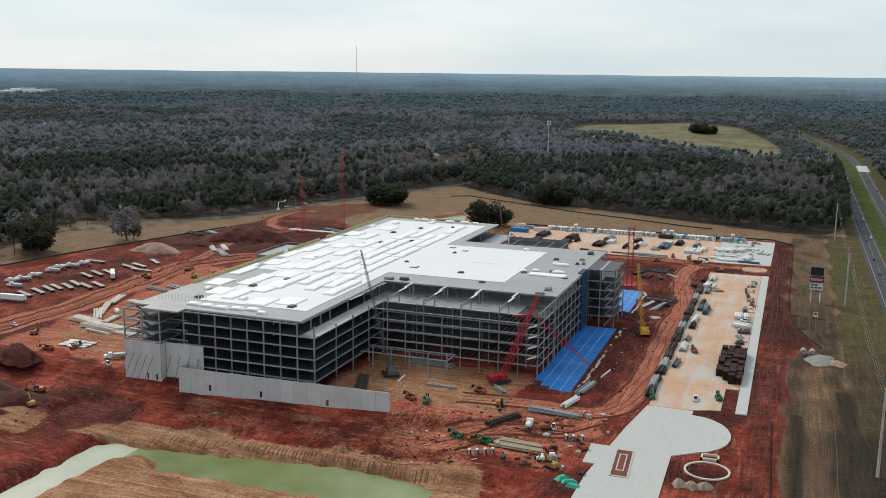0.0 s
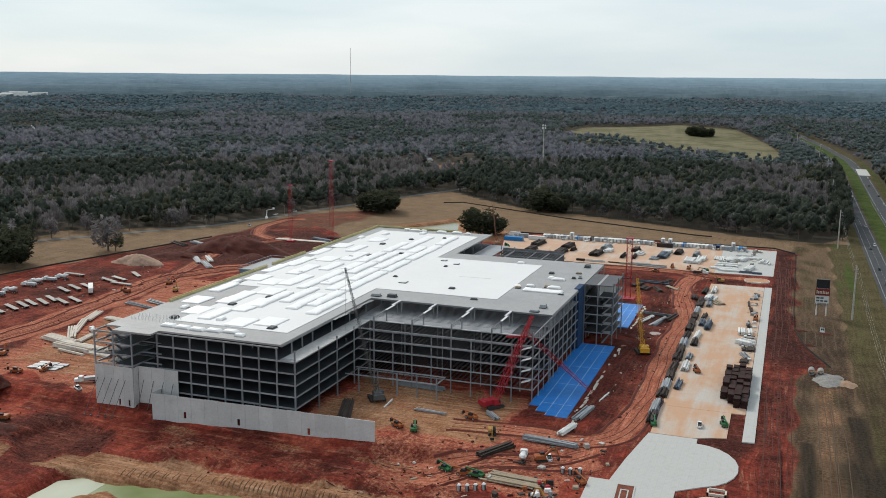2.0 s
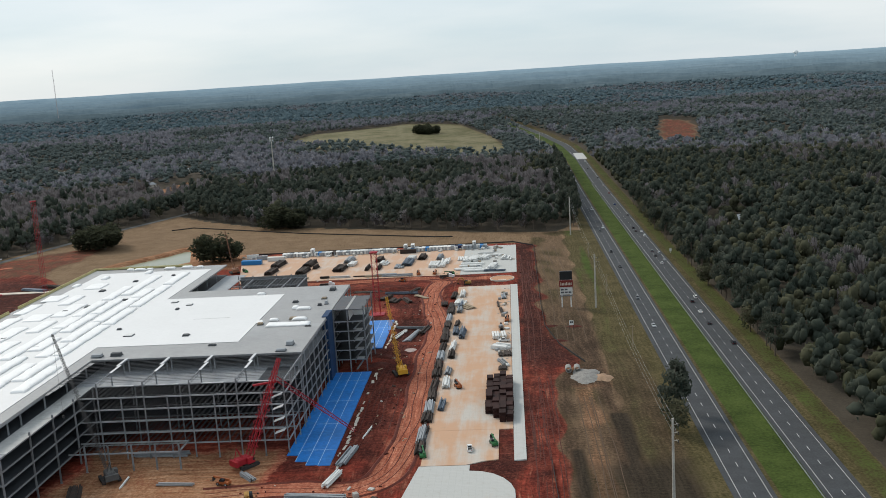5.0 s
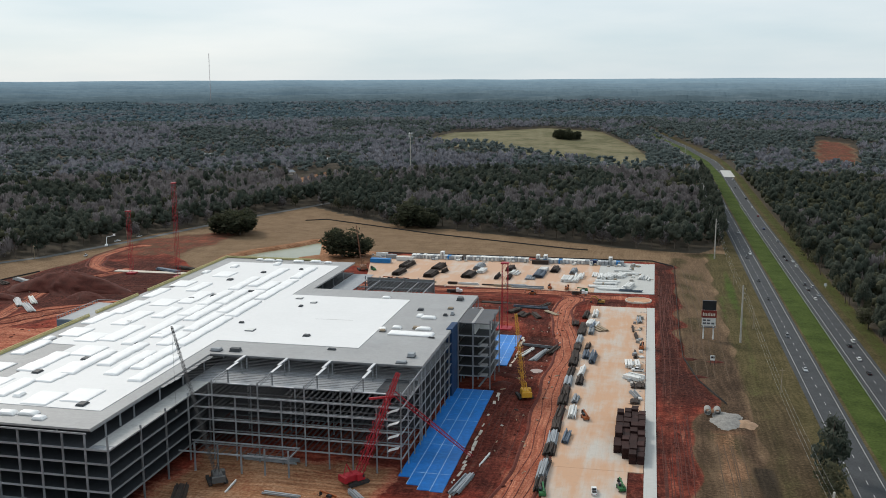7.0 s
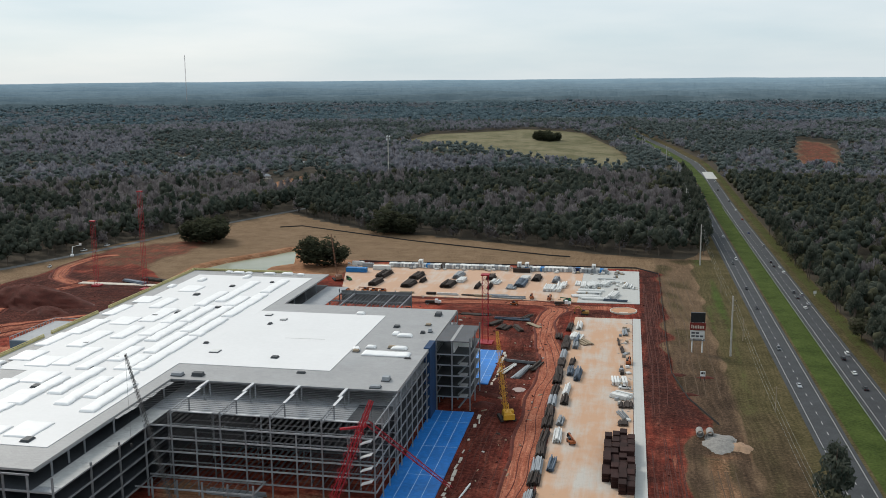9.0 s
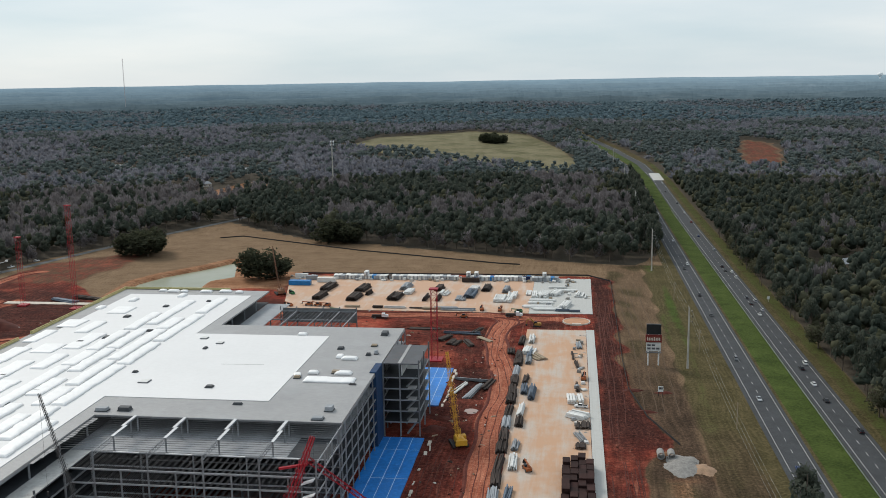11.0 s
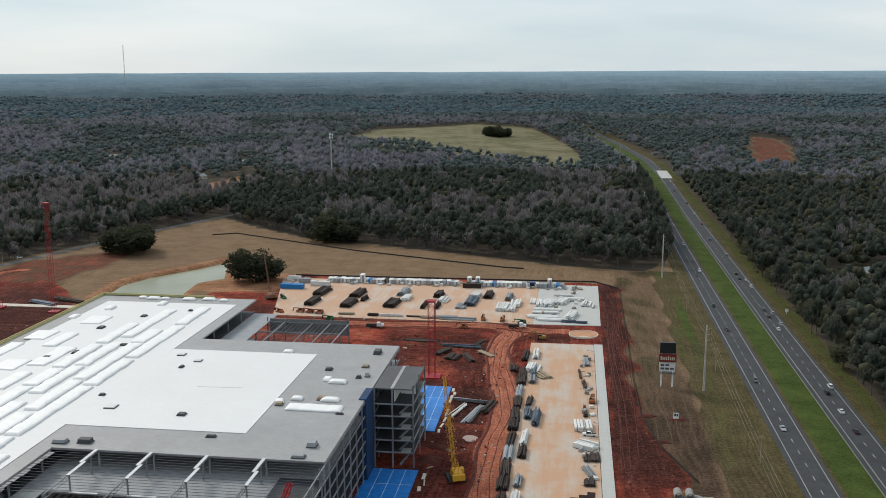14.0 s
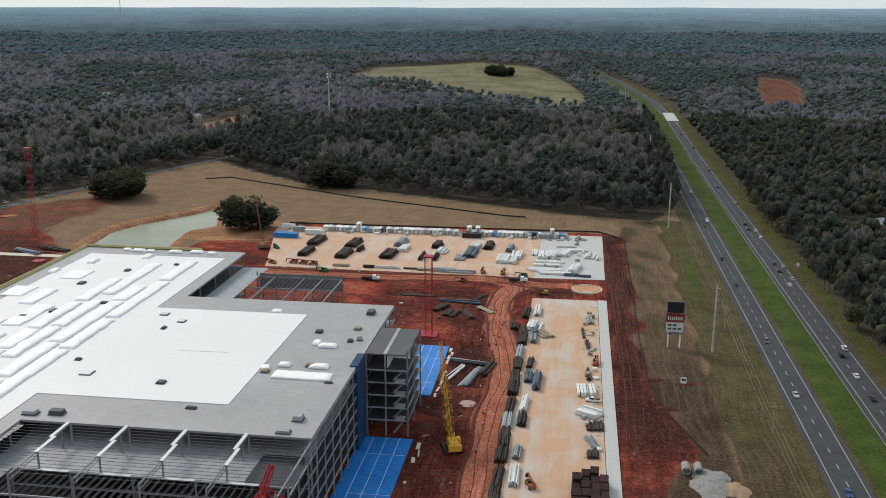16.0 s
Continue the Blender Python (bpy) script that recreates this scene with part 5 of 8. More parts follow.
def stack(x, y, length, across, layers, mat, turn=0.0, kind="beam", label="", z=0.33, seed=0):
    """Beams laid side by side on timber bearers, layer over layer, some of them askew."""
    r = np.random.default_rng(seed * 13 + int(abs(x * 7 + y)))
    pitch, rise = {"beam": (0.56, 0.6), "pipe": (0.6, 0.52), "bale": (1.15, 0.95), "plank": (1.0, 0.45)}[kind]
    z = z + float(pits(np.array([float(x)]), np.array([float(y)]))[0])
    th = thing(f"{kind}_stack", label or f"stack of {mat.name.replace('_', ' ')} {kind}s on timber bearers", f"{kind} stack", pose(x, y, z, 0, 0, turn), "stacks of building material")
    for s in (-0.3, 0.3):
        part("bearer", MB().box(-across * pitch / 2 - 0.2, s * length - 0.12, 0, across * pitch / 2 + 0.2, s * length + 0.12, 0.2), M_PLANK, th)
    for k in range(layers):
        for i in range(across - (k if kind != "bale" else 0)):
            if k == layers - 1 and r.random() < 0.25:
                continue
            ob = part(kind, beam_mesh(length, mat, kind), None, th)
            ob.matrix_basis = pose((i - (across - 1 - (k if kind != "bale" else 0)) / 2) * pitch + r.normal() * 0.05, r.normal() * length * 0.03, 0.2 + k * rise, 0, 0, r.normal() * 1.2)
    return th


# the storage yard: dark bundles in rows
for x, y, mat, n, ly, a, kind in ((-168, 708, M_RUST, 9, 20, -5, "beam"), (-167, 682, M_RUST, 8, 17, -5, "beam"), (-144, 706, M_RUST, 9, 18, -5, "beam"), (-144, 680, M_RUST, 9, 17, -5, "beam"), (-137, 692, M_RUST, 4, 9, -10, "beam"),
                                  (-116, 712, M_GALV, 7, 16, -5, "beam"), (-118, 683, M_RUST, 10, 17, -5, "beam"), (-112, 698, M_PALESTEEL, 4, 12, -5, "bale"), (-93, 709, M_RUST, 7, 13, -4, "beam"), (-98, 681, M_RUST, 4, 14, -4, "beam"),
                                  (-90, 681, M_RUST, 4, 13, -2, "beam"), (-88, 695, M_PALESTEEL, 4, 10, -8, "bale"), (-71, 694, M_BLUEGREY, 9, 20, -4, "beam"), (-62, 711, M_RUST, 7, 15, -3, "beam"), (-76, 683, M_GALV, 8, 12, -1, "pipe"),
                                  (-70, 710, M_PALESTEEL, 4, 9, -6, "bale"), (-49, 707, M_GALV, 6, 14, -4, "beam"), (-49, 682, M_PALESTEEL, 7, 16, -3, "bale"), (-44, 692, M_PALESTEEL, 4, 14, -2, "bale")):
    stack(x, y, ly * 0.95, int(n * 1.45), 4 if kind == "beam" else 2, mat, a, kind, seed=3)
for x, y, n, ly, a in ((-29, 694, 5, 14, 0), (-24, 696, 6, 13, -18), (-17, 700, 5, 12, -18), (-25, 681, 3, 16, 88), (-26, 674, 3, 15, 90), (-27, 664, 4, 18, 91), (-21, 658, 4, 17, 90), (-2, 697, 5, 10, -8), (-11, 668, 5, 14, -14), (-10, 710, 4, 14, 88), (-16, 716, 3, 12, 90), (3, 692, 3, 8, -5), (-34, 700, 3, 12, 0)):
    stack(x, y, ly, n, 1 + (n > 4), M_PALESTEEL, a, "bale", "row of white wrapped bundles in the storage yard", seed=5)
for x, y, n, ly, mat in ((-124, 656, 5, 6, M_RUST), (-113, 656, 4, 13, M_PALESTEEL), (-97, 656, 3, 14, M_RUST), (-74, 653, 6, 20, M_GALV), (-82, 656, 5, 14, M_GALV), (-90, 655, 4, 12, M_PLANK), (-140, 657, 3, 9, M_PLANK), (-12, 655, 4, 8, M_BLUEGREY), (-5, 654, 4, 6, M_BLUEGREY)):
    stack(x, y, ly, n, 2, mat, 89, "plank" if mat is M_PLANK else "beam", seed=7)
# along the lot
y = 356.0
k = 0
while y < 600:
    ly = (11.5, 14, 9.5, 12.5)[k % 4]
    if not 574 < y < 582:
        stack(-32.4, y, ly, (7, 6, 8, 7)[k % 4], 3, (M_RUST, M_RUST, M_RUST, M_GALV, M_RUST)[k % 5], (1, -2, 0, 2)[k % 4], "beam", z=0.1, seed=k)
        if k % 3 != 1 and y > 395:
            stack(-27.4, y + 2, ly * 0.9, (5, 4, 6)[k % 3], 3, (M_RUST, M_PALESTEEL, M_STEEL, M_BLUEGREY)[k % 4], (-3, 2, 0)[k % 3], "beam", z=0.33, seed=k + 40)
    y += ly + 1.8
    k += 1
stack(-32.7, 366, 14, 7, 4, M_STEEL, 0, "beam", "high stack of grey steel beams beside the lot", z=0.1, seed=1)
stack(-23.8, 503, 16, 6, 4, M_BLUEGREY, -2, "beam", "high stack of blue-grey steel beams on the lot", seed=2)
for x, y, n, ly, mat, a, kind in ((-3, 581, 5, 11, M_GALV, 3, "beam"), (-6, 563, 2, 13, M_RUST, 4, "beam"), (-4, 547, 3, 11, M_RUST, 5, "beam"), (-4, 513, 3, 11, M_RUST, 2, "beam"), (-5, 496, 6, 9, M_PALESTEEL, 4, "bale"), (-4, 476, 5, 8, M_PALESTEEL, 60, "bale"),
                                  (-2, 466, 6, 7, M_RUST, 0, "plank"), (-3, 453, 5, 9, M_STEEL, 20, "beam"), (-3, 444, 4, 5, M_RUST, 0, "plank"), (-37, 568, 7, 9, M_RUST, 2, "beam"), (-28, 568, 6, 10, M_PALESTEEL, -6, "bale"), (-24, 560, 6, 12, M_PLANK, 30, "plank")):
    stack(x, y, ly, n, 2, mat, a, kind, seed=9)
# steel laid out on the clay
for x, y, n, ly, mat, a in ((-55, 525, 5, 26, M_GALV, 80), (-50, 508, 6, 20, M_GALV, -12), (-57, 512, 4, 16, M_PALESTEEL, -18), (-44, 515, 6, 14, M_RUST, -14), (-88, 611, 10, 17, M_RUST, 88), (-66, 601, 5, 20, M_BLUEGREY, 85), (-58, 606, 5, 12, M_RUST, -20),
                            (-68, 582, 12, 9, M_RUST, -12), (-60, 581, 6, 12, M_RUST, 22), (-74, 590, 7, 11, M_RUST, -25), (-53, 590, 4, 12, M_PLANK, 40), (-58, 350, 6, 16, M_GALV, -10), (-60, 331, 5, 12, M_PALESTEEL, -15), (-54, 372, 3, 12, M_PALESTEEL, -8),
                            (-63, 317, 6, 20, M_STEEL, 84), (-79, 303, 7, 16, M_RUST, -28), (-66, 281, 8, 18, M_PLANK, 85), (-133, 333, 2, 10, M_PALESTEEL, 5), (-114, 331, 4, 13, M_GALV, 86), (-128, 357, 6, 20, M_GALV, 88), (-145, 320, 9, 22, M_RUST, 20), (-90, 335, 5, 8, M_STEEL, 40)):
    stack(x, y, ly, n, 1 + (n > 4), mat, a, "plank" if mat is M_PLANK else "beam", z=0.1, seed=11)
for x, y, n, ly, a in ((-316, 357, 5, 22, 75), (-301, 350, 6, 24, 82), (-322, 372, 4, 22, 40), (-330, 390, 4, 24, 25), (-290, 352, 5, 20, 80), (-326, 382, 3, 26, 30), (-318, 400, 4, 14, 80), (-298, 342, 3, 18, 78), (-284, 346, 4, 16, 84), (-276, 352, 3, 12, 80), (-334, 402, 4, 18, 20), (-308, 366, 3, 16, 10), (-286, 372, 3, 12, 85)):
    stack(x, y, ly, n, 1 + (n > 4), M_PALE, a, "bale", "pale precast concrete units stacked on the clay", z=0.1, seed=13)
for x, y, n, ly, mat, a in ((-316, 437, 6, 26, M_GALV, 70), (-326, 430, 6, 22, M_STEEL, 74), (-300, 420, 5, 18, M_PALESTEEL, 60), (-422, 603, 9, 22, M_RUST, 60), (-408, 609, 9, 22, M_STEEL, 62), (-372, 553, 7, 22, M_GALV, 40), (-358, 543, 8, 24, M_GALV, 45), (-367, 560, 6, 20, M_PALESTEEL, 42),
                            (-318, 668, 8, 24, M_RUST, 70), (-330, 660, 8, 22, M_BLUEGREY, 68), (-262, 392, 4, 16, M_RUST, 80), (-276, 372, 6, 20, M_RUST, 75)):
    stack(x, y, ly, n, 2, mat, a, "beam", z=0.1, seed=17)

# dark red form panels piled on the lot
M_FORM = worn("dark_red_brown_form_steel", (0.032, 0.0125, 0.0105), 0.85, 0, 0.7, 0.4, (0.03, 0.015, 0.012), 0.5, 0.35)
for i in range(4):
    for j in range(11):
        if (i, j) in ((0, 0), (0, 1), (3, 10), (0, 10), (1, 0)):
            continue
        r = np.random.default_rng(i * 20 + j)
        h = r.uniform(2.6, 4.4)
        th = thing("form_stack", "pile of dark red-brown steel form panels on the lot", "form stack", pose(-8.2 + i * 2.75 + r.normal() * 0.1, 381 + j * 4.6 + r.normal() * 0.12, 0.33, 0, 0, r.normal() * 1.5), "stacks of form panels")
        for q in range(3):
            part("form_panel", MB().box(-1.25, -2.1, q * h / 3 + 0.02, 1.25, 2.1, (q + 1) * h / 3 - 0.06).box(-1.33, -2.24, (q + 1) * h / 3 - 0.3, 1.33, 2.24, (q + 1) * h / 3 - 0.12), M_FORM, th)

# ---- earth ----
def mound(name, x, y, rx, ry, h, mat, label, seed, z=-0.3, category="earth pile"):
    """A heap with a ragged foot and a rough top."""
    k, m = 40, 12
    r = np.random.default_rng(seed)
    ph = r.uniform(0, 6.283, 4)
    mb, pts = MB(), [(x, y, z + h)]
    for j in range(1, m + 1):
        u = j / m
        for i in range(k):
            a = i * 6.283 / k
            rag = 1 + 0.16 * math.sin(2 * a + ph[0]) + 0.10 * math.sin(5 * a + ph[1]) + 0.06 * r.normal() * u
            pts.append((x + rx * u * rag * math.cos(a), y + ry * u * rag * math.sin(a), z + h * max(0, math.cos(u * 1.571)) ** 1.1 + r.normal() * 0.035 * h * (u < 0.98)))
    f = [(0, 1 + i, 1 + (i + 1) % k) for i in range(k)]
    for j in range(m - 1):
        f += [(1 + j * k + i, 1 + (j + 1) * k + i, 1 + (j + 1) * k + (i + 1) % k, 1 + j * k + (i + 1) % k) for i in range(k)]
    mb.raw(pts, f)
    ob = single(name, mb, mat, label, category, "earth piles" if "clay" in name else "gravel heaps")
    ob.data.polygons.foreach_set("use_smooth", [True] * len(ob.data.polygons))
    return ob


M_EARTH = worn("dark_red_loose_earth", (0.075, 0.021, 0.015), 0.95, 0, 0.9, 0.4, (0.2, 0.07, 0.04), 0.4)
M_GRAVEL = worn("grey_crushed_stone", (0.235, 0.225, 0.21), 0.95, 0, 3.0, 0.35, (0.2, 0.16, 0.13), 0.4)
M_RUBBLE = worn("tan_rubble", (0.30, 0.225, 0.17), 0.95, 0, 3.0, 0.35)
M_SANDPILE = worn("tan_sand", (0.31, 0.205, 0.135), 0.95, 0, 1.5, 0.25)
for x, y, rx, ry, h, s in ((-302, 296, 13, 9, 7, 1), (-366, 596, 36, 22, 11.5, 2), (-395, 560, 20, 10, 4, 3), (-270, 262, 16, 8, 4, 4), (-272, 246, 14, 6, 3, 5), (-340, 575, 14, 9, 4, 6), (-292, 268, 15, 9, 4, 7), (-60, 470, 5, 4, 1.6, 12), (-61, 458, 6, 5, 1.5, 13)):
    mound("clay_mound", x, y, rx, ry, h, M_EARTH, "dark red heap of loose excavated clay", s, z=-0.4 if y > 290 else -4.4)
mound("stone_mound", -404, 531, 18, 11, 6.5, worn("pinkish_tan_fill", (0.34, 0.225, 0.165), 0.95, 0, 1.5, 0.25), "pinkish tan heap of fill", 20, category="gravel pile")
mound("stone_mound", 33, 431, 8.5, 10, 1.7, M_GRAVEL, "flat heap of grey crushed stone beside the culvert", 21, category="gravel pile")
mound("sand_mound", 40, 428, 4.5, 7, 1.3, M_SANDPILE, "tan heap of sandy fill beside the culvert", 22, category="sand pile")
for x, y, k in ((-11.5, 270.5, 23), (-7.5, 270, 24), (-3.6, 271, 25)):
    mound("stone_mound", x, y, 2.6, 3.2, 2.1, M_RUBBLE, "small heap of tan rubble beside the foundation ring", k, category="gravel pile")
for x, y, rx, ry, k in ((20.5, 513, 5.5, 2.4, 31), (33.6, 511, 4.0, 2.6, 32), (24.5, 486, 4.5, 2.2, 33)):
    mound("clay_mound", x, y, rx, ry, 0.9, M_EARTH, "low spread heap of dark red clay on the brown verge", k, z=-0.15)
single("puddle", MB().cone((-48.3, 480.4, -0.3), (-48.3, 480.4, float(height(np.array([-48.3]), np.array([480.4]))[0]) + 0.12), 3.3, 3.2, 28), M_PUDDLE, "pale pinkish puddle standing in the clay", "puddle")
M_PIPE = worn("pale_culvert_concrete", (0.26, 0.25, 0.235), 0.8)
for x in (25.8, 29.6):
    tube, k = MB(), 20
    rings = [[(x + (1.35 if q in (0, 3) else 1.08) * math.cos(i * 6.283 / k), 435.5 + (4.5 if q in (2, 3) else 0), 1.45 + (1.35 if q in (0, 3) else 1.08) * math.sin(i * 6.283 / k)) for i in range(k)] for q in range(4)]
    v = [p for r in rings for p in r]
    f = [(a * k + i, a * k + (i + 1) % k, b * k + (i + 1) % k, b * k + i) for a, b in ((0, 1), (1, 2), (2, 3), (3, 0)) for i in range(k)]
    single("culvert_pipe", tube.raw(v, f), M_PIPE, "pale concrete culvert pipe with a dark bore", "pipe", "culvert pipes", m=pose(0, 0, 0.0))

# silt fence round the site
def silt_fence(pts, label="black silt fence along the edge of the site"):
    mb = MB()
    for (ax, ay), (bx, by) in zip(pts, pts[1:]):
        n = max(1, int(math.hypot(bx - ax, by - ay) / 12))
        for i in range(n):
            p, q = (ax + (bx - ax) * i / n, ay + (by - ay) * i / n), (ax + (bx - ax) * (i + 1) / n, ay + (by - ay) * (i + 1) / n)
            zp, zq = (float(height(np.array([u]), np.array([w]))[0]) for u, w in (p, q))
            mb.hull([(p[0], p[1], zp - 0.2), (q[0], q[1], zq - 0.2), (q[0] + 0.15, q[1] + 0.15, zq - 0.2), (p[0] + 0.15, p[1] + 0.15, zp - 0.2)],
                    [(p[0], p[1], zp + 0.9), (q[0], q[1], zq + 0.9), (q[0] + 0.15, q[1] + 0.15, zq + 0.9), (p[0] + 0.15, p[1] + 0.15, zp + 0.9)])
    return single("silt_fence", mb, M_BLACK, label, "fence", kind="structure")


silt_fence([(-600, 330), (-463, 450), (-453, 503), (-418, 640)])
silt_fence([(-318, 905), (-300, 915), (-180, 850), (-60, 800), (-45, 797)])
silt_fence([(-200, 757), (4, 760), (19, 742), (18, 560), (18.5, 515), (24, 480), (34, 450)])
silt_fence([(14, 340), (16, 250), (17, 150)])


single("footing_slab", MB().turned(-336, 654, -0.2, 62, 5.5, 0.55, 0.0), M_PALE, "long pale concrete slab on the clay", "foundation")
# ---- cranes ----
def lattice(p, q, w, n, mat, name="boom", w2=None, bar=0.22, foot=1.0):
    """A square lattice mast from p to q: four chords and a zigzag on each face."""
    p, q, w2 = Vector(p), Vector(q), w2 or w
    d = (q - p).normalized()
    side = d.cross(Vector((0, 0, 1)))
    side = side.normalized() if side.length > 1e-3 else Vector((1, 0, 0))
    up = side.cross(d)
    corner = lambda u, k: p.lerp(q, u) + (side * (1, 1, -1, -1)[k] + up * (1, -1, -1, 1)[k]) * ((w + (w2 - w) * max(0, (u - 0.55) / 0.45)) * min(1, foot + (1 - foot) * u / 0.16) / 2)
    mb = MB()
    for k in range(4):
        mb.bar(corner(0, k), corner(1, k), bar)
        for i in range(n):
            a, b = (k, (k + 1) % 4) if i % 2 else ((k + 1) % 4, k)
            mb.bar(corner(i / n, a), corner((i + 1) / n, b), bar * 0.6, n=3)
            mb.bar(corner(i / n, k), corner(i / n, (k + 1) % 4), bar * 0.6, n=3)
    return mb


def crawler(name, label, base, turn, tip, mat, w, n):
    """A crawler crane: two tracks, a turntable house with cab and counterweight, and a lattice boom."""
    th = thing(name, label, "crane", pose(*base, 0, 0, turn))
    for s in (-1, 1):
        tr = MB().loft([[(s * 2.6 - 0.55, y, z) for y, z in ring] for ring in [[(-4, 0.5), (-3.4, 0), (3.4, 0), (4, 0.5), (3.6, 1.2), (-3.6, 1.2)]]] + [[(s * 2.6 + 0.55, y, z) for y, z in [(-4, 0.5), (-3.4, 0), (3.4, 0), (4, 0.5), (3.6, 1.2), (-3.6, 1.2)]]])
        part("track", tr, M_BLACK, th, "black crawler track")
    part("carbody", MB().box(-2, -1.5, 0.6, 2, 1.5, 1.4), M_BLACK, th)
    part("house", MB().loft([[(-1.6, y, 1.4), (1.6, y, 1.4), (1.6, y, z), (1.2, y, z + 0.4), (-1.2, y, z + 0.4), (-1.6, y, z)] for y, z in ((-4.2, 3.0), (-3.8, 3.4), (1.2, 3.4), (1.6, 2.9))]), mat, th)
    part("counterweight", MB().box(-2.2, -5.2, 1.4, 2.2, -4.1, 3.4), mat, th)
    cab = part("cab", MB().loft([[(1.65, y, 1.5), (2.9, y, 1.5), (2.9, y, z), (1.65, y, z)] for y, z in ((-0.6, 3.6), (1.6, 3.6), (2.2, 2.4))]), mat, th)
    part("cab_glass", MB().box(1.75, 1.2, 2.4, 2.95, 1.95, 3.35), M_BLACK, cab, "dark cab glass")
    inv = pose(*base, 0, 0, turn).inverted()
    foot, head = Vector((0, 1.2, 1.8)), inv @ Vector(tip)
    part("boom", lattice(foot, head, w, n, mat, w2=w * 0.3, bar=0.24 if w > 3 else 0.13 if w > 2 else 0.10, foot=0.6 if w > 3 else 0.35), mat, th)
    gantry = Vector((0, -3.2, 7.5))
    part("gantry", MB().bar((-0.9, -1, 3.2), gantry, 0.22).bar((0.9, -1, 3.2), gantry, 0.22).bar((0, -4.5, 3.2), gantry, 0.2), mat, th)
    part("pendant", MB().bar(gantry, head, 0.09, n=3), M_BLACK, th, "dark pendant rope")
    drop = head.copy()
    drop.z *= 0.45
    part("hoist_rope", MB().bar(head, drop, 0.08, n=3).box(drop.x - 0.3, drop.y - 0.3, drop.z - 1.0, drop.x + 0.3, drop.y + 0.3, drop.z), M_BLACK, th)
    return th


red_crane = crawler("crawler_crane", "red lattice-boom crawler crane standing in the court", (-93.5, 345.5, 0.1), -40, (-81.2, 357.5, 35.5), M_RED, 3.2, 14)
inv = red_crane.matrix_basis.inverted()
part("jib", lattice(inv @ Vector((-84, 360, 27.5)), inv @ Vector((-58.5, 372.5, 1.2)), 1.5, 18, M_RED, w2=0.8, bar=0.17), M_RED, red_crane, "red lattice jib reaching down over the blue sheet")
part("jib_strut", MB().bar(inv @ Vector((-83, 357, 27)), inv @ Vector((-90, 352, 27.5)), 0.9, 0.6), M_RED, red_crane)
crawler("crawler_crane", "yellow lattice-boom crawler crane on the red clay", (-49, 443, 0.1), 20, (-54.2, 452, 34.0), M_YELLOW, 2.6, 16)
M_GREYCRANE = worn("dark_grey_crane_paint", (0.085, 0.085, 0.085), 0.6, 0, 1.0, 0.2)
crawler("crawler_crane", "dark grey lattice-boom crane in the court between the wings", (-139.5, 337, 0.1), 35, (-153.5, 338, 53.0), M_GREYCRANE, 1.7, 34)
crawler("crawler_crane", "small dark crane with a slender boom behind the building", (-196, 690, 0.1), 30, (-203, 700, 30.0), worn("dull_orange_crane_paint", (0.20, 0.10, 0.06), 0.6, 0, 1.0, 0.2), 1.2, 12)


def tower_mast(x, y, h, w, label):
    th = thing("lattice_tower", label, "tower", pose(x, y, 0))
    part("mast", lattice((0, 0, 0.6), (0, 0, h), w, int(h / 3.2), M_RED, bar=0.13 + 0.1 * (w > 2.5)), M_RED, th)
    part("footing", MB().box(-w * 1.3, -w * 1.3, -0.3, w * 1.3, w * 1.3, 0.7), M_RED, th)
    part("top_frame", MB().box(-w * 0.7, -w * 0.7, h - 0.6, w * 0.7, w * 0.7, h), M_RED, th)
    return th


tower_mast(-73.8, 552, 36.4, 3.0, "red lattice crane tower beside the blue sheet")
tower_mast(-312.5, 642, 65.0, 2.2, "tall red lattice tower on the far side of the site")
tower_mast(-351, 648, 44.0, 2.2, "red lattice tower on the far side of the site")

# ---- vehicles ----
M_GLASS = worn("dark_vehicle_glass", (0.02, 0.024, 0.028), 0.15, 0, 1.0, 0.1, (0.02, 0.02, 0.02), 0.0)
PAINTS = {"white": (0.72, 0.73, 0.72), "silver": (0.38, 0.40, 0.42), "black": (0.02, 0.02, 0.022), "red": (0.30, 0.02, 0.02), "grey": (0.12, 0.13, 0.14), "blue": (0.03, 0.07, 0.20)}
M_PAINT = {k: worn(f"{k}_car_paint", c, 0.3, 0.05, 1.0, 0.04, (0.3, 0.2, 0.15), 0.06) for k, c in PAINTS.items()}
WHEEL = MB().cone((-0.12, 0, 0.33), (0.12, 0, 0.33), 0.33, 0.33, 12).mesh("wheel", M_BLACK)
RIM = MB().cone((-0.13, 0, 0.33), (0.13, 0, 0.33), 0.19, 0.19, 8).mesh("rim", M_GALV)


def wheels(th, xs, ys, scale=1.0):
    for x in xs:
        for y in ys:
            w = part("wheel", WHEEL, None, th)
            w.matrix_basis = pose(x, y, 0) @ Matrix.Scale(scale, 4)
            part("rim", RIM, None, w)


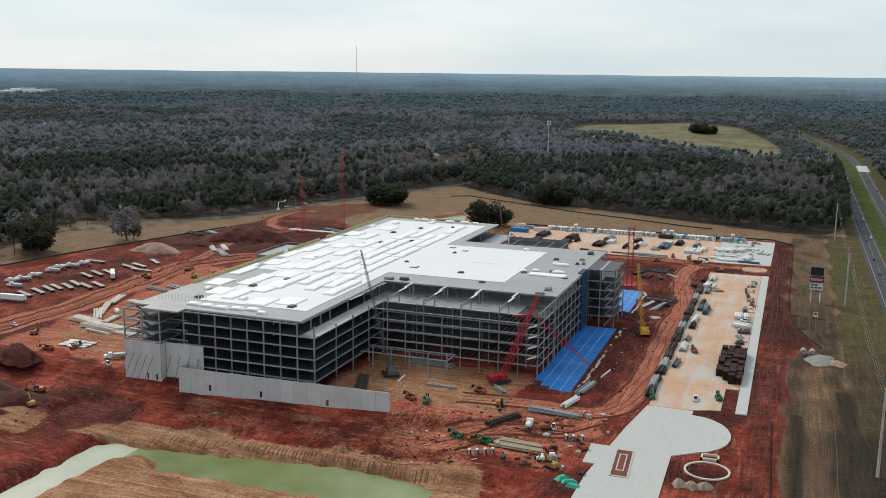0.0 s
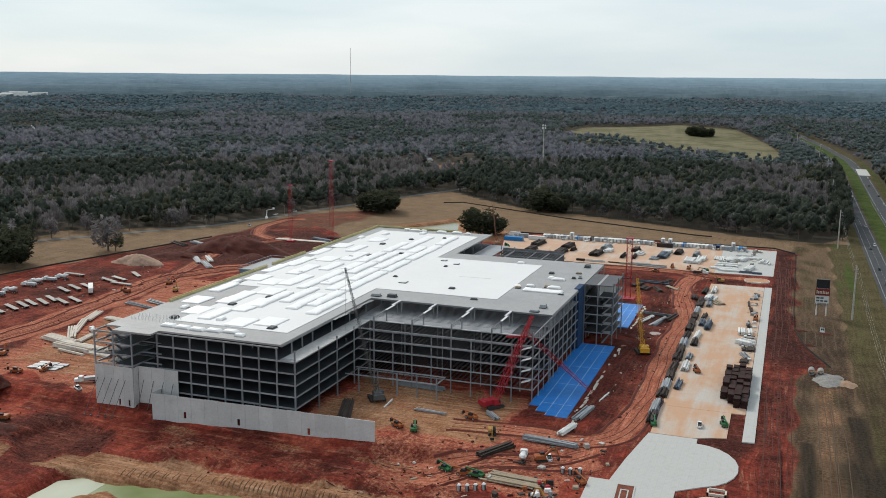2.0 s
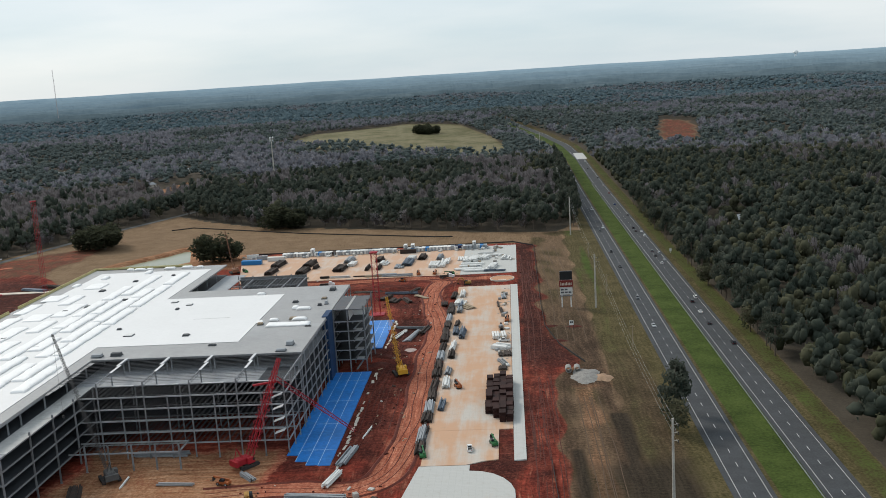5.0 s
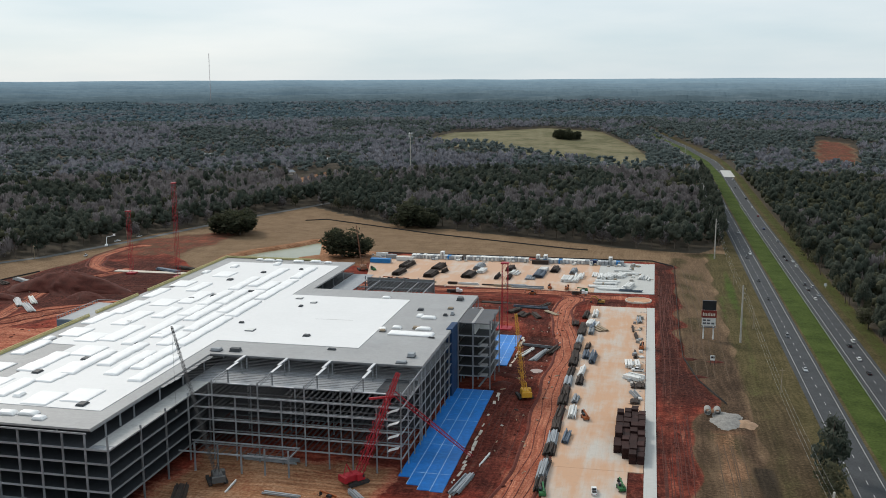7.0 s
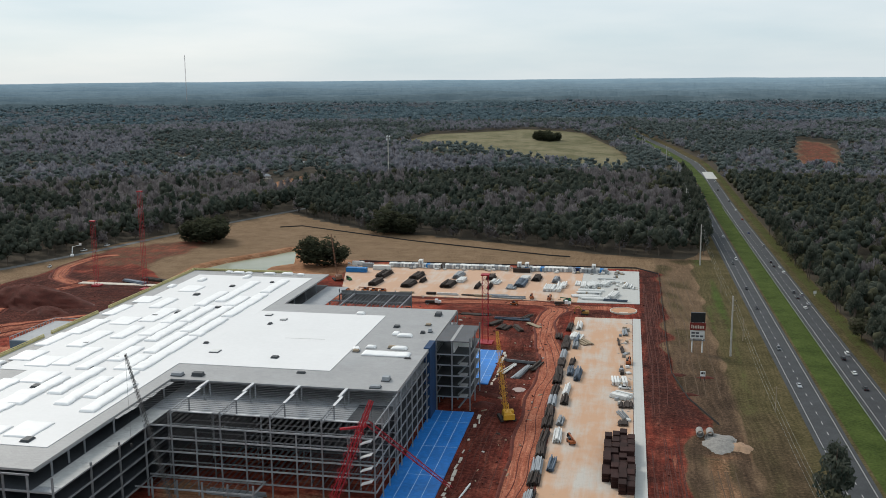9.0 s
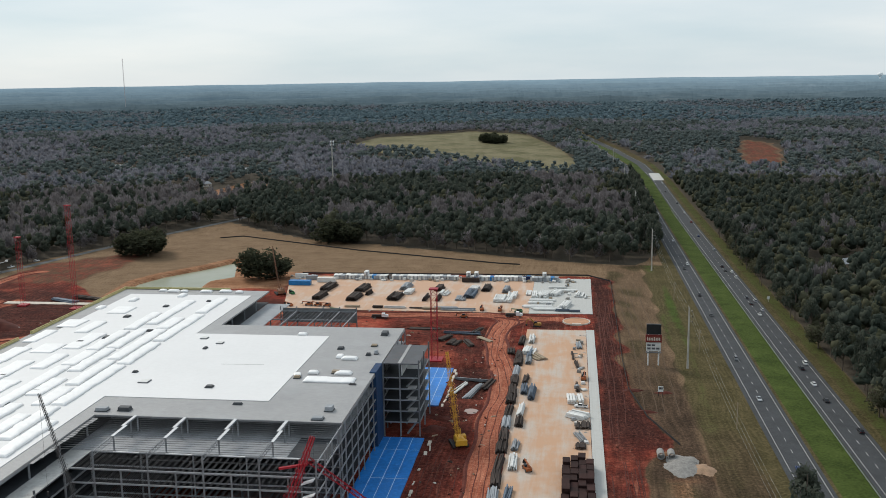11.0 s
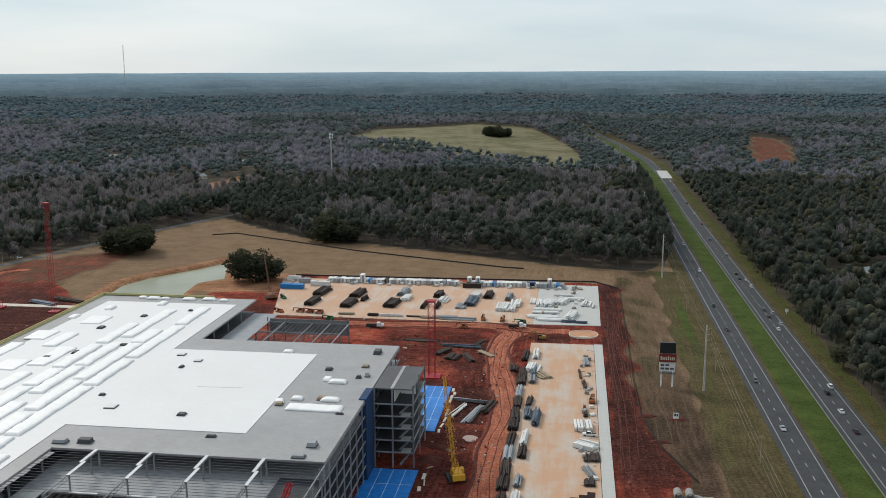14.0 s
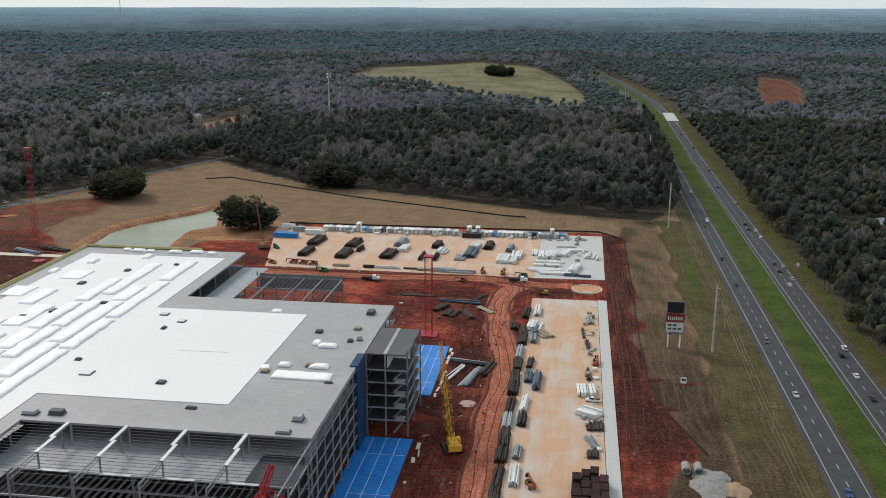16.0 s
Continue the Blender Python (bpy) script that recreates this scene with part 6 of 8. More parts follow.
def car(paint, kind="sedan"):
    th = thing("car", f"{paint} {'pickup truck' if kind == 'pickup' else 'car' if kind == 'sedan' else 'sport utility car'} on the road", "car" if kind != "pickup" else "pickup", pose(0, 0, -200))
    sec = {"sedan": ((-2.3, 0.72), (-2.2, 0.95), (-1.2, 1.0), (1.0, 0.95), (2.1, 0.75), (2.3, 0.6)), "suv": ((-2.3, 0.9), (-2.25, 1.05), (-1.2, 1.08), (1.1, 1.05), (2.2, 0.95), (2.35, 0.7)), "pickup": ((-2.75, 0.95), (-2.7, 1.05), (-1.2, 1.08), (1.4, 1.08), (2.6, 1.0), (2.8, 0.75))}[kind]
    part("body", MB().loft([[(-0.82, y, 0.28), (0.82, y, 0.28), (0.9, y, z * 0.7), (0.84, y, z), (-0.84, y, z), (-0.9, y, z * 0.7)] for y, z in sec]), M_PAINT[paint], th)
    a, b, c, d, h = {"sedan": (-1.7, -1.0, 0.35, 1.0, 1.43), "suv": (-2.2, -1.9, 0.4, 1.05, 1.72), "pickup": (-0.6, -0.4, 0.9, 1.5, 1.78)}[kind]
    part("cabin_glass", MB().loft([[(-0.76, a, 0.95), (0.76, a, 0.95), (0.76, d, 0.95), (-0.76, d, 0.95)], [(-0.6, b, h - 0.06), (0.6, b, h - 0.06), (0.6, c, h - 0.06), (-0.6, c, h - 0.06)]]), M_GLASS, th, "dark glass")
    part("roof", MB().box(-0.6, b, h - 0.058, 0.6, c, h), M_PAINT[paint], th)
    if kind == "pickup":
        part("bed", MB().box(-0.72, -2.6, 1.085, 0.72, -0.75, 1.1), M_BLACK, th, "dark open bed")
    for s in (-0.6, 0.6):
        part("headlight", MB().box(s - 0.18, sec[-1][0] - 0.06, 0.52, s + 0.18, sec[-1][0] + 0.02, 0.66), M_WHITE, th)
        part("tail_light", MB().box(s - 0.15, sec[0][0] - 0.02, 0.6, s + 0.15, sec[0][0] + 0.06, 0.8), M_RED, th)
    wheels(th, (-0.78, 0.78), (-1.45, 1.45) if kind != "pickup" else (-1.75, 1.75))
    return th


FLEET = [car("white"), car("silver"), car("black"), car("grey", "suv"), car("white", "suv"), car("red"), car("black", "suv"), car("white", "pickup"), car("silver", "suv"), car("blue")]
USED = set()


def park(k, x, y, turn, z=0.12, label=""):
    m = pose(x, y, z, 0, 0, turn)
    if k in USED:
        ob = copy_thing(FLEET[k], m)
    else:
        ob = FLEET[k]
        ob.matrix_basis = m
        USED.add(k)
    ob["group"] = "cars on the highway" if x > 60 else "vehicles on the site"
    if label:
        ob["label"] = label
    return ob


def road_z(x, y):
    return float(height(np.array([float(x)]), np.array([float(y)]))[0]) + 0.1


for k, x, y in ((3, 72.8, 563.7), (1, 72.9, 504.8), (9, 72.6, 430), (4, 77.0, 803), (2, 73.2, 787), (6, 73.0, 702), (8, 77.0, 905), (3, 73.0, 960), (4, 76.8, 1121), (1, 73.0, 1170), (2, 73.0, 650), (5, 73.1, 1010)):
    park(k, x + bend(y), y, 180, road_z(x, y))
for k, x, y in ((4, 104.2, 559.5), (6, 100.6, 550.7), (0, 100.6, 527.6), (2, 100.4, 505.2), (0, 100.8, 654.4), (1, 104.4, 665.3), (2, 100.6, 680.4), (8, 104.4, 688.6), (3, 100.7, 696.8), (0, 104.5, 777), (8, 104.6, 864), (6, 100.6, 796), (2, 100.6, 781), (4, 104.3, 757.8), (9, 100.7, 930), (0, 104.6, 1070), (3, 104.5, 1137), (5, 104.2, 1010), (2, 100.7, 1230), (4, 104.5, 1310), (6, 104.4, 470)):
    park(k, x + bend(y), y, 0, road_z(x, y))
for k, x, y, a in ((7, -2.5, 488, 85), (0, -345, 338, 80), (7, -259, 303, 60), (7, -14.5, 353, 5), (7, -420, 700, 20), (0, -392, 480, 40), (7, -60, 303, 20), (4, -426, 790, -20), (7, -432, 765, -20), (7, -380, 905, -20)):
    park(k, x, y, a, 0.34 if -32 < x < 1 else road_z(x, y) - 0.05, "white pickup truck on the building site" if k == 7 else "white car parked on the building site")


M_CRATE2 = worn("weathered_trailer_deck", (0.40, 0.38, 0.35), 0.8, 0, 0.8, 0.2, (0.3, 0.15, 0.1), 0.35, 0.25)


def semi_trailer(label, load):
    th = thing("flatbed_trailer", label, "trailer", pose(0, 0, -220), "trailers parked on the clay")
    part("deck", MB().box(-1.3, -8, 1.15, 1.3, 8, 1.4), M_CRATE2, th, "pale trailer deck")
    part("frame", MB().box(-0.5, -7.8, 0.8, 0.5, 7.8, 1.15), M_BLACK, th)
    wheels(th, (-1.0, 1.0), (-6.6, -5.3), 1.5)
    for s in (-0.8, 0.8):
        part("landing_leg", MB().box(s - 0.1, 4.5, 0, s + 0.1, 4.7, 1.1), M_BLACK, th)
    if load:
        part("side_panel", MB().box(-1.3, -8, 1.41, 1.3, 8, 4.0), M_PALESTEEL, th, "pale box body")
    return th


def truck(label, paint, body):
    th = thing("truck", label, "truck", pose(0, 0, -240), "trucks on the site")
    part("frame", MB().box(-0.5, -5, 0.7, 0.5, 3.4, 1.0), M_BLACK, th)
    part("cab", MB().loft([[(-1.2, y, 1.0), (1.2, y, 1.0), (1.2, y, z), (1.0, y, z + 0.15), (-1.0, y, z + 0.15), (-1.2, y, z)] for y, z in ((1.3, 3.0), (2.9, 3.0), (3.5, 2.2), (4.8, 2.0), (5.0, 1.7))]), M_PAINT[paint], th)
    part("windscreen", MB().box(-1.0, 3.2, 2.25, 1.0, 3.45, 2.9), M_GLASS, th, "dark glass")
    if body == "mixer":
        part("drum", MB().cone((0, 0.8, 2.2), (0, -2.2, 2.5), 0.8, 1.3, 12).cone((0, -2.2, 2.5), (0, -4.8, 3.2), 1.3, 0.5, 12), M_PAINT[paint], th, "mixer drum")
    elif body == "dump":
        part("tipper_body", MB().loft([[(-1.2, y, 1.1), (1.2, y, 1.1), (1.3, y, z), (-1.3, y, z)] for y, z in ((-5, 2.0), (-4.6, 2.5), (1.0, 2.5))]), M_PAINT["silver"], th)
    else:
        part("flat_bed", MB().box(-1.3, -5, 1.1, 1.3, 1.1, 1.3).box(-0.9, -4.6, 1.3, 0.9, 0.8, 2.1), M_RUST, th)
    wheels(th, (-1.0, 1.0), (-4.0, -2.7, 3.8), 1.5)
    return th


TRAILER, VAN = semi_trailer("pale flatbed trailer parked on the red clay", False), semi_trailer("pale box trailer parked on the red clay", True)
for x, y, a in ((-389, 391, 45), (-387, 399, 42), (-386, 406, 40), (-385, 411.5, 40), (-381, 416, 38), (-382, 424, 38), (-371, 420, 40), (-368, 427, 40), (-391, 444, 40), (-389, 451, 40), (-385, 457, 40), (-384, 476, 45), (-382, 483, 45), (-370, 470, 85), (-380, 497, 30), (-416, 482, 85)):
    copy_thing(TRAILER, pose(x, y, road_z(x, y) - 0.1, 0, 0, a + 22 if a < 60 else a))
copy_thing(VAN, pose(-384, 377, road_z(-384, 377) - 0.1, 0, 0, 95))
TRAILER.matrix_basis, VAN.matrix_basis = pose(-300, 432, road_z(-300, 432) - 0.1, 0, 0, 70), pose(-374.5, 448, road_z(-374, 448) - 0.1, 0, 0, 40)
MIXER, DUMP, FLAT = truck("white concrete mixer truck parked on the clay", "white", "mixer"), truck("white tipper truck parked on the clay", "white", "dump"), truck("white flatbed truck loaded with dark steel", "white", "flat")
for t, x, y, a in ((MIXER, -420, 414, 95), (DUMP, -419, 421, 100), (MIXER, -418, 430, 95), (DUMP, -420, 447, 95), (MIXER, -422, 455, 95), (DUMP, -419, 463, 95), (MIXER, -417, 472, 90), (FLAT, -118, 633, -88), (DUMP, -410, 405, 92), (MIXER, -312, 375, 45)):
    copy_thing(t, pose(x, y, road_z(x, y) - 0.1, 0, 0, a))
for t, x, y, a in ((MIXER, -68, 299, 10), (DUMP, -262, 312, 130), (FLAT, -40, 640, -90)):
    t.matrix_basis = pose(x, y, road_z(x, y) - 0.1, 0, 0, a)


def digger(label, mat, kind):
    th = thing("excavator" if kind == "digger" else "telehandler", label, "excavator" if kind == "digger" else "telehandler", pose(0, 0, -260), "machines on the site")
    if kind == "digger":
        for s in (-1.1, 1.1):
            part("track", MB().loft([[(x, y, z) for y, z in ((-2, 0.4), (-1.6, 0), (1.6, 0), (2, 0.4), (1.7, 0.9), (-1.7, 0.9))] for x in (s - 0.35, s + 0.35)]), M_BLACK, th)
        part("house", MB().loft([[(-1.3, y, 1.0), (1.3, y, 1.0), (1.3, y, z), (-1.3, y, z)] for y, z in ((-2.4, 1.9), (-2.0, 2.4), (0.6, 2.3), (1.2, 1.9))]), mat, th)
        part("cab", MB().loft([[(-1.25, y, 1.2), (-0.2, y, 1.2), (-0.2, y, z), (-1.25, y, z)] for y, z in ((-0.4, 3.0), (1.0, 3.0), (1.6, 2.3))]), M_GLASS, th, "dark glass cab")
        part("boom", MB().bar((0.3, 0.8, 1.6), (0.3, 3.6, 4.4), 0.5, 0.7).bar((0.3, 3.6, 4.4), (0.3, 5.4, 3.8), 0.45, 0.55), mat, th)
        part("arm", MB().bar((0.3, 5.4, 3.8), (0.3, 6.2, 1.2), 0.35, 0.4), mat, th)
        part("bucket", MB().loft([[(-0.4, y, z) for y, z in ((5.4, 0.9), (6.4, 1.2), (6.3, 0.3), (5.7, 0.05))], [(1.0, y, z) for y, z in ((5.4, 0.9), (6.4, 1.2), (6.3, 0.3), (5.7, 0.05))]]), M_BLACK, th)
    else:
        part("chassis", MB().loft([[(-1.1, y, 0.6), (1.1, y, 0.6), (1.1, y, z), (-1.1, y, z)] for y, z in ((-2.6, 1.5), (-1.5, 1.7), (1.2, 1.5), (2.3, 1.1))]), mat, th)
        part("cab", MB().loft([[(-1.1, y, 1.5), (-0.2, y, 1.5), (-0.25, y, z), (-1.05, y, z)] for y, z in ((-1.0, 2.4), (0.4, 2.5), (0.9, 2.0))]), M_GLASS, th, "dark glass cab")
        part("boom", MB().bar((0.4, -2.3, 2.0), (0.4, 4.2, 2.4), 0.45, 0.5), mat, th)
        part("fork", MB().box(-0.3, 4.0, 0.9, 1.1, 4.2, 2.3).box(-0.2, 4.2, 0.9, 0.0, 5.4, 1.0).box(0.8, 4.2, 0.9, 1.0, 5.4, 1.0), M_BLACK, th)
        wheels(th, (-1.0, 1.0), (-1.7, 1.6), 1.7)
    return th


M_ORANGE = worn("orange_machine_paint", (0.30, 0.09, 0.03), 0.5, 0, 1.0, 0.2, (0.15, 0.06, 0.03), 0.4)
M_DIGGER = worn("dusty_yellow_machine_paint", (0.36, 0.20, 0.05), 0.6, 0, 1.0, 0.2, (0.2, 0.08, 0.04), 0.6)
M_GREEN = worn("green_machine_paint", (0.025, 0.13, 0.045), 0.5, 0, 1.0, 0.2, (0.2, 0.08, 0.04), 0.4)
M_TEAL = worn("teal_green_sheeting", (0.03, 0.35, 0.25), 0.5)
DIG_Y, DIG_O = digger("yellow tracked excavator working in the clay", M_DIGGER, "digger"), digger("dusty orange tracked excavator on the clay", M_ORANGE, "digger")
HAND_G, HAND_O = digger("green telehandler on the site", M_GREEN, "lift"), digger("orange telehandler on the site", M_ORANGE, "lift")
SPOTS = [(DIG_Y, -260, 259, 60), (DIG_O, -269, 273, 100), (DIG_Y, -330, 469, 30), (DIG_O, -62, 300, -60), (DIG_Y, -26, 621, 80), (DIG_O, -345, 484, 10), (DIG_Y, -52, 268, 60), (HAND_G, -79, 281, 80), (HAND_G, -38, 649, 90), (HAND_G, -147, 645, 85),
         (HAND_O, -162, 658, 80), (HAND_O, -168, 659, 95), (HAND_O, -180, 657, 60), (HAND_O, -156, 657, 100), (HAND_O, -69, 636, 90), (HAND_O, -49, 653, 0), (HAND_O, -60, 654, 10), (HAND_G, -31, 349, 10), (HAND_O, -22, 421, 20), (HAND_O, -1, 526, 0), (HAND_G, -6, 357, 15),
         (HAND_O, -120, 312, 60), (HAND_G, -113, 311, 20), (HAND_O, -84, 283, 90), (HAND_G, -92, 287, 60), (DIG_O, -325, 330, 30), (HAND_O, -300, 312, 100), (HAND_O, -290, 318, 10), (DIG_O, -354, 455, 70), (HAND_O, -46, 288, 40), (DIG_Y, -85, 318, 200), (HAND_G, -188, 690, 40), (HAND_O, -97, 330, 70), (DIG_O, -288, 462, 10)]
for t, x, y, a in SPOTS:
    zz = 0.34 if (-31 < x < 1 and 349 < y < 612) or (y > 648 and -180 < x < 5) else road_z(x, y) - 0.1
    if t.location.z < -100:
        t.matrix_basis = pose(x, y, zz, 0, 0, a)
    else:
        copy_thing(t, pose(x, y, zz, 0, 0, a))

# ---- containers, cabins and clutter ----
M_CONT = {"white": M_PALESTEEL, "blue": worn("blue_container_paint", (0.02, 0.17, 0.42), 0.5, 0, 0.8, 0.12), "grey": M_GALV, "dark": M_RUST, "navy": worn("navy_panel", (0.012, 0.02, 0.07), 0.5)}


def container(colour, lx, ly, h, label):
    th = thing("container", label, "container", pose(0, 0, -280), "containers in the yard")
    mb, n = MB(), int(ly / 0.7)
    rings = []
    for i in range(n):
        for u, k in ((0.0, 0.0), (0.35, 0.0), (0.45, 0.08), (0.9, 0.08)):
            y, w = -ly / 2 + ly * (i + u) / n, lx / 2 - k
            rings.append([(-w, y, 0.12), (w, y, 0.12), (w, y, h - 0.1), (-w, y, h - 0.1)])
    part("body", mb.loft(rings), M_CONT[colour], th)
    part("roof", MB().box(-lx / 2, -ly / 2, h - 0.09, lx / 2, ly / 2, h), M_CONT[colour], th)
    part("door", MB().box(-lx / 2 + 0.1, -ly / 2 - 0.06, 0.2, -0.03, -ly / 2 - 0.005, h - 0.15), M_CONT[colour], th)
    part("door", MB().box(0.03, -ly / 2 - 0.06, 0.2, lx / 2 - 0.1, -ly / 2 - 0.005, h - 0.15), M_GALV, th)
    return th


CONT = {c: container(c, 2.6, 6.0, 2.7, f"{c} storage container in the yard row") for c in ("white", "blue", "grey", "dark")}
r = np.random.default_rng(77)
x = -171.0
while x < -16:
    c = ("white", "white", "grey", "white", "dark", "white", "grey", "white", "white", "white", "blue")[int(r.integers(0, 11))]
    if not (-84 < x < -78 or -52 < x < -50):
        t = CONT[c]
        m = pose(x, 741 + r.normal() * 0.5, 0.33, 0, 0, r.normal() * 2)
        if t.location.z < -100:
            t.matrix_basis = m
        else:
            copy_thing(t, m)
        if r.random() < 0.07:
            copy_thing(CONT["white"], pose(x, 741, 3.05))
    x += 2.75
for x, y, lx, ly, c, a in ((-190.5, 718, 5, 15, "blue", 88), (-174.5, 727.5, 2.6, 13, "white", 88), (-75, 733, 2.6, 12, "dark", 90), (-37, 739.8, 2.8, 6, "navy", 90), (-187, 735, 2.6, 8, "grey", 90), (-196, 741, 2.6, 9, "white", 88)):
    b = container(c, lx, ly, 3.0, f"{c} long storage container in the yard")
    b.matrix_basis = pose(x, y, 0.33, 0, 0, a)
M_CRATE = worn("pallet_goods", (0.42, 0.40, 0.37), 0.8, 0, 1.0, 0.2, (0.3, 0.15, 0.1), 0.3, 0.5)


def pallet_load(x, y, lx, ly, h, a, mat, label, z=0.33):
    th = thing("pallet_load", label, "pallet", pose(x, y, z, 0, 0, a), "pallets of goods")
    part("pallet", MB().box(-lx / 2, -ly / 2, 0, lx / 2, ly / 2, 0.15), M_PLANK, th)
    part("load", MB().loft([[(-lx * k / 2, -ly * k / 2, zz), (lx * k / 2, -ly * k / 2, zz), (lx * k / 2, ly * k / 2, zz), (-lx * k / 2, ly * k / 2, zz)] for zz, k in ((0.15, 0.94), (h * 0.9, 0.94), (h, 0.84))]), mat, th)
    return th


for i in range(112):
    px, py = (r.uniform(-205, 0), r.uniform(743, 748)) if i < 34 else (r.uniform(-6, 0.2), r.uniform(440, 600)) if i < 50 else (r.uniform(-30, -2), r.uniform(653, 740)) if i < 70 else (r.uniform(-200, 2), r.uniform(733, 738.5))
    pallet_load(px, py, r.uniform(1.2, 2.6), r.uniform(1.2, 2.4), r.uniform(0.7, 1.8), r.uniform(0, 90), (M_CRATE, M_PALESTEEL, M_PLANK, M_GALV)[int(r.integers(0, 4))], "pallet of wrapped building goods standing on the concrete")
for i in range(14):
    px, py = (r.uniform(-78, -40), r.uniform(262, 325)) if i < 30 else (r.uniform(-330, -270), r.uniform(310, 470))
    pallet_load(px, py, r.uniform(0.9, 2.4), r.uniform(0.9, 2.4), r.uniform(0.5, 1.5), r.uniform(0, 90), (M_CRATE, M_RUST, M_RUST, M_PLANK)[int(r.integers(0, 4))], "heap of building goods lying on the red clay", z=0.0)
# portable toilets
TOILET = thing("portable_toilet", "portable toilet cabin with a white roof on the clay", "portable toilet", pose(-81, 269.5, road_z(-81, 269.5) - 0.15), "portable toilets")
part("cabin", MB().loft([[(-0.55, -0.55, z), (0.55, -0.55, z), (0.55, 0.55, z), (-0.55, 0.55, z)] for z in (0, 2.0)]), M_BLACK, TOILET, "dark cabin")
part("roof", MB().hull([(-0.62, -0.62, 2.0), (0.62, -0.62, 2.0), (0.62, 0.62, 2.0), (-0.62, 0.62, 2.0)], [(-0.3, -0.3, 2.4), (0.3, -0.3, 2.4), (0.3, 0.3, 2.4), (-0.3, 0.3, 2.4)]), M_WHITE, TOILET, "white roof")
part("door", MB().box(-0.4, -0.6, 0.1, 0.4, -0.56, 1.9), M_GALV, TOILET)
for x, y in ((-78.5, 270.2), (-76, 271), (-73.5, 271.8), (-53, 293.2), (-50.5, 293.5), (-47.5, 294.6)):
    copy_thing(TOILET, pose(x, y, road_z(x, y) - 0.15))
for i in range(18):                                                   # a huddle of crates, barriers and small plant by the entrance
    px, py = -63 + 15 * r.random(), 265 + 18 * r.random()
    pallet_load(px, py, r.uniform(0.9, 2.6), r.uniform(0.8, 1.8), r.uniform(0.6, 2.0), r.uniform(0, 90), (M_WHITE, M_RUST, M_RED, M_BLACK, M_ORANGE, M_GALV)[i % 6], "small crates and barriers huddled on the red clay", z=road_z(px, py) - 0.15)
for x, y, a in ((-44, 259, 20), (-47, 261, 60), (-42, 256, -10)):
    single("green_tarp_heap", MB().turned(x, y, 0.0, 5, 2.2, 1.0, a, 0.5), M_TEAL, "heap under teal green sheeting on the clay", "tarpaulin")
for i in range(9):                                                    # pipe bollards by the entrance
    single("steel_plate", MB().turned(-298 + (i % 3) * 5.2, 320 + (i // 3) * 3.4, 0.1, 4.6, 2.8, 0.5, 12), M_GALV, "grey formwork plate lying on the clay", "plate", "plates laid out on the clay")

# ---- on the roof: small plant ----
M_KERB = worn("roof_kerb_steel", (0.07, 0.075, 0.08), 0.6, 0.1, 1.0, 0.2)


def roof_unit(x, y, lx, ly, h, mat, label, z=ZR):
    th = thing("roof_unit", label, "roof unit", pose(x, y, z), "units on the roof")
    part("kerb", MB().box(-lx / 2 - 0.2, -ly / 2 - 0.2, 0, lx / 2 + 0.2, ly / 2 + 0.2, 0.3), M_KERB, th)
    part("casing", MB().hull([(-lx / 2, -ly / 2, 0.3), (lx / 2, -ly / 2, 0.3), (lx / 2, ly / 2, 0.3), (-lx / 2, ly / 2, 0.3)], [(-lx / 2 + 0.1, -ly / 2 + 0.1, h), (lx / 2 - 0.1, -ly / 2 + 0.1, h), (lx / 2 - 0.1, ly / 2 - 0.1, h), (-lx / 2 + 0.1, ly / 2 - 0.1, h)]), mat, th)
    return th


for x, y, lx, ly, h, mat in ((-86.3, 396, 2.6, 3.0, 1.6, M_GALV), (-88, 387.4, 3.6, 2.2, 0.9, M_GALV), (-87.1, 473, 2.2, 2.2, 0.8, M_PLANK), (-84, 462, 1.4, 1.6, 1.6, M_GALV), (-86.8, 460, 1.6, 1.6, 1.0, M_KERB), (-86.2, 491, 2.6, 4.0, 1.4, M_KERB), (-100, 468, 2.2, 2.4, 0.9, M_KERB),
                             (-94, 436, 3.0, 2.2, 1.1, M_PLANK), (-107, 429, 2.2, 1.8, 1.0, M_PLANK), (-84.7, 423, 2.2, 0.6, 0.6, M_KERB), (-162.8, 389, 4.0, 2.4, 1.2, M_STEEL), (-155.3, 390, 4.0, 2.4, 1.3, M_KERB), (-119.1, 399, 2.8, 1.2, 0.7, M_KERB)):
    roof_unit(x, y, lx, ly, h, mat, "small metal roof unit on the grey roof board", ZR)
for x, y, lx, ly in ((-213.5, 512, 2.4, 3.2), (-205.3, 476, 2.4, 3.4), (-213.4, 467.5, 2.6, 3.4), (-203.6, 533, 2.0, 2.6), (-191.3, 488, 2.6, 2.0), (-156, 463.4, 1.2, 2.2), (-135.5, 415.4, 2.4, 2.2), (-170.6, 430, 1.6, 1.4), (-186.4, 545, 1.6, 1.4), (-178, 322, 2.6, 3.4), (-206, 368, 2.4, 3.0), (-214, 350, 2.4, 3.2),
                     (-200, 392, 2.4, 3.2), (-219, 422, 2.2, 3.0), (-196, 404, 2.2, 2.6), (-224, 322, 2.6, 3.0)):
    roof_unit(x, y, lx, ly, 0.7, M_KERB, "dark smoke hatch on the white roof membrane", ZR + 0.2)
for x, y, lx, ly in ((-162.3, 478.5, 2.6, 2.6), (-152.7, 471.6, 2.4, 2.4), (-161.9, 419.4, 3.4, 3.4)):
    roof_unit(x, y, lx, ly, 0.5, M_PALESTEEL, "pale roof pad on the white membrane", ZR + 0.2)
